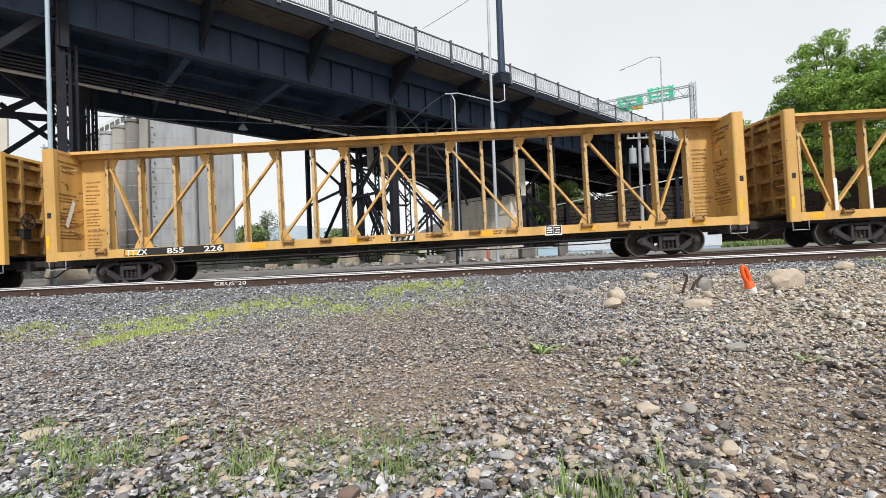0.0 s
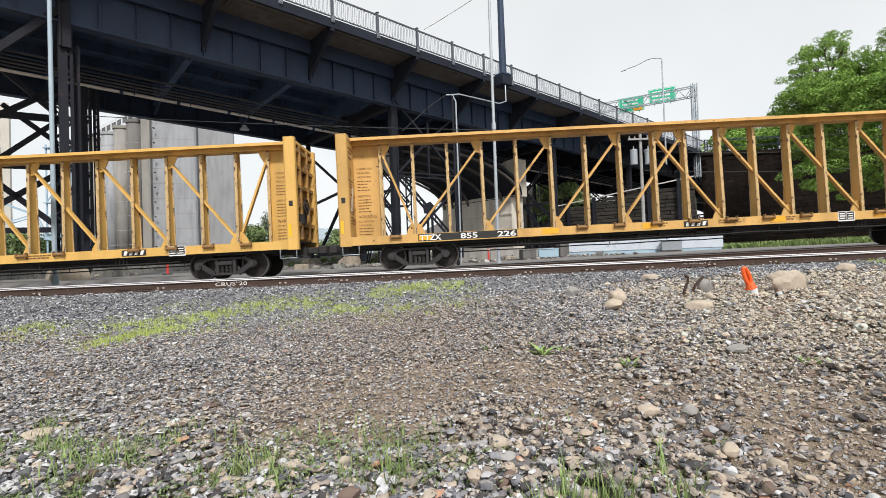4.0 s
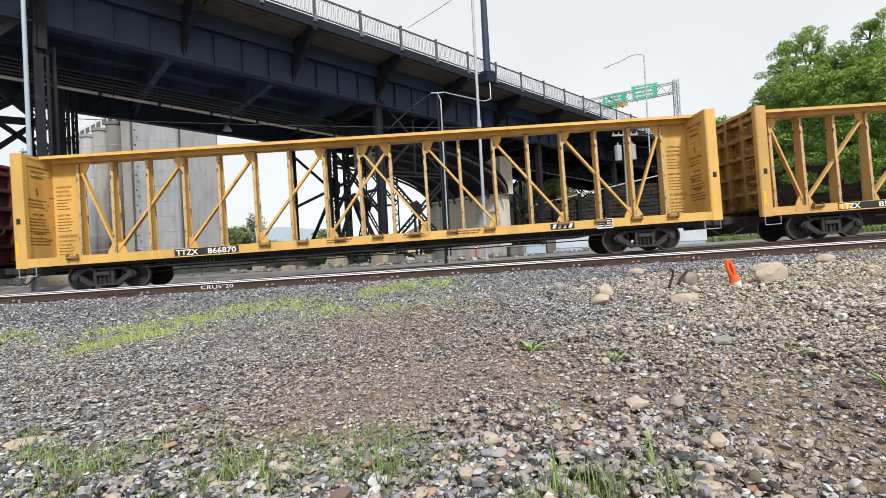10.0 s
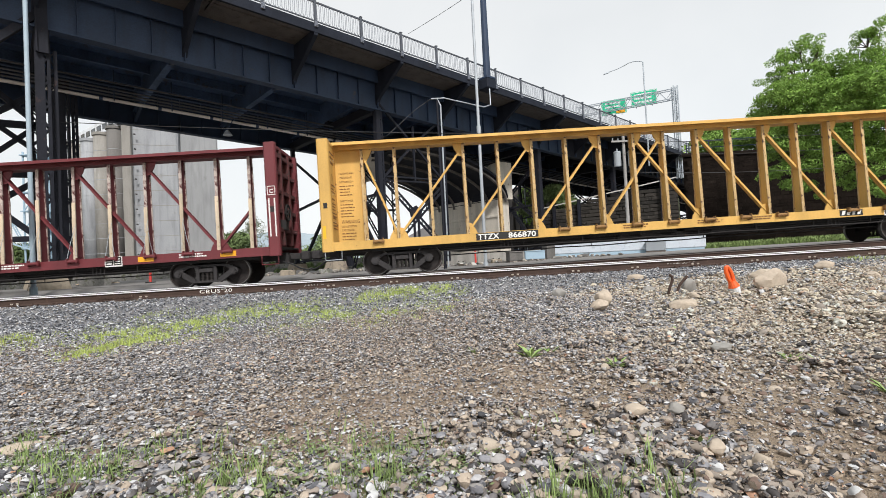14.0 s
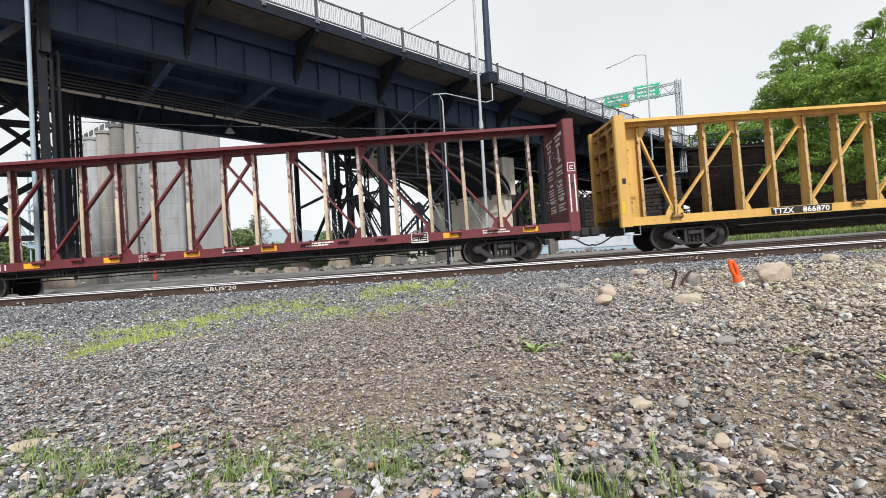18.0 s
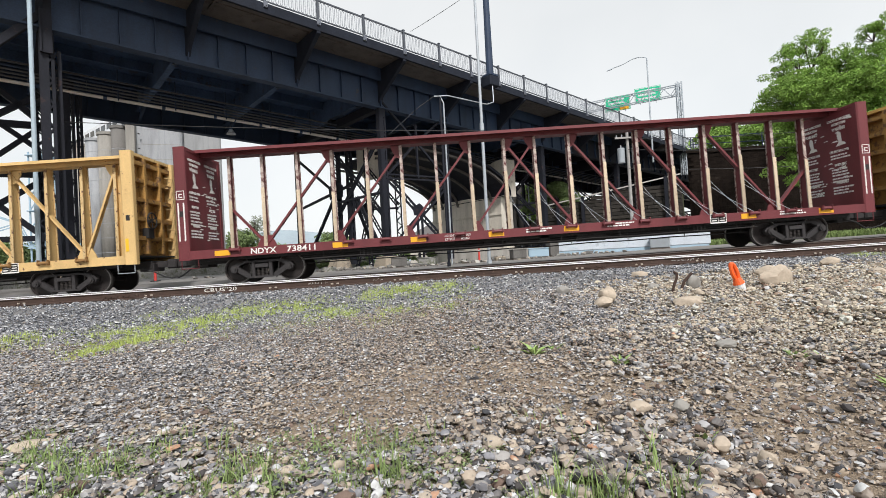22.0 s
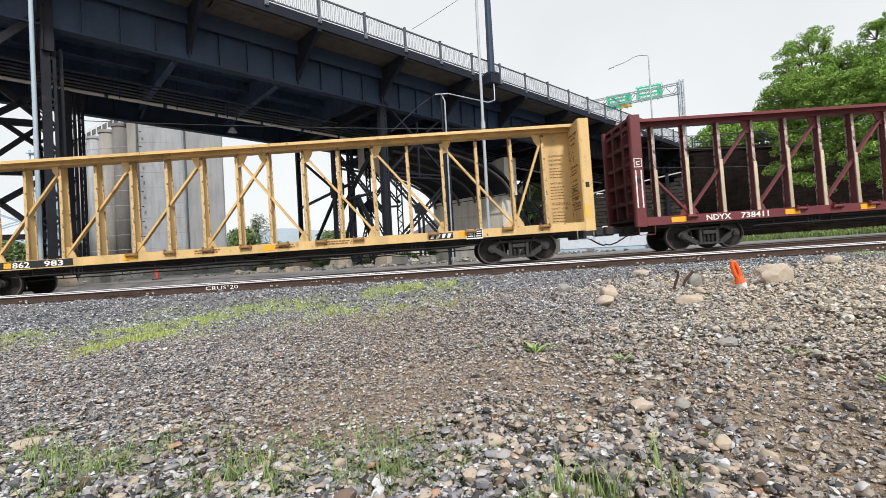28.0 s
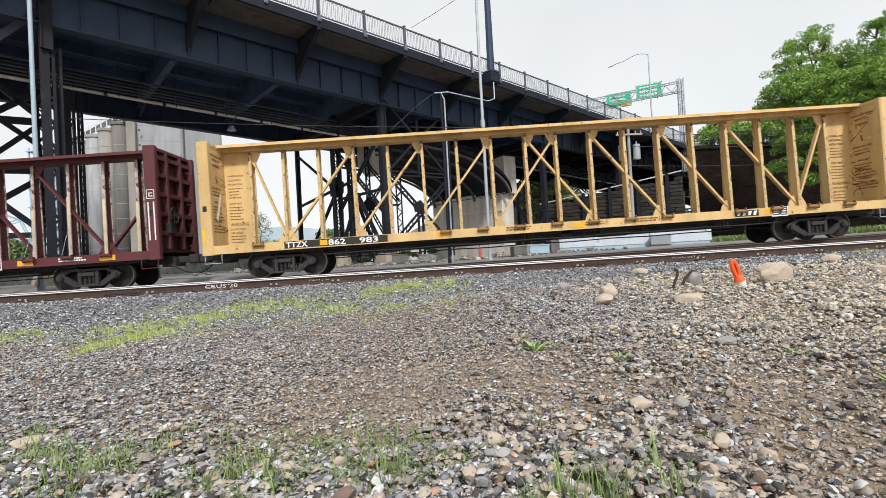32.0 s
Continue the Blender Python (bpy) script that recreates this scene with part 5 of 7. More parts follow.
for (sa, za), (sb, zb), t in (((-18.3, 10.5), (-15.4, 7.88), 0.24), ((-18.3, 6.8), (-15.4, 9.03), 0.24), ((-18.3, 7.5), (-15.0, 7.65), 0.28), ((-17.3, 8.0), (-15.4, 6.5), 0.2), ((-18.3, 4.7), (-15.4, 7.5), 0.2),
                              ((-18.3, 5.2), (-15.0, 5.35), 0.24), ((-18.3, 2.85), (-15.3, 5.1), 0.24), ((-18.3, 5.2), (-15.3, 2.4), 0.24), ((-18.3, 2.3), (-15.0, 2.4), 0.24)):
    part("brace", beam(bmesh.new(), (sa, 8.2, za), (sb, 8.2, zb), t, t), LATTICE_STEEL, side)

# bracing along the deck beside the middle bent
tw = thing("laced_bracing", "laced steel cross bracing beside a bent", "brace", BRIDGE @ pose(0, G0, 0), kind="structure")
for a, b in (((0.3, 0, 5.4), (4.8, 0, 1.3)), ((0.3, 0, 1.1), (4.8, 0, 5.1))):
    part("laced_member", laced_bar(a, b, 0.26), LATTICE_STEEL, tw)
for a, b, t in (((0.1, 5.36), (5.0, 5.5), 0.09), ((0.1, 5.6), (5.0, 5.72), 0.09), ((2.61, 7.75), (0.2, 5.5), 0.13), ((2.61, 7.75), (4.9, 5.7), 0.13), ((2.61, 8.9), (2.61, 5.5), 0.11), ((0.1, 9.9), (2.61, 7.75), 0.12), ((5.0, 9.7), (2.61, 7.75), 0.12), ((2.4, 3.4), (2.4, 0.2), 0.11), ((2.75, 3.4), (2.75, 0.2), 0.11)):
    part("strut", beam(bmesh.new(), (a[0], 0, a[1]), (b[0], 0, b[1]), t, t), LATTICE_STEEL, tw)
part("hub_plate", prism(bmesh.new(), [(2.15, 3.2), (2.9, 3.2), (3.05, 3.6), (2.6, 3.95), (2.05, 3.7)], -0.03, 0.03), LATTICE_STEEL, tw)
for a, b, h, w in ((5.0, 0.0, 8.6, 0.26), (0.95, 5.4, 8.8, 0.3), (0.2, 4.1, 4.4, 0.2)):
    part("leg", lattice_column(h, w, 0.28), LATTICE_STEEL, tw).matrix_basis = pose(a, b, 0.4)
part("cross_laces", laced_bar((0.4, 4.2, 4.5), (1.0, 5.3, 8.6), 0.18, (1, 0, 0)), LATTICE_STEEL, tw)
part("cross_laces", laced_bar((0.4, 1.6, 0.6), (0.4, 4.0, 4.6), 0.18, (1, 0, 0)), LATTICE_STEEL, tw)

# pipes hung under the floor beams
pipes = thing("hung_pipe_run", "bundle of dark pipes with one pale conduit hung under the deck", "pipes", BRIDGE, kind="structure")
for k, (y, z, r, mt) in enumerate(((7.4, 9.62, 0.05, PIPE_DULL), (7.5, 9.46, 0.045, BRIDGE_STEEL), (7.6, 9.33, 0.045, PIPE_DULL), (7.7, 9.20, 0.05, PIPE_DULL), (7.8, 9.07, 0.045, PIPE_DULL), (7.9, 8.88, 0.085, PIPE_GREY))):
    bm = tube(bmesh.new(), (-34, y, z + dz(-34)), (60, y, z + dz(60)), r, seg=10)
    part("pipe", bm, mt, pipes, "pale jointed conduit" if mt is PIPE_GREY else "", True)
for k in range(-12, 24):
    s = k * 2.58
    bm = tube(bmesh.new(), (s, 7.9, 8.88 + dz(s)), (s + 0.16, 7.9, 8.88 + dz(s) - 0.005), 0.105, seg=10)
    part("pipe_coupling", bm, BRIDGE_STEEL, pipes)
    bm = beam(bmesh.new(), (s + 0.6, 7.6, 8.75 + dz(s)), (s + 0.6, 7.6, 10.3 + dz(s)), 0.05, 0.05)
    part("hanger", bm, BRIDGE_STEEL, pipes)
lampd = thing("hanging_lamp", "grey dome lamp hung under the pipes", "lamp", BRIDGE @ pose(-6.9, 7.6, 8.2))
part("dome", tube(bmesh.new(), (0, 0, 0), (0, 0, 0.26), 0.26, 0.1, 14), GALV, lampd)
part("stem", tube(bmesh.new(), (0, 0, 0.26), (0.35, 0, 1.0), 0.025), BRIDGE_STEEL, lampd)

# ---- poles, lamps and signs ----


def pole(name, label, x, y, z0, z1, r0, r1, mat, cat="pole"):
    ob = thing(name, label, cat, pose(x, y, z0))
    part("shaft", tube(bmesh.new(), (0, 0, 0), (0, 0, z1 - z0), r0, r1, 14), mat, ob, smooth=False)
    part("base_collar", tube(bmesh.new(), (0, 0, -0.1), (0, 0, 0.22), r0 * 1.6, r0 * 1.4, 14), mat, ob)
    return ob


LEFT_POLE = (-15.25, 19.2)
pole("steel_pole", "pale blue-grey steel pole beside the lot", *LEFT_POLE, 0.0, 15.0, 0.085, 0.075, PALE_POLE)
p2 = pole("steel_pole", "tall thin pale steel pole standing before the viaduct", 2.73, 23.85, 0.02, 16.0, 0.085, 0.06, GALV)
part("collar", tube(bmesh.new(), (0, 0, 6.6), (0, 0, 6.95), 0.11), GALV, p2)
p3 = pole("conduit_riser", "slim steel riser pole with bent grey conduit", 0.75, 23.99, 0.02, 8.4, 0.06, 0.055, LATTICE_STEEL)
bm = hose(bmesh.new(), [(0.16, 0, 0.1), (0.16, 0, 8.1), (0.0, 0, 8.45), (-0.3, 0, 8.45)], 0.038, 8)
part("conduit", bm, GALV, p3, "bent galvanised conduit")
part("drop_wire", hose(bmesh.new(), [(-0.3, 0, 8.45), (-1.1, 0.25, 8.02), (-2.6, 0.7, 6.9)], 0.016, 6), PIPE_DULL, p3, "thin grey drop wire")
bm = hose(bmesh.new(), [(0.0, 0, 8.45), (0.35, 0.1, 8.5), (2.5, 1.5, 8.4), (2.9, 1.8, 8.6), (2.95, 2.2, 9.6)], 0.03, 8)
part("conduit", bm, GALV, p3, "bent galvanised conduit")

lp = thing("lamp_post", "dark painted tapered lamp post on the viaduct edge", "street lamp", BRIDGE @ pose(2 * 2.58 + 1.35, -0.35, 11.6 + dz(6.2)))
part("shaft", tube(bmesh.new(), (0, 0, 0.3), (0, 0, 9.5), 0.24, 0.16, 12), BRIDGE_STEEL, lp)
part("pedestal", box(bmesh.new(), -0.42, -0.4, -0.3, 0.42, 0.4, 0.35, 0.06), EDGE_STEEL, lp, "boxy steel pedestal")
part("base_plate", box(bmesh.new(), -0.38, -0.38, 0.35, 0.38, 0.38, 0.5, 0.03), BRIDGE_STEEL, lp)


def street_lamp(x, y, z0, h, arm, r=0.1):
    ob = thing("street_lamp", "slim grey street lamp with a curved arm", "street lamp", pose(x, y, z0))
    part("shaft", tube(bmesh.new(), (0, 0, 0), (0, 0, h), r, r * 0.7, 12), GALV, ob)
    pts = [(0, 0, h)] + [(-arm[0] * u, arm[1] * u, h + 0.3 * math.sin(math.pi * min(1.0, 1.6 * u)) - 0.5 * u ** 1.7) for u in (0.1, 0.25, 0.4, 0.55, 0.7, 0.85, 1.0)]
    part("arm", hose(bmesh.new(), pts, 0.05, 8), GALV, ob)
    e = pts[-1]
    part("lamp_head", prism(bmesh.new(), [(e[0] - 0.55, e[2] - 0.26), (e[0] + 0.1, e[2] - 0.05), (e[0] + 0.1, e[2] + 0.06), (e[0] - 0.45, e[2] - 0.12)], e[1] - 0.16, e[1] + 0.16), GALV, ob)
    return ob


street_lamp(25.35, 54.4, 10.0, 11.9, (3.5, 1.5))
street_lamp(13.4, 66.0, 5.0, 9.0, (2.6, 1.0))

# sign gantry
gantry = thing("sign_gantry", "galvanised truss gantry carrying two green highway signs", "sign gantry", pose(32.75, 61.85, 9.5))
for dx, dy in ((-0.25, -0.25), (0.25, -0.25), (-0.25, 0.25), (0.25, 0.25)):
    part("mast", tube(bmesh.new(), (dx, dy, 0), (dx, dy, 12.0), 0.09), GALV, gantry)
bm = bmesh.new()
for k in range(12):
    for f in (-0.25, 0.25):
        beam(bm, (-0.25 if k % 2 else 0.25, f, k), (0.25 if k % 2 else -0.25, f, k + 1), 0.05, 0.05)
tagged(part("lacing", bm, GALV, gantry), kind="stuff")
A = Vector((0, 0, 11.6))
arm_dir = Vector((-9.4, 10.5, 1.2))
bm, bl = bmesh.new(), bmesh.new()
for dzv in (0.0, -1.25):
    for off in (-0.4, 0.4):
        o = Vector((0.67 * off, 0.74 * off, dzv))
        beam(bm, A + o, A + o + arm_dir, 0.11, 0.11)
for k in range(14):
    u0, u1 = k / 14, (k + 1) / 14
    for off in (-0.4, 0.4):
        o = Vector((0.67 * off, 0.74 * off, 0))
        a, b = A + o + arm_dir * u0, A + o + arm_dir * u1
        beam(bl, a + Vector((0, 0, -1.25 if k % 2 else 0)), b + Vector((0, 0, 0 if k % 2 else -1.25)), 0.06, 0.06)
part("truss_chord", bm, GALV, gantry)
tagged(part("truss_lacing", bl, GALV, gantry), kind="stuff")


def road_sign(cx, cy, cz, w, h, turn, rows):
    sg = thing("highway_sign", "green highway direction sign with white legend", "road sign", pose(cx, cy, cz, rz=turn), group="signs on the gantry")
    part("panel", box(bmesh.new(), -w / 2, -0.04, -h / 2, w / 2, 0.04, h / 2, 0.01), SIGN_GREEN, sg)
    bm = bmesh.new()
    for a, b, c, d in ((-w / 2 + 0.06, -h / 2 + 0.06, w / 2 - 0.06, -h / 2 + 0.12), (-w / 2 + 0.06, h / 2 - 0.12, w / 2 - 0.06, h / 2 - 0.06), (-w / 2 + 0.06, -h / 2 + 0.06, -w / 2 + 0.12, h / 2 - 0.06), (w / 2 - 0.12, -h / 2 + 0.06, w / 2 - 0.06, h / 2 - 0.06)):
        box(bm, a, -0.05, b, c, -0.041, d)
    part("border", bm, WHITE, sg)
    ob = stuff_part("legend", bars(rows, w * 0.72, 0.52, 0.26, 0.2, int(cx)), WHITE, sg, "plain bars of white legend")
    ob.matrix_basis = pose(-w * 0.36, -0.042, h / 2 - 0.35)
    for s in (-1, 1):
        part("bracket", box(bmesh.new(), s * w * 0.3 - 0.04, 0.04, -h / 2 - 0.2, s * w * 0.3 + 0.04, 0.14, h / 2), GALV, sg)
    return sg


first = road_sign(27.5, 68.9, 21.25, 3.4, 2.1, -26, 2)
part("exit_plate", box(bmesh.new(), 0.25, -0.052, -0.98, 1.45, -0.043, -0.5), AMBER, first, "yellow lane plate")
road_sign(30.85, 66.6, 21.6, 3.4, 2.1, -26, 3)

# utility pole with transformers
up = thing("utility_pole", "weathered timber utility pole with two grey transformers", "utility pole", pose(14.55, 35.1, 0.1))
part("shaft", tube(bmesh.new(), (0, 0, 0), (0, 0, 9.6), 0.13, 0.10, 12), POLE_WOOD, up)
for z in (9.2, 8.3):
    part("crossarm", box(bmesh.new(), -0.95, -0.2, z, 0.95, -0.1, z + 0.12), POLE_WOOD, up)
    for x in (-0.85, -0.45, 0.45, 0.85):
        part("insulator", tube(bmesh.new(), (x, -0.15, z + 0.12), (x, -0.15, z + 0.3), 0.045, 0.03, 8), TIN_GREY, up)
for x in (-0.55, 0.5):
    tr = part("transformer", tube(bmesh.new(), (x, -0.1, 6.55), (x, -0.1, 7.55), 0.25, 0.25, 16), TIN_GREY, up, "grey transformer can")
    part("bushing", tube(bmesh.new(), (x, -0.1, 7.55), (x, -0.1, 7.85), 0.06, 0.04, 8), TIN_GREY, tr)
    part("lid", tube(bmesh.new(), (x, -0.1, 7.55), (x, -0.1, 7.62), 0.27, 0.23, 16), TIN_GREY, tr)


def wire(a, b, sag, r=0.018, name="overhead_wire", label="thin dark overhead wire"):
    a, b = Vector(a), Vector(b)
    pts = [a.lerp(b, u / 14) - Vector((0, 0, sag * 4 * (u / 14) * (1 - u / 14))) for u in range(15)]
    return tagged(part(name, hose(bmesh.new(), pts, r, 5), RUBBER), label, "wire")


wire((14.5, 34.9, 8.4), (36.0, 30.0, 8.0), 0.5)
wire((14.5, 34.9, 7.6), (36.0, 30.0, 7.0), 0.6)
wire((14.5, 34.9, 6.2), (36.0, 30.0, 5.6), 0.5)
wire((-17.5, 23.5, 7.95), (2.7, 23.85, 6.6), 0.1)
wire((-0.65, 29.99, 14.60), (3.17, 23.79, 13.87), 0.05, 0.013)

# ---- retaining wall and bank ----
WALL = OUT @ Matrix.Translation((20.6, 37.4, 0)) @ Matrix.Rotation(math.atan2(-9.5, 9.0), 4, "Z")
WALL_LEN, WALL_H = 34.0, 8.0
retaining = thing("retaining_wall", "tall dark basalt block retaining wall", "wall", WALL, kind="structure")


def wall_top(x):
    return 7.6 - 0.14 * x


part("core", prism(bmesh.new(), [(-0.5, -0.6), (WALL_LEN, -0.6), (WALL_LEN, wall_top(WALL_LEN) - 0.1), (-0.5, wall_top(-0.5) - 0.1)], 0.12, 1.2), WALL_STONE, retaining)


def block_mesh(seed):
    rng = random.Random(seed)
    bm = bmesh.new()
    vs = bmesh.ops.create_cube(bm, size=1)["verts"]
    for v in vs:
        v.co += Vector((rng.uniform(-0.015, 0.015), rng.uniform(-0.05, 0.05), rng.uniform(-0.02, 0.02)))
    bmesh.ops.bevel(bm, geom=list(bm.edges), offset=0.025, segments=1, affect="EDGES")
    me = bpy.data.meshes.new("stone_block")
    bm.to_mesh(me)
    bm.free()
    me.materials.append(WALL_STONE)
    return me


def wall_blocks():
    rng = random.Random(12)
    kinds = [block_mesh(k) for k in range(6)]
    rows, z = [], -0.35
    while z < WALL_H:
        h = rng.uniform(0.15, 0.32)
        x = -0.5 + rng.uniform(0, 0.5)
        while x < WALL_LEN:
            w = rng.uniform(0.22, 0.75)
            if z + h < wall_top(x):
                rows.append((x, z, w, h))
            x += w + 0.008
        z += h + 0.008
    near = sorted(rows, key=lambda r: abs(r[0] - 7) + 2 * abs(r[1] - 3.5))[:300]
    chosen = set(near)
    verts, faces = [], []
    for r in rows:
        x, z, w, h = r
        m = Matrix.Translation((x + w / 2, 0.08 + rng.uniform(-0.018, 0.018), z + h / 2)) @ Matrix.Diagonal((w, 0.28, h, 1))
        if r in chosen:
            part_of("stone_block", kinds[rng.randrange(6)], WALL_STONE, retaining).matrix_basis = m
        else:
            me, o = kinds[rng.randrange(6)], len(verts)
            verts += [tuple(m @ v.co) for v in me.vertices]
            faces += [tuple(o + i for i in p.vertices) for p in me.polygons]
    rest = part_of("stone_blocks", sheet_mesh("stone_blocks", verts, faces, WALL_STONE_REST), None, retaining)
    tagged(rest, kind="stuff")


WALL_STONE_REST = material("dark_basalt_course", (0.022, 0.0165, 0.0135), 0.9, 0, 14, 0.6, 0.45, (0.045, 0.036, 0.03), 0.62, 0.6, 0.03, spec=0.08, streak=0.6, island=0.4)
wall_blocks()
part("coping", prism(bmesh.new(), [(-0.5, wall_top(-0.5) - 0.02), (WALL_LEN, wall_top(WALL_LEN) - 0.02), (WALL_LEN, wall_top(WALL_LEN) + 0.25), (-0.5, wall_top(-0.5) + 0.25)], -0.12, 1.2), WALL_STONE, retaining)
fence = thing("pipe_fence", "dark pipe fence on the wall's coping", "fence", WALL)
for k in range(16):
    x = -0.3 + 1.6 * k
    part("post", tube(bmesh.new(), (x, 0.5, wall_top(x) + 0.2), (x, 0.5, wall_top(x) + 1.3), 0.035, seg=8), BRIDGE_STEEL, fence)
for up_ in (0.75, 1.28):
    part("rail", beam(bmesh.new(), (-0.3, 0.5, wall_top(0) + up_), (23.7, 0.5, wall_top(23.7) + up_), 0.05, 0.05), BRIDGE_STEEL, fence)

# wooded bank behind the wall
u = np.linspace(-0.6, 40, 24)
v = np.linspace(0.9, 45, 16)
bv = [tuple(WALL @ Vector((a, b, wall_top(a) + 0.1 + 5.0 * smooth_step(0.9, 40, b) * smooth_step(-1, 12, a) + 0.3 * noise.noise((a * 0.3, b * 0.3, 1.0))))) for b in v for a in u]
bf = [(j * 24 + i, j * 24 + i + 1, (j + 1) * 24 + i + 1, (j + 1) * 24 + i) for j in range(15) for i in range(23)]
BANK = material("leafy_bank_soil", (0.06, 0.075, 0.03), 0.95, 0, 8, 0.6, 0.4, (0.09, 0.075, 0.05), 0.55, 0.6)
tagged(new("bank", sheet_mesh("bank", bv, bf, BANK, True)), "overgrown earth bank behind the retaining wall", "ground", kind="structure")


def crown_mesh(name, blobs, count, size, seed, mat):
    """Leaves as small bent pairs of faces, thick on the outside of many clumps, with gaps between them."""
    rng = np.random.default_rng(seed)
    blobs = np.array(blobs, float)
    w = blobs[:, 3] ** 2
    pick = rng.choice(len(blobs), count, p=w / w.sum())
    d = rng.normal(size=(count, 3))
    d /= np.linalg.norm(d, axis=1)[:, None]
    r = blobs[pick, 3] * (0.45 + 0.6 * rng.random(count) ** 0.5)
    c = blobs[pick, :3] + d * r[:, None] * np.array([1, 1, 0.62])
    n = d * 0.6 + rng.normal(size=(count, 3)) * 0.6 + np.array([0, 0, 0.5])
    n /= np.linalg.norm(n, axis=1)[:, None]
    t = np.cross(n, rng.normal(size=(count, 3)))
    t /= np.linalg.norm(t, axis=1)[:, None]
    b = np.cross(n, t)
    s = size * (0.6 + 0.8 * rng.random(count))[:, None]
    q = np.stack([c - t * s, c + b * s * 0.36 + n * s * 0.12, c + t * s, c - b * s * 0.36 + n * s * 0.12], 1).reshape(-1, 3)
    f = np.arange(count * 4).reshape(-1, 4)
    me = bpy.data.meshes.new(name)
    me.vertices.add(count * 4)
    me.vertices.foreach_set("co", q.ravel())
    me.loops.add(count * 4)
    me.loops.foreach_set("vertex_index", f.ravel())
    me.polygons.add(count)
    me.polygons.foreach_set("loop_start", np.arange(count) * 4)
    me.polygons.foreach_set("loop_total", np.full(count, 4))
    me.materials.append(mat)
    me.update(calc_edges=True)
    return me


def grow(rng, limbs, tips, a, d, length, r, depth):
    b = a + d * length
    limbs.append((a, b, r, r * 0.68))
    if depth == 0:
        tips.append(b)
        return
    tips.append(a.lerp(b, 0.7))
    for _ in range(3):
        side = Vector((rng.uniform(-1, 1), rng.uniform(-1, 1), rng.uniform(-0.35, 0.7)))
        grow(rng, limbs, tips, b, (d * 0.75 + side * 0.85).normalized(), length * rng.uniform(0.6, 0.85), r * 0.6, depth - 1)


def tree(label, x, y, z, height, spread_, leaves, seed, size=0.16, mat=LEAF, depth=4, clump=1.0):
    rng = random.Random(seed)
    ob = thing("tree", label, "tree", OUT @ pose(x, y, z), group="trees")
    limbs, tips = [], []
    grow(rng, limbs, tips, Vector((0, 0, -0.3)), Vector((rng.uniform(-0.08, 0.08), rng.uniform(-0.08, 0.08), 1)).normalized(), height * 0.33, height * 0.022, depth)
    top = max(t.z for t in tips)
    out = max(math.hypot(t.x, t.y) for t in tips)
    fit = Matrix.Diagonal((spread_ * 0.8 / out, spread_ * 0.8 / out, height * 0.9 / top))
    bm = tube(bmesh.new(), fit @ limbs[0][0], fit @ limbs[0][1], limbs[0][2], limbs[0][3], 10)
    part("trunk", bm, BARK, ob, "dark bark trunk")
    bm = bmesh.new()
    for a, b, r0, r1 in limbs[1:]:
        tube(bm, fit @ a, fit @ b, max(0.02, r0), max(0.012, r1), 6)
    part("limb", bm, BARK, ob)
    blobs = [(*(fit @ t), clump * rng.uniform(0.4, 0.95)) for t in tips]
    for _ in range(110):
        a, d, up_ = rng.uniform(0, 6.28), math.sqrt(rng.random()), rng.uniform(0.38, 0.92)
        wide = spread_ * 0.95 * math.sin(math.pi * min(1.0, 0.22 + 0.72 * up_)) * d
        blobs.append((wide * math.cos(a), wide * math.sin(a), height * up_, clump * rng.uniform(0.35, 0.85)))
    part_of("crown", crown_mesh("crown", blobs, leaves, size, seed, mat), None, ob, "uneven leafy crown")
    return ob


tree("tall leafy green tree on the bank above the wall", 31.2, 38.6, 6.2, 11.6, 4.6, 26000, 4, 0.085, clump=0.62)
tree("broad leafy green tree on the bank above the wall", 34.2, 33.6, 5.0, 12.2, 5.6, 36000, 9, 0.085, clump=0.68)
tree("leafy green tree leaning over the retaining wall", 31.6, 30.8, 4.4, 7.6, 4.8, 36000, 17, 0.085, clump=0.9)
tree("bushy tree filling the gap above the wall", 31.4, 35.4, 5.4, 6.4, 3.2, 26000, 19, 0.085, clump=1.0)
tree("small leafy tree at the top of the wall", 26.6, 36.6, 6.2, 4.4, 2.6, 7000, 21, 0.15, depth=2, clump=1.0)
tree("young green tree behind the pipe fence", 24.6, 40.5, 7.4, 3.2, 2.2, 4500, 23, 0.15, depth=2, clump=0.9)
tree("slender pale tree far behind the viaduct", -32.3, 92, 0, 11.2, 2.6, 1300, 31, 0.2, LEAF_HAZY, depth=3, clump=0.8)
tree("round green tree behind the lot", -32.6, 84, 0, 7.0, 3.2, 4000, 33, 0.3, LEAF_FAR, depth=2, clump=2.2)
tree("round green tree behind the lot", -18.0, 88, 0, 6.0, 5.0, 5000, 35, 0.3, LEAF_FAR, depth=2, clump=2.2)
tree("green tree under the viaduct's far end", 15.5, 62, 1, 9.5, 4.5, 9000, 37, 0.2, LEAF, depth=3, clump=1.4)
tree("green tree under the viaduct's far end", 9.5, 70, 1, 8.0, 4.5, 8000, 39, 0.2, LEAF, depth=3, clump=1.4)
tree("bushy green tree beside the silos", -47.0, 52.0, 0, 5.0, 4.5, 7000, 41, 0.25, LEAF_FAR, depth=2, clump=1.8)
tree("bushy green tree beside the silos", -40.5, 50.0, 0, 4.0, 3.6, 5000, 43, 0.25, LEAF_FAR, depth=2, clump=1.6)


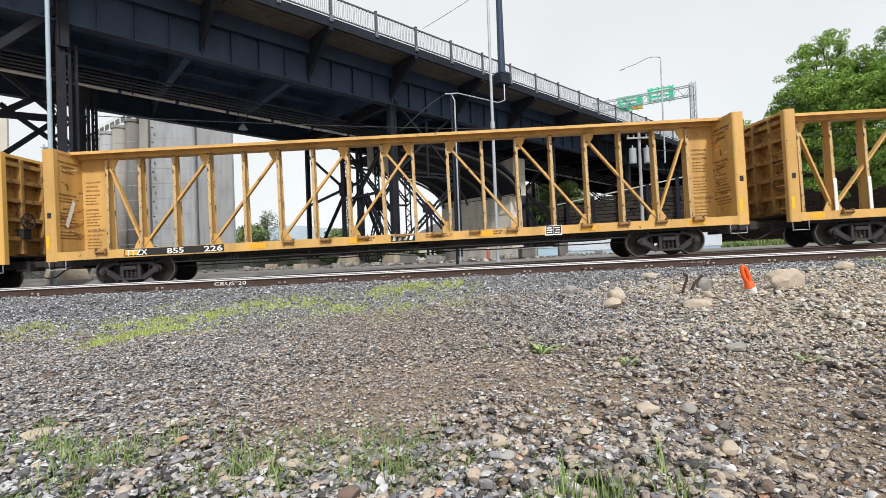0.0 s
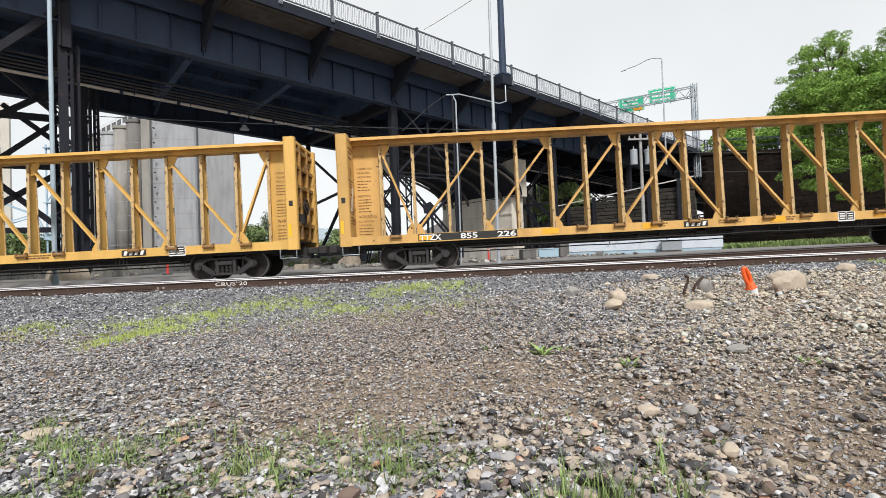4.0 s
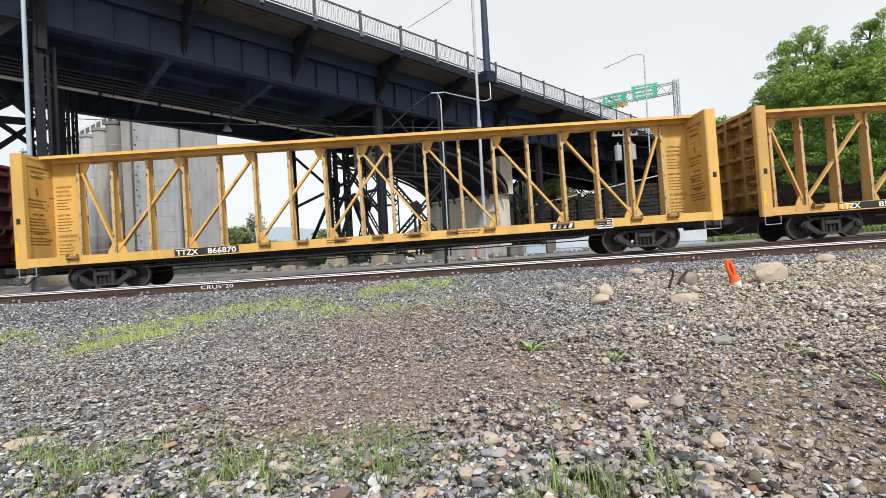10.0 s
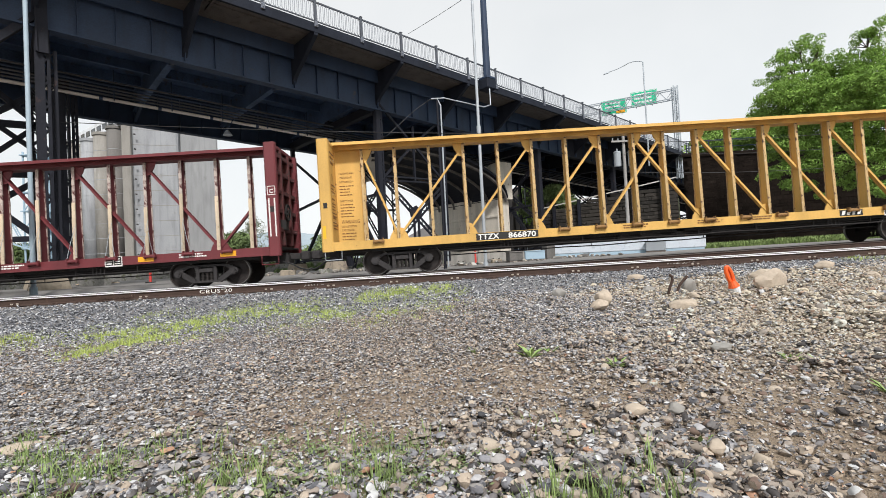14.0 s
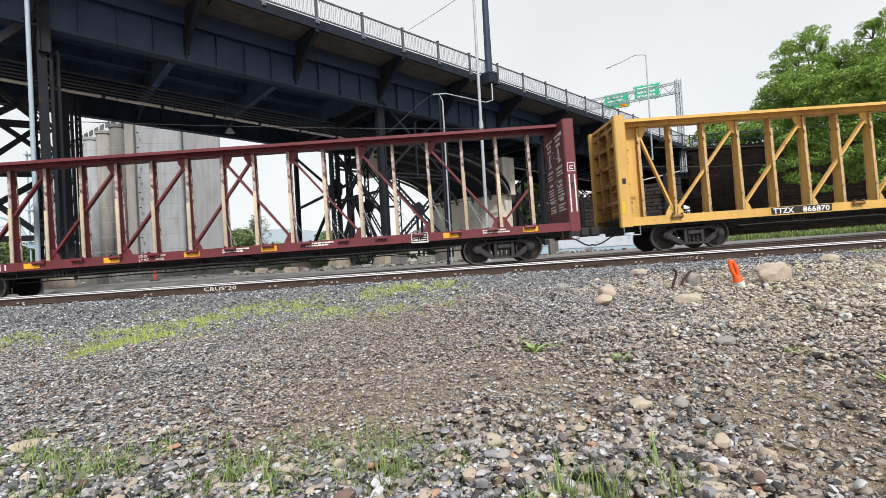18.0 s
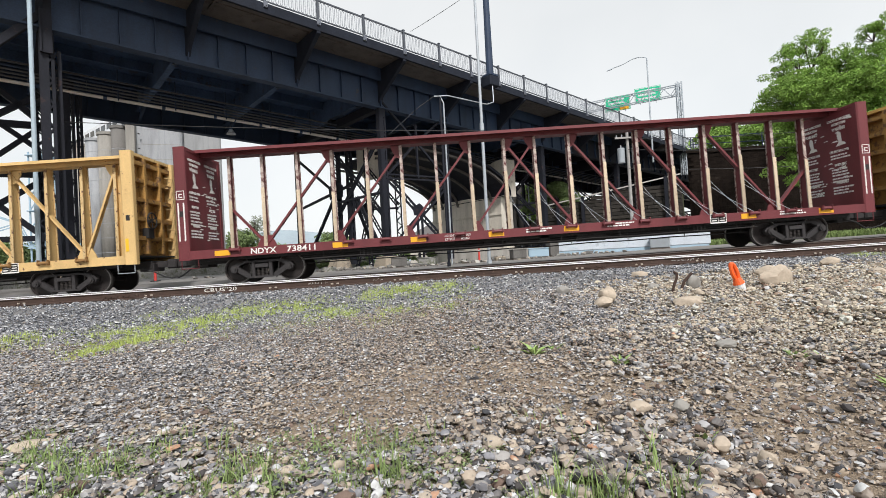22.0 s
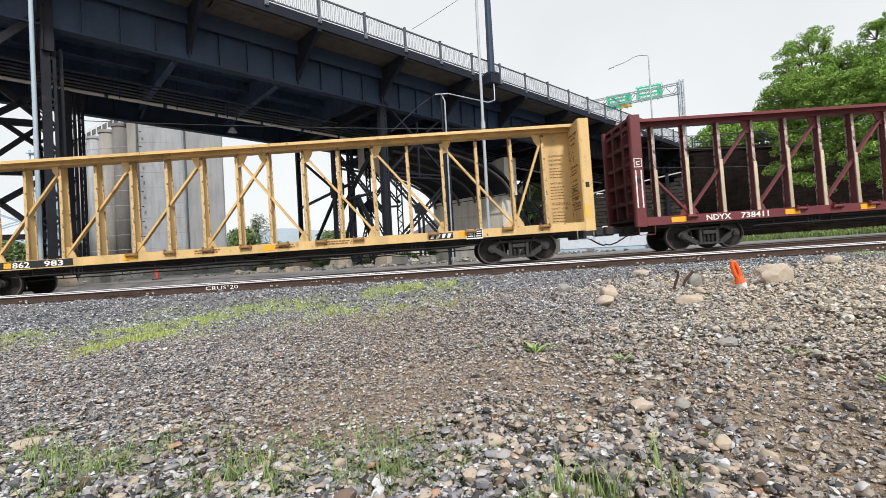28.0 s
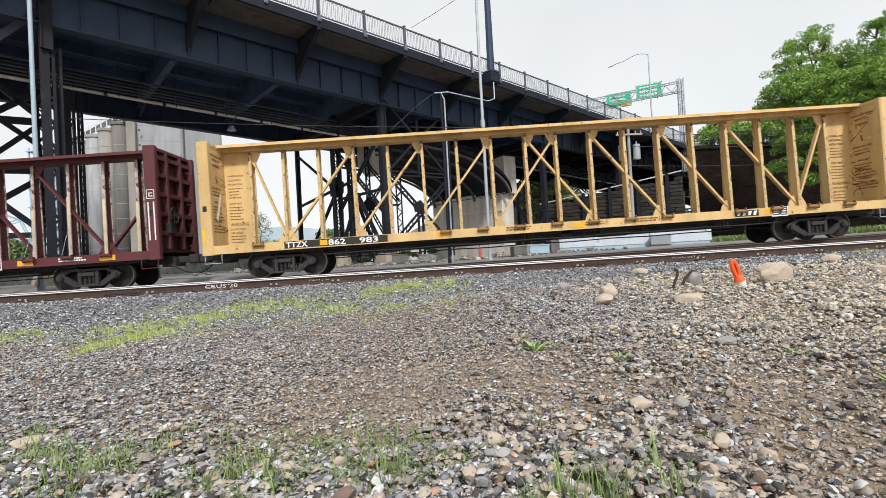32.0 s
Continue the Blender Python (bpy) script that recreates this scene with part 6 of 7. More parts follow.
def hedge(label, a, b, h, leaves, seed, mat=LEAF_FAR, size=0.3, clumps=0):
    a, b = Vector(a), Vector(b)
    rng = random.Random(seed)
    n = max(8, int((b - a).length / 0.55))
    blobs = []
    for k in range(n):
        p = a.lerp(b, (k + rng.uniform(-0.3, 0.3)) / n)
        blobs.append((p.x + rng.uniform(-0.1, 0.1) * h, p.y + rng.uniform(-0.1, 0.1) * h, p.z + h * rng.uniform(0.12, 0.85), h * rng.uniform(0.16, 0.36)))
    if clumps:
        # boughs in many small separate clumps, with dark gaps between them
        blobs = []
        for _ in range(clumps):
            p = a.lerp(b, rng.random())
            blobs.append((p.x + rng.uniform(-0.9, 0.9), p.y + rng.uniform(-0.9, 0.9), p.z + h * (rng.random() ** 0.7), rng.uniform(0.28, 0.75)))
    ob = new("bush", crown_mesh("bush", blobs, leaves, size, seed, mat))
    ob.matrix_basis = OUT.copy()
    return tagged(ob, label, "bushes", kind="stuff")


hedge("dense green scrub beyond the lot", (-34, 95, 0), (-2, 100, 0), 5.2, 9000, 51)
hedge("leafy scrub along the top of the wall", (22.6, 37.6, 7.2), (36, 24.5, 5.0), 2.6, 24000, 53, LEAF, 0.085)
hedge("leafy boughs and ivy hanging over the retaining wall", (22.1, 30.4, 3.7), (26.2, 22.6, 2.2), 6.9, 86000, 55, LEAF, 0.085, clumps=270)
hedge("sunlit green scrub above the timber wall", (9.4, 46.0, 3.6), (13.6, 43.6, 3.9), 3.2, 12000, 61, LEAF_FAR, 0.11)
hedge("scrubby green bushes beyond the lot", (-16, 44, 0.0), (2, 46, 0.0), 1.2, 9000, 59, LEAF_FAR, 0.16)

# far hill
hx = np.linspace(-420, 420, 60)
hv, hf = [], []
for k, x in enumerate(hx):
    top = 14 + 31 * math.exp(-((x + 190) / 110) ** 2) + 4 * noise.noise((x * 0.012, 0, 0))
    hv += [(x, 520 + 0.0005 * x * x, -2), (x, 560 + 0.0005 * x * x, top)]
    if k:
        hf.append((2 * k - 2, 2 * k, 2 * k + 1, 2 * k - 1))
tagged(new("far_hill", sheet_mesh("far_hill", hv, hf, HILL, True)), "far hill with blue haze put into its colour", "hill", kind="structure")

# ---- grain silos ----
silos = thing("grain_elevator", "weathered concrete grain silos with a pale gallery on top", "grain silo")


def silo(px_, py_, r, h, mat):
    ob = part("silo", tube(bmesh.new(), (px_, py_, -0.3), (px_, py_, h), r, r, 40), mat, silos, "tall concrete silo", True)
    part("rim", tube(bmesh.new(), (px_, py_, h), (px_, py_, h + 0.35), r + 0.12, r + 0.12, 40), mat, ob)
    return ob


for x, y, h, mt in ((-38.86, 62.39, 19.0, SILO_DARK), (-40.87, 62.88, 18.42, SILO_PALE), (-42.79, 63.41, 17.85, SILO_MID), (-44.52, 64.05, 17.35, SILO_PALE), (-46.4, 64.7, 17.0, SILO_MID), (-48.3, 65.4, 16.6, SILO_DARK)):
    ob = silo(x, y, 0.97, h, mt)
    for k in range(9):
        part("hoop", tube(bmesh.new(), (x, y, 1.6 + 1.85 * k), (x, y, 1.66 + 1.85 * k), 0.985, 0.985, 32), SILO_MID, ob)
block = part("bin_wall", box(bmesh.new(), -2.63, 0, -0.3, 2.63, 5.0, 20.2, 0.2), SILO_MID, silos, "smooth stained concrete bin wall")
block.matrix_basis = pose(-33.78, 61.82, 0, rz=17.7)
for k in range(10):
    part("pour_line", box(bmesh.new(), -2.63 + 0.2, -0.012, 1.5 + 1.9 * k, 2.63 - 0.2, 0.1, 1.55 + 1.9 * k), SILO_PALE, block)
part("bin_wall", box(bmesh.new(), -2.28, 0, -0.3, 2.28, 5.0, 20.0, 0.2), SILO_GREY, silos, "stained concrete bin wall darkened for its shaded face").matrix_basis = pose(-29.67, 64.79, 0, rz=27.1)
part("pilaster", box(bmesh.new(), -0.48, -0.4, -0.3, 0.48, 0.4, 20.0, 0.06), SILO_PALE, silos).matrix_basis = pose(-36.39, 60.50, 0, rz=17.7)
for k in range(9):
    part("wall_bracket", box(bmesh.new(), -0.09, -0.3, 0, 0.09, -0.05, 0.12), BLACK_STEEL, silos).matrix_basis = pose(-35.49, 60.70, 3.0 + 1.85 * k, rz=17.7)
gal = part("gallery", box(bmesh.new(), -20.49, 0, 19.3, 9.49, 3.0, 21.0, 0.05), GALLERY_WHITE, silos, "pale gallery with dark windows")
gal.matrix_basis = pose(-44.33, 66.39, 0, rz=-37.7)
for k in range(16):
    part("window", box(bmesh.new(), -19.490000000000002 + 1.9 * k, -0.05, 19.75, -18.19 + 1.9 * k, 0.02, 20.45), GLASS_DARK, gal)

conv = thing("conveyor_tower", "pale blue steel conveyor tower beside the silos", "tower", pose(-44.2, 56.5, 0))
for dx, dy in ((-0.8, -0.8), (0.8, -0.8), (-0.8, 0.8), (0.8, 0.8)):
    part("leg", tube(bmesh.new(), (dx, dy, 0), (dx, dy, 15.0), 0.1, seg=8), BLUE_TRIM, conv)
for k in range(7):
    z = 2.1 * k
    part("brace", beam(bmesh.new(), (-0.8, -0.8, z), (0.8, -0.8, z + 2.1), 0.09, 0.09), BLUE_TRIM, conv)
    part("landing", box(bmesh.new(), -1.0, -1.1, z + 1.95, 1.0, 0.9, z + 2.05), BLUE_TRIM, conv)
conv2 = thing("conveyor_bridge", "pale steel lattice conveyor bridge", "conveyor", pose(-52, 50, 8.2, ry=24, rz=32))
for dz_ in (0, 2.0):
    for dy in (-1, 1):
        part("chord", beam(bmesh.new(), (-12, dy, dz_), (14, dy, dz_), 0.18, 0.18), BLUE_TRIM, conv2)
for k in range(13):
    for dy in (-1, 1):
        part("lacing", beam(bmesh.new(), (-12 + 2 * k, dy, 0 if k % 2 else 2.0), (-10 + 2 * k, dy, 2.0 if k % 2 else 0), 0.12, 0.12), BLUE_TRIM, conv2)

flats = thing("apartment_building", "far pale apartment block with rows of windows", "building", pose(-93, 92, 0, rz=40))
part("wall", box(bmesh.new(), -9, -6, 0, 9, 6, 33), CREAM, flats)
for r in range(9):
    for c in range(6):
        part("window", box(bmesh.new(), -8 + 2.8 * c, -6.06, 2.2 + 3.4 * r, -6.3 + 2.8 * c, -5.98, 4.0 + 3.4 * r), GLASS_DARK, flats)

# ---- concrete and low walls behind the lot ----


def low_wall(label, a, b, h, thick=0.3, mat=CONCRETE, name="low_wall"):
    a, b = Vector(a), Vector(b)
    d = b - a
    w = thing(name, label, "wall", Matrix.Translation(a) @ Matrix.Rotation(math.atan2(d.y, d.x), 4, "Z"), kind="structure")
    n = max(1, int(d.length / 2.4))
    for k in range(n):
        x0, x1 = d.length * k / n + 0.01, d.length * (k + 1) / n - 0.01
        part("panel", box(bmesh.new(), x0, -thick / 2, -0.3, x1, thick / 2, h - 0.03 * (k % 2), 0.02), mat, w)
    return w


STAINED = material("mottled_grey_concrete", (0.27, 0.265, 0.25), 0.95, 0, 9, 1.1, 0.45, (0.13, 0.14, 0.09), 0.52, 0.5)
low_wall("mottled concrete wall panels before the silos", (-34, 50, 0), (-8, 60, 0), 1.3, 0.3, STAINED)
low_wall("long mottled concrete wall beside the tracks", (-44, 38, 0), (-17.8, 27.5, 0), 1.2, 0.4, STAINED)
low_wall("low block wall under the viaduct", (1.5, 43, 0), (9.5, 41.5, 0), 1.0, 0.5, CONCRETE)


def timber_wall():
    """A bank held by stacked squared timbers, under the viaduct's far spans."""
    a, b = Vector((10.19, 42.80, 0.1)), Vector((19.44, 37.23, 0.1))
    d = b - a
    tw = thing("timber_crib_wall", "dark stacked timber crib wall under the viaduct", "wall", OUT @ Matrix.Translation(a) @ Matrix.Rotation(math.atan2(d.y, d.x), 4, "Z"), kind="structure")
    rng = random.Random(3)
    part("backfill", box(bmesh.new(), 0, 0.25, -0.3, d.length, 1.5, 4.35), BANK, tw, "dark earth fill")
    z = -0.2
    def crest(x):
        return 4.3 + 1.45 * max(0.0, min(1.0, x / d.length))

    while z < 5.77:
        x = rng.uniform(-0.8, 0)
        while x < d.length:
            n_ = rng.uniform(1.4, 3.2)
            if z + 0.27 > crest(x + 0.4 * n_):
                x += n_ + 0.03
                continue
            part("timber", box(bmesh.new(), x, rng.uniform(-0.1, 0.02), z, min(x + n_, d.length), 0.24, z + 0.27, 0.02), CRIB_WOOD, tw)
            x += n_ + 0.03
        z += 0.3
    for k in range(5):
        xp = d.length * (k + 0.5) / 5
        part("post", box(bmesh.new(), xp - 0.12, -0.35, -0.3, xp + 0.12, -0.12, crest(xp) + 0.2), LATTICE_STEEL, tw)
    part("hand_rail", beam(bmesh.new(), (-0.6, -0.2, crest(0) + 0.1), (d.length, -0.2, crest(d.length) + 0.12), 0.09, 0.09), PIPE_GREY, tw, "pale pipe rail along the crest")


timber_wall()

# concrete arch pier with dark steel ribs under the far spans
pier = thing("arch_pier", "pale stained concrete pier wall under the viaduct", "bridge support", BRIDGE @ pose(14.0, 8.6, 0), kind="structure")
part("pier_wall", box(bmesh.new(), -0.7, -3.3, -0.3, 0.7, 5.4, 5.2, 0.06), CONCRETE_PALE, pier)
part("haunch", prism(bmesh.new(), [(-3.7, 5.2), (-0.4, 5.2), (-0.6, 6.4), (-1.4, 7.5), (-2.6, 8.1), (-3.7, 8.2)], -0.72, 0.72, "x"), CONCRETE_PALE, pier, "pale concrete haunch carrying the arch")
part("string_course", box(bmesh.new(), -0.78, -3.3, 3.75, -0.69, 5.4, 3.95, 0.02), CONCRETE_PALE, pier)
part("cap", box(bmesh.new(), -0.8, -0.4, 5.2, 0.8, 5.6, 5.45, 0.04), CONCRETE_PALE, pier)
for y in (-4.2, -2.2, -0.2, 1.8, 3.8, 5.0):
    bm = bmesh.new()
    pts = [(-9.5 * (1 - math.cos(q)) - 0.7, 4.9 + 3.0 * math.sin(q)) for q in np.linspace(0, 1.45, 13)] + [(-10.6, 7.95)]
    for (xa, za), (xb, zb) in zip(pts, pts[1:]):
        beam(bm, (xa, y, za), (xb, y, zb), 0.14, 0.2, (0, 1, 0))
    part("arch_rib", bm, SOFFIT, pier, "curved dark steel rib")
bm = bmesh.new()
pts = [(-9.5 * (1 - math.cos(q)) - 0.7, 5.15 + 3.0 * math.sin(q)) for q in np.linspace(0, 1.45, 13)] + [(-10.6, 8.2)]
for (xa, za), (xb, zb) in zip(pts, pts[1:]):
    prism(bm, [(xa, za), (xb, zb), (xb, zb + 0.2), (xa, za + 0.2)], -4.4, 5.2)
part("arch_soffit", bm, LATTICE_STEEL, pier, "dark curved soffit plate")

# a second laced tower beyond the bent, carrying a stained concrete head
far_tower = thing("lattice_tower", "slim rusty laced steel tower under the viaduct", "bridge support", pose(-4.0, 42.0, 0), kind="structure")
for x, w in ((-1.35, 0.3), (1.25, 0.42)):
    part("column", lattice_column(10.6, w, 0.3), LATTICE_STEEL, far_tower).matrix_basis = pose(x, 0, -0.2)
for a, b in (((-1.3, 8.6), (1.2, 5.2)), ((1.2, 8.6), (-1.3, 5.2)), ((-1.3, 4.9), (0.9, 0.4)), ((-1.3, 4.9), (-2.5, 0.2))):
    part("laced_brace", laced_bar((a[0], 0, a[1]), (b[0], 0, b[1]), 0.2), LATTICE_STEEL, far_tower)
part("strut", beam(bmesh.new(), (-1.3, 0, 5.0), (1.2, 0, 5.0), 0.16, 0.16), LATTICE_STEEL, far_tower)
part("gusset", prism(bmesh.new(), [(-1.75, 4.6), (-0.9, 4.6), (-0.75, 5.3), (-1.3, 5.8), (-1.85, 5.3)], -0.2, -0.16), LATTICE_STEEL, far_tower)
part("bearing_head", prism(bmesh.new(), [(-2.2, 10.4), (-2.2, 8.4), (-1.6, 7.7), (-0.4, 7.9), (0.1, 8.8), (0.1, 10.4)], 0.4, 1.4), CONCRETE_PALE, far_tower, "stained pale concrete bearing head")

# Added wall: its dark face stands in for the shade under the deck.
shade_backdrop = thing("shade_backdrop", "dark wall added under the deck in place of shade", "wall", BRIDGE @ pose(33.0, 13.6, 0), kind="structure")
part("wall_face", box(bmesh.new(), 0, 0, -0.3, 1.0, 8.6, 9.4, 0.05), SOFFIT, shade_backdrop)
for k in range(5):
    part("buttress", box(bmesh.new(), -0.45, 0.5 + 1.9 * k, -0.3, 0.05, 0.95 + 1.9 * k, 8.6 - 0.2 * (k % 2), 0.04), SOFFIT, shade_backdrop)
rail_fence = thing("pipe_barrier", "pale pipe barrier posts before the dark backdrop", "fence", BRIDGE @ pose(31.0, 13.0, 0.1))
for k in range(9):
    part("post", tube(bmesh.new(), (0, 0.7 * k, -0.1), (0, 0.7 * k, 2.4 - 0.15 * (k % 3)), 0.045, seg=8), GALV if k % 2 else BRIDGE_STEEL, rail_fence)
part("rail", beam(bmesh.new(), (0, 0, 1.25), (0, 5.6, 1.25), 0.06, 0.06), BRIDGE_STEEL, rail_fence)

# ---- things on the lot ----
TRAILER_PAINT = material("chalky_pale_blue_paint", (0.55, 0.60, 0.66), 0.7, 0, 20, 0.9, 0.15, (0.38, 0.42, 0.46), 0.58, 0.1)
trailer = thing("trailer", "low white trailer parked by the wall", "trailer", Matrix.Translation((9.2, 36.0, 0.17)) @ Matrix.Rotation(math.atan2(-2.5, 10.3), 4, "Z"))
part("body", box(bmesh.new(), 0, -1.1, 0.3, 10.1, 1.1, 1.3, 0.05), TRAILER_PAINT, trailer)
bm = bmesh.new()
rng_ = random.Random(8)
for k in range(26):
    xa, za = rng_.uniform(0.4, 8.0), rng_.uniform(0.4, 1.1)
    beam(bm, (xa, -1.105, za), (xa + rng_.uniform(-0.25, 0.35), -1.105, za + rng_.uniform(-0.25, 0.25)), 0.03, 0.01)
stuff_part("scrawl", bm, BLUE_TRIM, trailer, "blue-grey scrawled paint marks")
part("cover", prism(bmesh.new(), [(2.6, 1.45), (5.0, 1.45), (4.7, 1.8), (3.2, 1.85)], -0.9, 0.9), WHITE, trailer, "white cover sheet")
part("skirt", box(bmesh.new(), 0.1, -1.05, 0.05, 10.0, 1.0, 0.3), BLUE_TRIM, trailer)
for x in (1.0, 8.9):
    for y in (-0.9, 0.9):
        part("wheel", tube(bmesh.new(), (x, y - 0.12, 0.3), (x, y + 0.12, 0.3), 0.3, seg=16), RUBBER, trailer)


def marker(x, y, z, lean=0.0):
    m = thing("delineator_post", "faded red plastic delineator post", "marker post", pose(x, y, z, ry=lean), group="lot markers")
    part("tube", tube(bmesh.new(), (0, 0, 0.05), (0, 0, 1.05), 0.075, 0.06, 10), RED_PLASTIC, m)
    part("foot", box(bmesh.new(), -0.2, -0.2, -0.02, 0.2, 0.2, 0.06, 0.02), RUBBER, m)
    part("band", tube(bmesh.new(), (0, 0, 0.75), (0, 0, 0.85), 0.072, seg=10), WHITE, m)
    return m


marker(-15.9, 28.2, 0.02)
marker(3.1, 33.0, 0.06)
deb = thing("broken_barricade", "collapsed wooden barricade with an orange leg", "barricade", pose(-18.9, 28.4, 0.02, rz=8))
for k, (a, b) in enumerate((((-0.9, 0, 0.06), (0.9, 0.1, 0.16)), ((-0.6, 0.3, 0.05), (1.1, -0.2, 0.12)), ((-1.1, -0.2, 0.1), (0.2, 0.4, 0.42)))):
    part("plank", beam(bmesh.new(), a, b, 0.16, 0.04), BARE_WOOD if k else CONCRETE_PALE, deb)
part("leg", beam(bmesh.new(), (0.1, 0, 0.1), (0.55, 0, 0.85), 0.12, 0.08), ORANGE, deb, "orange leg")
pipe_ = thing("concrete_pipe", "dark concrete pipe section standing on the lot", "pipe", pose(-21.3, 28.9, 0.0))
part("barrel", tube(bmesh.new(), (0, 0, 0), (0, 0, 1.15), 0.55, 0.5, 20), SILO_DARK, pipe_, smooth=False)


def kerb_block(x, y, w, h, turn, mat=CONCRETE):
    b = thing("concrete_block", "weathered concrete block on the lot", "concrete block", pose(x, y, ground_z(x, y), rz=turn), group="blocks on the lot")
    part("block", box(bmesh.new(), -w / 2, -0.3, -0.05, w / 2, 0.3, h, 0.04), mat, b)
    for q in (-0.3, 0.3):
        part("lifting_eye", tube(bmesh.new(), (q * w, 0, h), (q * w, 0, h + 0.06), 0.05, seg=8), BLACK_STEEL, b)
    return b


for k, (x, y, w, h, tn) in enumerate(((-8.8, 30.5, 1.6, 0.7, 10), (-6.6, 31.0, 1.2, 0.6, -15), (-4.5, 33, 1.0, 0.5, 30), (4.5, 33, 1.2, 0.6, 5), (6.2, 34.5, 1.1, 0.7, 20), (2.0, 31.5, 0.9, 0.5, -10), (-11.5, 33, 1.5, 0.8, 12))):
    kerb_block(x, y, w * 0.55, h * 0.45, tn, STAINED if k % 3 else FOOTING)


def clutter_box(x, y, w_, d_, h_, turn, mat, label, name="utility_box"):
    b = thing(name, label, "utility box", pose(x, y, ground_z(x, y), rz=turn), group="boxes on the lot")
    part("cabinet", box(bmesh.new(), -w_ / 2, -d_ / 2, 0.08, w_ / 2, d_ / 2, h_, 0.03), mat, b)
    part("lid", box(bmesh.new(), -w_ / 2 - 0.03, -d_ / 2 - 0.03, h_, w_ / 2 + 0.03, d_ / 2 + 0.03, h_ + 0.06, 0.015), mat, b)
    part("skid", box(bmesh.new(), -w_ / 2, -d_ / 2 + 0.05, -0.02, w_ / 2, d_ / 2 - 0.05, 0.08), TIE_WOOD, b)
    return b


for x, y, w_, d_, h_, turn, mat, label in ((5.4, 31.0, 0.9, 0.7, 0.6, 12, SILO_DARK, "dark grey metal box on the lot"), (7.0, 32.4, 1.3, 0.8, 0.6, -8, BLUE_TRIM, "pale blue metal box on the lot"),
                                          (8.2, 33.4, 0.7, 0.6, 1.0, 20, SILO_DARK, "dark grey metal box on the lot"), (-2.2, 31.2, 1.0, 0.7, 0.6, 5, SILO_DARK, "dark grey metal box on the lot"),
                                          (-0.4, 32.6, 1.2, 0.7, 0.5, -14, STAINED, "mottled grey concrete box on the lot"), (15.5, 33.0, 1.2, 0.8, 0.7, -30, TIN_GREY, "grey metal utility box on the lot")):
    clutter_box(x, y, w_, d_, h_, turn, mat, label)
def rubble():
    """Broken concrete lumps and spoil strewn along the far side of the lot."""
    rng = random.Random(23)
    kinds = [rounded_stone(1, 60 + k, 0.3, 7) for k in range(5)]
    spots = []
    for _ in range(420):
        x, y = rng.uniform(-14, 12), rng.gauss(33.5, 2.2)
        size = rng.uniform(0.12, 0.5) * (1.3 if rng.random() < 0.12 else 0.8)
        spots.append((x, y, ground_z(x, y) + size * 0.16, size * rng.uniform(0.9, 1.6), size, size * rng.uniform(0.4, 0.8), rng.uniform(0, 6.28), rng.gauss(0, 0.3)))
    return scatter("rubble", "", spots, kinds, RUBBLE)


house = thing("shed", "small pale shed with a grey gable roof", "shed", pose(1.5, 78, 0, rz=-12))
part("wall", box(bmesh.new(), -4.5, -3, 0, 4.5, 3, 4.2), CREAM, house)
part("roof", prism(bmesh.new(), [(-4.9, 4.1), (4.9, 4.1), (0, 6.4)], -3.4, 3.4), ROOF, house, "grey gable roof")
for x in (-2.4, 1.4):
    part("window", box(bmesh.new(), x, -3.05, 1.4, x + 1.2, -2.98, 2.8), GLASS_DARK, house)

# ---- stones, grass and small things on the near ground ----


def rounded_stone(subdiv, seed, angular=0.0, cuts=9):
    """A river stone: a lumpy ball worn flat on several sides."""
    rng = random.Random(seed * 3 + 1)
    bm = bmesh.new()
    bmesh.ops.create_icosphere(bm, subdivisions=subdiv, radius=0.5)
    off = seed * 7.3
    planes = []
    for _ in range(cuts):
        d = Vector((rng.gauss(0, 1), rng.gauss(0, 1), rng.gauss(0, 1))).normalized()
        planes.append((d, rng.uniform(0.33, 0.45)))
    for v in bm.verts:
        k = 1 + 0.35 * noise.noise(v.co * 2.1 + Vector((off, 0, 0))) + angular * noise.noise(v.co * 5 + Vector((0, off, 0)))
        v.co = v.co * k
        for d, h in planes:
            over = v.co.dot(d) - h
            if over > 0:
                v.co -= d * over
    me = bpy.data.meshes.new("stone")
    bm.to_mesh(me)
    bm.free()
    return me


def scatter(name, label, spots, kinds, mat, flat=True):
    """One joined mesh of many stones; spots hold place, size, flatness and three turns."""
    base = []
    for me in kinds:
        co = np.empty(len(me.vertices) * 3)
        me.vertices.foreach_get("co", co)
        base.append((co.reshape(-1, 3), np.array([p.vertices[:] for p in me.polygons])))
    vs, fs, o = [], [], 0
    for k, (x, y, z, sx, sy, sz, tz, tx) in enumerate(spots):
        co, fa = base[k % len(base)]
        c, s = math.cos(tz), math.sin(tz)
        p = co * (sx, sy, sz)
        cx, sxn = math.cos(tx), math.sin(tx)
        p = np.stack([p[:, 0], p[:, 1] * cx - p[:, 2] * sxn, p[:, 1] * sxn + p[:, 2] * cx], 1)
        p = np.stack([p[:, 0] * c - p[:, 1] * s + x, p[:, 0] * s + p[:, 1] * c + y, p[:, 2] + z], 1)
        vs.append(p)
        fs.append(fa + o)
        o += len(co)
    v, f = np.concatenate(vs), np.concatenate(fs)
    me = bpy.data.meshes.new(name)
    me.vertices.add(len(v))
    me.vertices.foreach_set("co", v.ravel())
    me.loops.add(len(f) * 3)
    me.loops.foreach_set("vertex_index", f.ravel())
    me.polygons.add(len(f))
    me.polygons.foreach_set("loop_start", np.arange(len(f)) * 3)
    me.polygons.foreach_set("loop_total", np.full(len(f), 3))
    me.update(calc_edges=True)
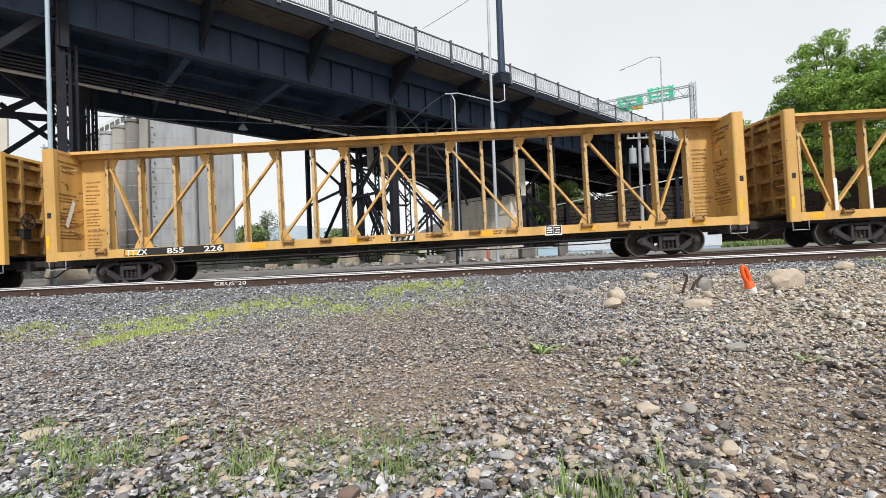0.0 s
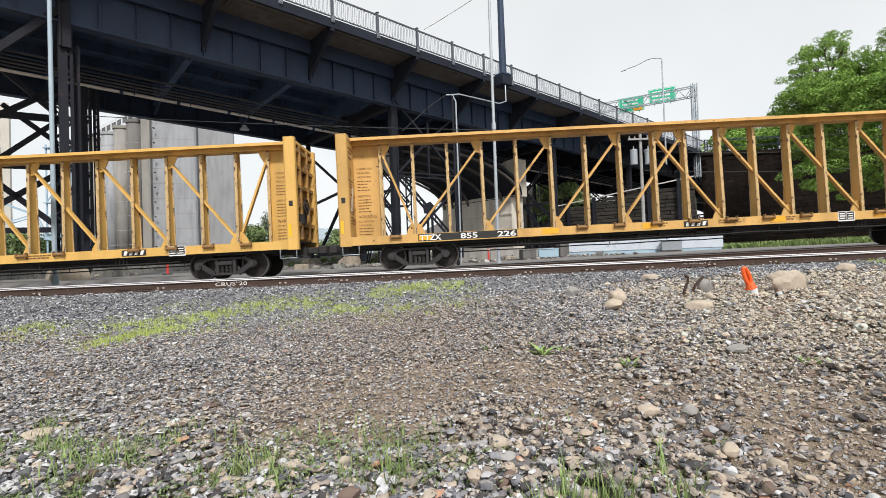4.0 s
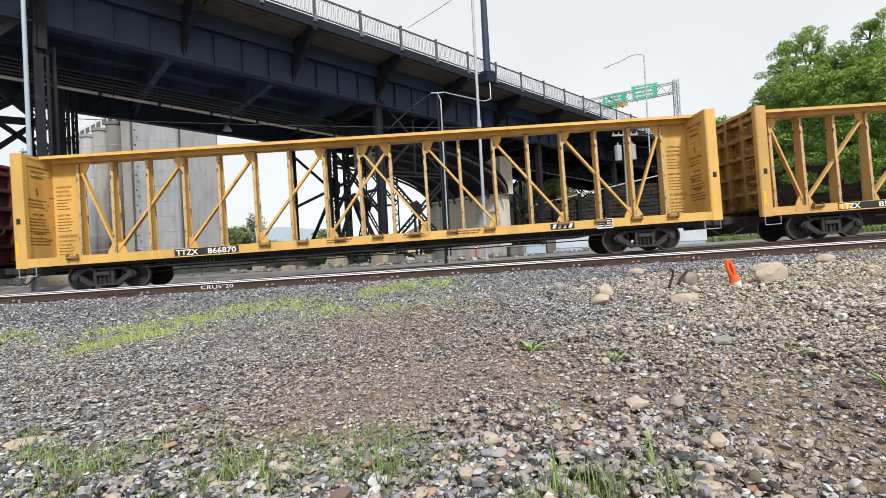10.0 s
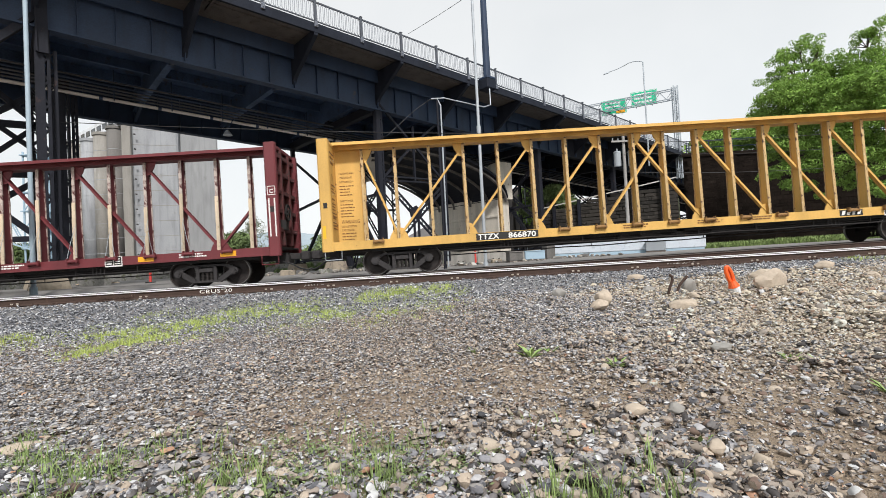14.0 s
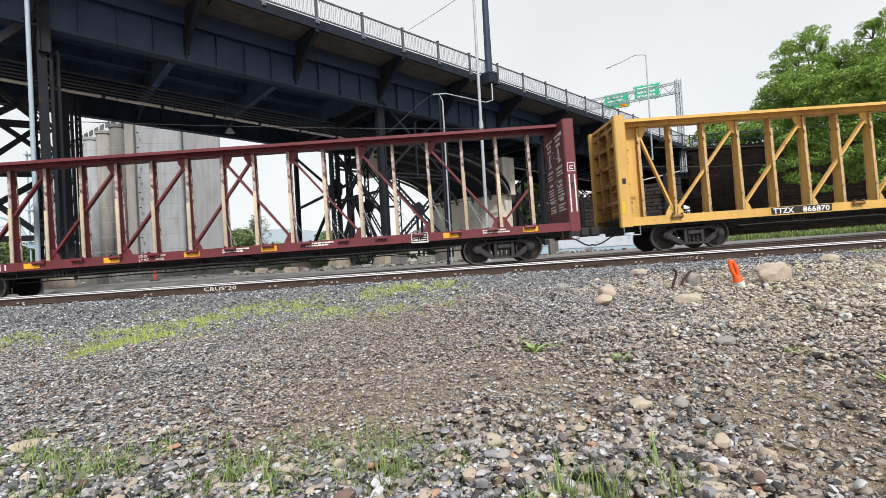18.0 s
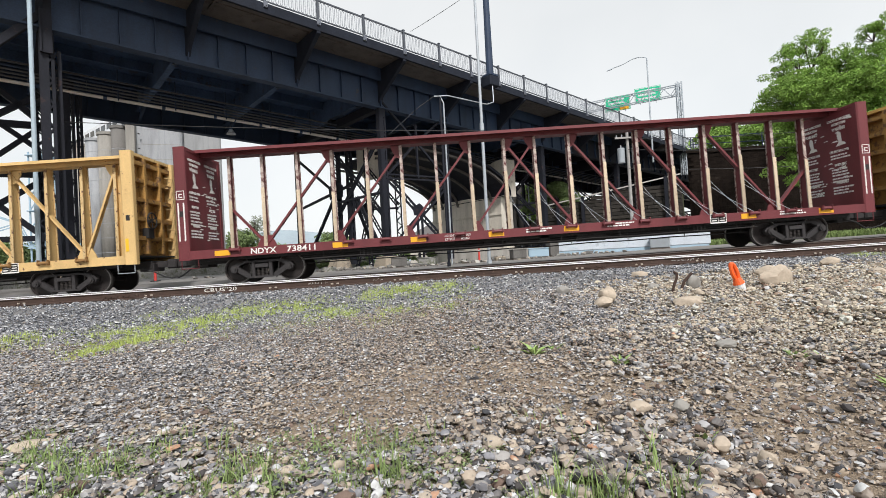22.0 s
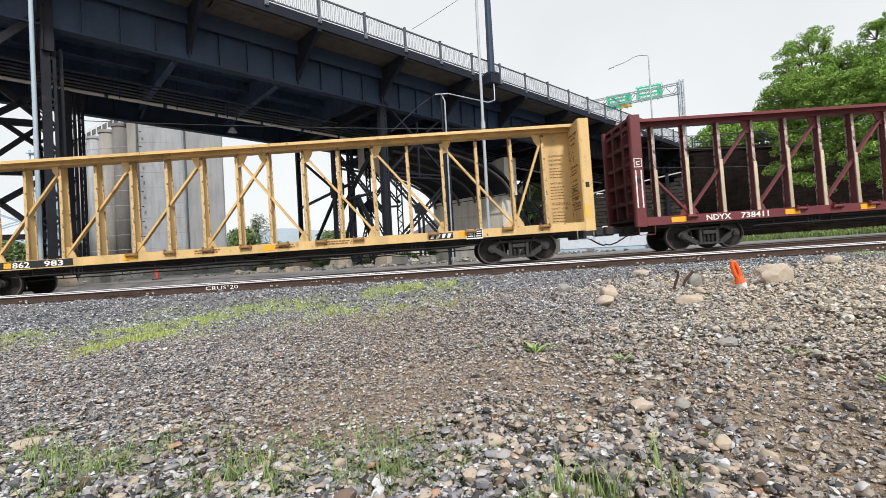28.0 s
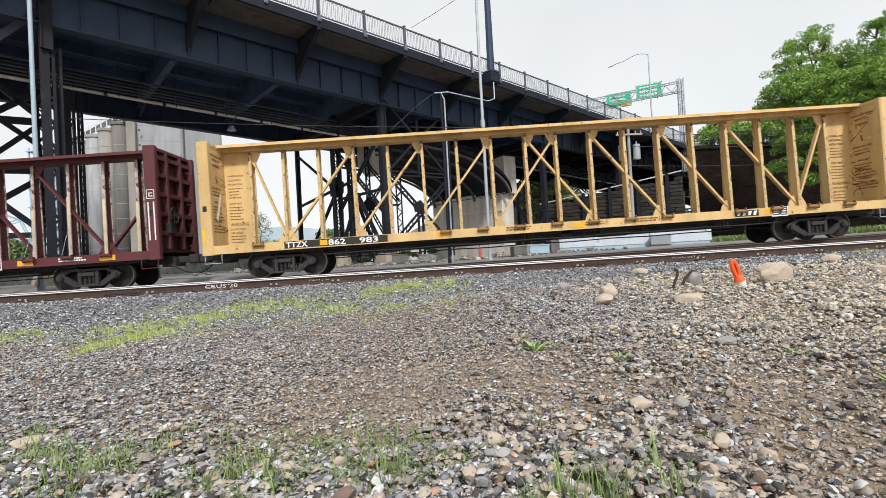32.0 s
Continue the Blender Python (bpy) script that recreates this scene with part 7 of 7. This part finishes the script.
    me.materials.append(mat)
    me.shade_smooth()
    me.set_sharp_from_angle(angle=radians(30))
    return me


# height of the loose stones above the ground, on a fine grid, as they pile up
GX0, GY0, CELL = -13.0, -5.0, 0.02
PILE = np.zeros((int(26 / CELL), int(17.2 / CELL)), dtype=np.float32)


def rest(x, y, sx, sy, sz, grit=False):
    """Drop a stone on the pile: returns its height above the ground and raises the pile."""
    r = max(sx, sy) * 0.36
    i0, i1 = int((x - r - GX0) / CELL), int((x + r - GX0) / CELL) + 1
    j0, j1 = int((y - r - GY0) / CELL), int((y + r - GY0) / CELL) + 1
    if i0 < 0 or j0 < 0 or i1 >= PILE.shape[0] or j1 >= PILE.shape[1]:
        return sz * 0.2
    a = PILE[i0:i1, j0:j1]
    h = float(a.mean() * 0.95 if not grit else a.min())
    if not grit:
        np.maximum(a, h + sz * 0.62, out=a)
    return h + sz * 0.33


def stone_spot(rng, x, y, size, grit=False, slab=0.0):
    sx, sy = size * rng.uniform(0.9, 1.45), size * rng.uniform(0.65, 1.05)
    sz = size * (rng.uniform(0.42, 0.85) * (1 - slab) + 0.3 * slab)
    tz = rng.uniform(0, 6.28)
    return (x, y, ground_z(x, y) + rest(x, y, sx, sy, sz, grit), sx, sy, sz, tz, rng.gauss(0, 0.3))


def bare(x, y):
    """How bare of stones the packed dirt is at a spot, 0 to 1."""
    return smooth_step(0.0, 0.4, noise.noise((x * 0.75 + 3, y * 0.75, 5.5)) + 0.35 * noise.noise((x * 2.2, y * 2.2, 1.5)) - 0.03)


def worn(x, y):
    """Trodden spots where the dirt shows between the cobbles."""
    return min(1.0, sum(math.exp(-((x - a) ** 2 + (y - b) ** 2) / (r * r)) for a, b, r in ((2.14, 3.2, 0.45), (1.71, 3.9, 0.5), (1.95, 2.45, 0.3), (0.62, 4.9, 0.6), (2.6, 4.0, 0.4), (3.3, 3.6, 0.4), (0.9, 3.4, 0.35), (2.35, 2.6, 0.45), (2.75, 3.1, 0.5), (2.0, 2.0, 0.3))))


def track_edge(x):
    return 9.5 + 0.5 * math.sin(x * 0.7) - 1.6 * smooth_step(-1, -6, x) + 0.9 * smooth_step(2, 5, x)


def mound(x, y):
    """The heap of loose stones beside the track."""
    return math.exp(-((x - 1.9) ** 2 / 2.4 + (y - 7.4) ** 2 / 2.2))


def strew():
    rng = random.Random(77)
    near, mid, far = [], [], []
    while len(near) < 20500:
        y = 1.4 + 4.3 * rng.random() ** 0.72
        x = rng.uniform(-1.05, 1.05) * y + rng.uniform(-0.4, 0.4)
        if rng.random() < max(0.8 * worn(x, y), 0.3 * bare(x, y) * (1 - 0.6 * (1 - smooth_step(2.3, 3.1, y)))):
            continue
        coarse = max(1 - smooth_step(2.6, 4.0, y), smooth_step(0.2, 1.8, x)) * (1 - 0.5 * smooth_step(1.2, 2.4, x))
        size = 0.024 + 0.005 * coarse + (0.036 + 0.022 * coarse) * rng.random() ** 1.8 + (0.05 * rng.random() if rng.random() < 0.02 + 0.05 * coarse else 0)
        size *= 1 - 0.3 * bare(x, y) * smooth_step(2.4, 3.4, y)
        near.append(stone_spot(rng, x, y, size, slab=0.5 if x < 0 and y > 2.9 else 0.1))
    while len(mid) < 33500:
        y = rng.uniform(5.3, 10.9)
        x = rng.uniform(-1.02, 1.05) * y
        if rng.random() < 0.36 * bare(x, y) * (1.0 if x < 0.9 else 0.5) * (1 - mound(x, y)) or y > track_edge(x) + rng.gauss(0, 0.55):
            continue
        size = 0.026 + 0.034 * rng.random() ** 1.6 + (0.05 * rng.random() if rng.random() < 0.04 else 0)
        if x > 0.8:
            size = 0.034 + 0.055 * rng.random() ** 2 + (0.07 * rng.random() if rng.random() < 0.06 else 0)
        size *= (1 - 0.22 * bare(x, y) * (1 - mound(x, y))) * (1 - 0.25 * mound(x, y))
        mid.append(stone_spot(rng, x, y, size, slab=0.4 if x < 0 else 0.0))
    while len(mid) < 38500:
        x, y = 1.9 + rng.gauss(0, 0.95), 7.4 + rng.gauss(0, 0.9)
        mid.append(stone_spot(rng, x, y, 0.03 + 0.04 * rng.random() ** 1.6))
    # the gravel thins out gradually round about
    while len(mid) < 46500:
        x, y = rng.uniform(-12, 12), rng.uniform(-4.5, 9.0)
        out = max(1.5 - y, (abs(x) - 1.02 * max(y, 0.0) - 0.3) / 1.43)
        if out > 0 and rng.random() < math.exp(-out / 1.1) + 0.03:
            mid.append(stone_spot(rng, x, y, 0.026 + 0.05 * rng.random() ** 1.7))
    while len(far) < 21000:
        y = rng.uniform(7.6, 12.4) if rng.random() < 0.88 else rng.uniform(12.6, 16.5)
        x = rng.uniform(-1.02, 0.98) * y
        if y < track_edge(x) + rng.gauss(-0.2, 0.55):
            continue
        far.append(stone_spot(rng, x, y, rng.uniform(0.035, 0.075)))
    return near, mid, far


near_spots, mid_spots, far_spots = strew()


def grit():
    rng = random.Random(91)
    out = []
    while len(out) < 44000:
        y = 1.5 + 7.5 * rng.random() ** 0.85
        x = rng.uniform(-1.03, 1.03) * y
        out.append(stone_spot(rng, x, y, 0.011 + 0.03 * rng.random() ** 1.5, True))
    # small pebbles trodden into the bare dirt between the front stones and the grass
    while len(out) < 60000:
        x, y = rng.gauss(-0.9, 2.0), rng.gauss(6.6, 1.3)
        if 4.3 < y < track_edge(x):
            out.append(stone_spot(rng, x, y, 0.02 + 0.03 * rng.random() ** 1.6))
    return out


def cool(s):
    """Grey stones lie by the track, in the heap and along the grassy front edge; tan ones elsewhere."""
    x, y = s[0], s[1]
    g = 0.25 + 0.5 * mound(x, y) + 0.4 * (1 - smooth_step(2.4, 3.2, y)) * (1 - smooth_step(0.0, 1.4, x)) + 0.5 * smooth_step(-1.2, 0.0, y - track_edge(x)) * (1 - smooth_step(3, 5, x)) + 0.45 * smooth_step(-0.6, -3.2, x) - 0.15 * smooth_step(2.5, 5, x)
    return (x * 91.7 + y * 57.3) % 1.0 < g


RUBBLE = stone_material("broken_concrete_spoil", "Random Per Island", ((0.0, (0.12, 0.115, 0.11)), (0.3, (0.25, 0.24, 0.22)), (0.55, (0.18, 0.165, 0.15)), (0.75, (0.34, 0.30, 0.25)), (0.92, (0.44, 0.42, 0.39))))
tagged(new("rubble", rubble()), "grey and tan concrete rubble along the lot", "rubble", kind="stuff")
ROUND = [rounded_stone(2, k) for k in range(9)]
LOW = [rounded_stone(1, k + 20, 0.25, 3) for k in range(9)]


def chip(seed):
    """A crushed chip: a skewed eight-sided splinter."""
    rng = random.Random(seed)
    j = lambda a: a + rng.uniform(-0.16, 0.16)
    v = [(j(0.5), j(0), j(0)), (j(0), j(0.5), j(0)), (j(-0.5), j(0), j(0)), (j(0), j(-0.5), j(0)), (j(0), j(0), 0.5), (j(0), j(0), -0.5)]
    me = bpy.data.meshes.new("stone")
    me.from_pydata(v, [], [(0, 1, 4), (1, 2, 4), (2, 3, 4), (3, 0, 4), (1, 0, 5), (2, 1, 5), (3, 2, 5), (0, 3, 5)])
    return me


CHIP = [chip(k) for k in range(9)]
by_near = sorted(range(len(near_spots)), key=lambda i: -near_spots[i][3] * near_spots[i][4] + 0.0015 * near_spots[i][1])
single = set(by_near[:300])
for me in ROUND:
    me.materials.append(PEBBLE)
    me.shade_smooth()
    me.set_sharp_from_angle(angle=radians(30))
for n_, i in enumerate(sorted(single)):
    x, y, z, sx, sy, sz, tz, tx = near_spots[i]
    st = part_of("stone", ROUND[n_ % 9], PEBBLE, ground)
    st.matrix_basis = Matrix.Translation((x, y, z)) @ Matrix.Rotation(tz, 4, "Z") @ Matrix.Rotation(tx, 4, "X") @ Matrix.Diagonal((sx, sy, sz, 1))


def gravel(name, label, spots, kinds):
    def tone(s):
        if cool(s):
            return "grey "
        return "dusty tan " if (s[0] * 37.1 + s[1] * 83.9) % 1.0 < smooth_step(1.2, 4.0, s[0]) * smooth_step(3.0, 5.5, s[1]) else "tan and brown "
    for word, mat in (("grey ", STONE_GREY), ("tan and brown ", STONE), ("dusty tan ", STONE_DUSTY)):
        some = [s for s in spots if tone(s) == word]
        if some:
            tagged(new(name, scatter(name, "", some, kinds, mat)), word + label, "gravel", kind="stuff")


rest_near = [s for i, s in enumerate(near_spots) if i not in single]
gravel("cobble_gravel", "river cobbles strewn loosely over dirt", [s for s in rest_near if s[3] > 0.019 * s[1]], ROUND)
gravel("cobble_gravel", "small pebbles strewn over packed dirt", [s for s in rest_near if s[3] <= 0.019 * s[1]], LOW)
gravel("cobble_gravel", "larger cobbles heaped on the bank", [s for s in mid_spots if 1.4 < s[1] < 8 and s[3] > 0.085], ROUND)
gravel("cobble_gravel", "smaller cobbles strewn over the bank", [s for s in mid_spots if not (1.4 < s[1] < 8 and s[3] > 0.085)], LOW)
gravel("fine_grit", "pebbly grit lying between the cobbles", grit(), CHIP)
tagged(new("track_ballast", scatter("track_ballast", "", far_spots, CHIP, BALLAST)), "grey crushed-rock ballast along the track", "gravel", kind="stuff")


def boulder(x, y, size, flat, turn, label="pale tan rounded boulder lying on the gravel", mat=BOULDER, seed=1, tip=0.0, lift=0.0):
    me = rounded_stone(3, seed, 0.1, 12)
    me.transform(Matrix.Diagonal((size[0], size[1], size[2], 1)))
    ob = part_of("boulder", me, mat, None, smooth=True)
    me.set_sharp_from_angle(angle=radians(32))
    ob.matrix_basis = pose(x, y, ground_z(x, y) + size[2] * 0.28 + lift, tip, 0, turn)
    return tagged(ob, label, "boulder", "boulders")


boulder(2.72, 7.7, (0.30, 0.24, 0.24), 0, 10, "grey-tan rounded boulder resting on another", seed=3, lift=0.12)
boulder(2.55, 7.4, (0.36, 0.22, 0.18), 0, 15, seed=4, lift=0.08)
boulder(3.74, 7.2, (0.42, 0.27, 0.19), 0, 0, "pale smooth rounded boulder", seed=5, lift=0.05)
boulder(4.5, 10.6, (0.46, 0.3, 0.17), 0, -5, "flat pale tan rock near the rail", seed=6)
boulder(4.56, 8.55, (0.28, 0.22, 0.34), 0, 20, "upright grey cobble beside iron scraps", CONCRETE, 7, lift=0.04)
boulder(3.95, 8.8, (0.26, 0.2, 0.14), 0, 20, "pale grey cobble beside iron scraps", CONCRETE, 17, lift=0.03)
boulder(5.62, 7.95, (0.66, 0.34, 0.50), 0, 12, "large angular tan rock", seed=8, tip=14)
boulder(6.2, 8.9, (0.5, 0.3, 0.2), 0, -20, seed=9, lift=0.03)
boulder(-2.76, 3.35, (0.22, 0.13, 0.13), 0, 35, "pale blocky stone in the grass", seed=10)
boulder(1.16, 2.16, (0.17, 0.12, 0.09), 0, 10, seed=11, lift=0.03)
boulder(1.52, 2.66, (0.13, 0.1, 0.09), 0, 40, seed=12, lift=0.03)
boulder(1.66, 2.5, (0.11, 0.09, 0.1), 0, 70, seed=13, lift=0.03)
boulder(1.34, 3.3, (0.19, 0.12, 0.09), 0, -10, seed=14, lift=0.04)
boulder(1.62, 3.3, (0.15, 0.1, 0.09), 0, 20, "grey rounded cobble lying among pebbles", CONCRETE, 15, lift=0.03)
boulder(7.4, 8.0, (0.34, 0.22, 0.16), 0, 30, seed=16, lift=0.03)
boulder(2.2, 8.4, (0.26, 0.2, 0.18), 0, 30, "grey rounded cobble lying among pebbles", CONCRETE, 18, lift=0.08)
boulder(7.9, 9.6, (0.5, 0.3, 0.2), 0, 10, seed=19, lift=0.03)
boulder(2.9, 4.9, (0.28, 0.2, 0.1), 0, 30, "flat bluish grey stone", CONCRETE, 20, lift=0.04)

iron = thing("iron_scrap", "two bent rusty iron bars stuck in the gravel", "scrap iron", pose(4.18, 8.42, ground_z(4.2, 8.4) + 0.06))
part("bar", hose(bmesh.new(), [(-0.06, 0, -0.05), (-0.02, 0, 0.1), (0.03, 0, 0.2), (0.03, 0, 0.27), (-0.02, 0, 0.31)], 0.024), RAIL_RUST, iron)
part("bar", hose(bmesh.new(), [(0.08, 0, -0.05), (0.15, 0, 0.12), (0.24, 0, 0.22), (0.3, 0, 0.27)], 0.024), RAIL_RUST, iron)

cone = thing("orange_marker", "orange plastic marker with a white end leaning in the stones", "marker", pose(5.06, 8.0, ground_z(5.06, 8.0) + 0.02, 0, -20, 10))
ring = [(0.045 * math.cos(q), 0.30 + 0.16 * math.sin(q) if math.sin(q) > 0 else 0.30 + 0.14 * math.sin(q)) for q in np.linspace(0, 2 * math.pi, 15)]
bm = hose(bmesh.new(), [(xa, 0, za) for xa, za in ring], 0.033, 8)
part("loop_handle", bm, ORANGE, cone, "orange loop handle")
part("neck", tube(bmesh.new(), (0, 0, 0.10), (0, 0, 0.2), 0.09, 0.055, 14), ORANGE, cone)
part("end_cup", tube(bmesh.new(), (0, 0, -0.04), (0, 0, 0.10), 0.07, 0.082, 14), WHITE, cone, "white end cup")


def blades(spots, seed):
    rng = random.Random(seed)
    v, f = [], []
    for x, y, r, n, h in spots:
        for _ in range(n):
            a, d = rng.uniform(0, 6.28), r * math.sqrt(rng.random())
            bx, by = x + d * math.cos(a), y + d * math.sin(a)
            if y > 5 and noise.noise((bx * 3.5, by * 3.5, 2.0)) + 0.5 * noise.noise((bx * 11, by * 11, 4.0)) < -0.24:
                continue
            z = ground_z(bx, by) - 0.01
            hh = h * rng.uniform(0.45, 1.15)
            la, lean = rng.uniform(0, 6.28), hh * rng.uniform(0.1, 0.7)
            w = 0.002 + 0.0028 * rng.random() if y < 5 else (0.0035 if y < 15 else 0.022)
            tx, ty = -math.sin(la) * w, math.cos(la) * w
            mx, my, ex, ey = lean * 0.35 * math.cos(la), lean * 0.35 * math.sin(la), lean * math.cos(la), lean * math.sin(la)
            o = len(v)
            v += [(bx - tx, by - ty, z), (bx + tx, by + ty, z), (bx + mx + tx * 0.8, by + my + ty * 0.8, z + hh * 0.6), (bx + mx - tx * 0.8, by + my - ty * 0.8, z + hh * 0.6), (bx + ex, by + ey, z + hh * (1 - 0.2 * lean / hh))]
            f += [(o, o + 1, o + 2, o + 3), (o + 3, o + 2, o + 4)]
    return v, f


TUFTS = [(-1.47, 2.71), (-1.14, 2.89), (-0.42, 2.63), (-0.26, 2.54), (-0.34, 2.45), (-2.73, 3.2), (-2.17, 2.85), (-1.99, 2.9), (-1.6, 2.68), (-1.21, 2.66), (-2.4, 3.05), (-2.0, 2.6), (-2.9, 3.6), (-1.8, 3.3), (-0.95, 2.45)]
FRONT = [(0.32, 2.44), (0.42, 2.38), (0.52, 2.46), (0.60, 2.40), (0.68, 2.46), (0.76, 2.40), (0.70, 2.68), (0.98, 2.44), (1.06, 2.46), (1.12, 2.40), (1.14, 2.52), (1.05, 2.72)]
THIN = [(-2.9 + 0.33 * k, 2.5 + 0.9 * ((k * 37) % 10) / 10, 0.3, 26, 0.09 + 0.05 * (k % 3)) for k in range(13)] + [(-3.2 + 0.4 * k, 3.0 + 0.3 * (k % 4), 0.3, 14, 0.07) for k in range(7)] + [(-3.0 + 0.19 * k, 2.45 + 0.75 * ((k * 53) % 17) / 17 + 0.04 * max(0, 8 - k), 0.2, 20, 0.06 + 0.03 * (k % 4)) for k in range(19)]
v_, f_ = blades([(x, y, 0.09 + 0.05 * (k % 3), 52, 0.11 + 0.045 * (k % 4)) for k, (x, y) in enumerate(TUFTS)] + [(x * 1.02, y * 1.03, 0.28, 40, 0.07) for x, y in TUFTS[5:13]] + THIN + [(x, y - 0.26, 0.06, 42 if k < 6 else 14, 0.15 + 0.06 * (k % 3)) for k, (x, y) in enumerate(FRONT)], 5)
tagged(new("grass_tufts", sheet_mesh("grass_tufts", v_, f_, GRASS)), "fresh green grass tufts among the stones", "grass", kind="stuff")
LIME = [(-4.58, 7.32, 0.35), (-4.43, 7.7, 0.45), (-4.26, 8.39, 0.5), (-4.03, 9.0, 0.5), (-3.83, 9.9, 0.4), (-3.14, 10.1, 0.45), (-2.01, 8.52, 0.35), (-1.54, 8.65, 0.3), (-1.31, 10.8, 0.35), (-0.55, 10.9, 0.4), (0.21, 11.0, 0.35),
        (-0.75, 8.7, 0.22), (0.24, 8.4, 0.22), (-6.95, 8.27, 0.4), (-3.13, 9.26, 0.35), (-4.74, 6.9, 0.25), (-2.5, 9.7, 0.4), (-1.9, 9.2, 0.3), (-4.8, 8.2, 0.5), (-5.3, 8.0, 0.3), (-0.9, 10.85, 0.4), (11.5, 11.4, 0.4), (12.5, 11.5, 0.5), (10.3, 11.5, 0.3)]
v_, f_ = blades([(x, y, r * 1.9, int(3300 * r * r) + 120, 0.075) for x, y, r in LIME] + [(x, y, r * 0.8, int(1500 * r * r) + 60, 0.13) for x, y, r in LIME] + [(-6.5 + 0.36 * k, 7.3 + 3.6 * ((k * 29) % 23) / 23, 0.6, 380, 0.085) for k in range(22)], 6)
tagged(new("low_grass", sheet_mesh("low_grass", v_, f_, GRASS_LIME)), "thin yellow-green grass growing through the ballast", "grass", kind="stuff")


def weed(x, y, r, n, seed):
    rng = random.Random(seed)
    bm = bmesh.new()
    for k in range(n):
        a = 6.28 * k / n + rng.uniform(-0.3, 0.3)
        l, w, up_ = r * rng.uniform(0.6, 1.1), r * 0.11, r * rng.uniform(0.3, 0.9)
        c, s = math.cos(a), math.sin(a)
        pts = [(0, 0, 0), (l * 0.5 * c - w * s, l * 0.5 * s + w * c, up_ * 0.7), (l * c, l * s, up_), (l * 0.5 * c + w * s, l * 0.5 * s - w * c, up_ * 0.7)]
        bm.faces.new([bm.verts.new(p) for p in pts])
    bmesh.ops.solidify(bm, geom=bm.faces[:], thickness=0.003)
    bmesh.ops.remove_doubles(bm, verts=bm.verts[:], dist=0.004)
    ob = part("weed", bm, WEED)
    ob.matrix_basis = pose(x, y, ground_z(x, y))
    return tagged(ob, "small leafy green weed among the stones", "weed", "weeds")


for k, (x, y, r, n) in enumerate(((1.02, 5.2, 0.17, 12), (1.25, 5.3, 0.14, 10), (1.72, 4.6, 0.14, 10), (3.25, 4.4, 0.13, 12), (3.45, 4.35, 0.1, 9), (3.3, 3.5, 0.16, 12), (0.45, 5.6, 0.1, 8), (1.5, 2.79, 0.12, 9), (1.1, 2.6, 0.12, 9), (3.9, 7.6, 0.14, 9), (3.0, 5.9, 0.14, 9))):
    weed(x, y, r, n, k)


def creeping_weeds():
    """Small leaves creeping between the cobbles along the front edge."""
    rng = random.Random(14)
    blobs = []
    while len(blobs) < 170:
        x, y = rng.uniform(-3.4, 0.3), rng.uniform(2.15, 3.2)
        if y < 3.55 + 0.28 * min(0.0, x + 1.0) * -1 - 0.55 * smooth_step(-1.6, 0.2, x) and noise.noise((x * 1.7, y * 1.7, 8.0)) > -0.12:
            blobs.append((x, y, ground_z(x, y) + 0.035, rng.uniform(0.05, 0.13)))
    return crown_mesh("creeping_weeds", blobs, 11000, 0.013, 15, WEED_MIX)


WEED_MIX = material("mixed_weed_leaf", (0.18, 0.24, 0.095), 0.7, 0, 20, 2, 0.3, bump=0, island=0.9)
tagged(new("creeping_weeds", creeping_weeds()), "small green weeds creeping between the cobbles", "weeds", kind="stuff")
v_, f_ = blades([(19.7 + 0.6 * k, 34.27 - 0.82 * k, 1.1, 700, 0.42) for k in range(20)], 9)
tagged(new("grass_verge", sheet_mesh("grass_verge", v_, f_, GRASS)), "rough green grass verge at the wall's foot", "grass", kind="stuff")

# ---- keyed movement ----


def motions():
    step = 0.2
    times = [step * k for k in range(161)]
    tilt = -math.degrees(math.atan(GRADE_FAR))
    # the train gathers a little speed on the way
    when = (0, 1, 3, 6, 10, 13, 17, 20, 23, 25, 28, 31, 33)
    gain = (0.24, 0.22, 0.18, 0.09, 0.13, 0.26, 0.33, 0.43, 0.68, 0.84, 1.04, 1.42, 1.72)
    run = [SPEED * t + sum(float(np.interp(max(0.0, t + d), when, gain)) for d in (-0.8, -0.4, 0, 0.4, 0.8)) / 5 for t in times]
    for k, car in enumerate(CARS):
        mid = CAR_MID - (k - 1) * PITCH
        walk(car, [(t, pose(mid + r, Y_FAR, rail_top(mid + r), ry=tilt)) for t, r in zip(times, run)])
    for ws, x in WHEELS:
        walk(ws, [(t, pose(x, 0, 0.457, ry=math.degrees(r / 0.457) + 37 * x)) for t, r in zip(times, run)])


motions()
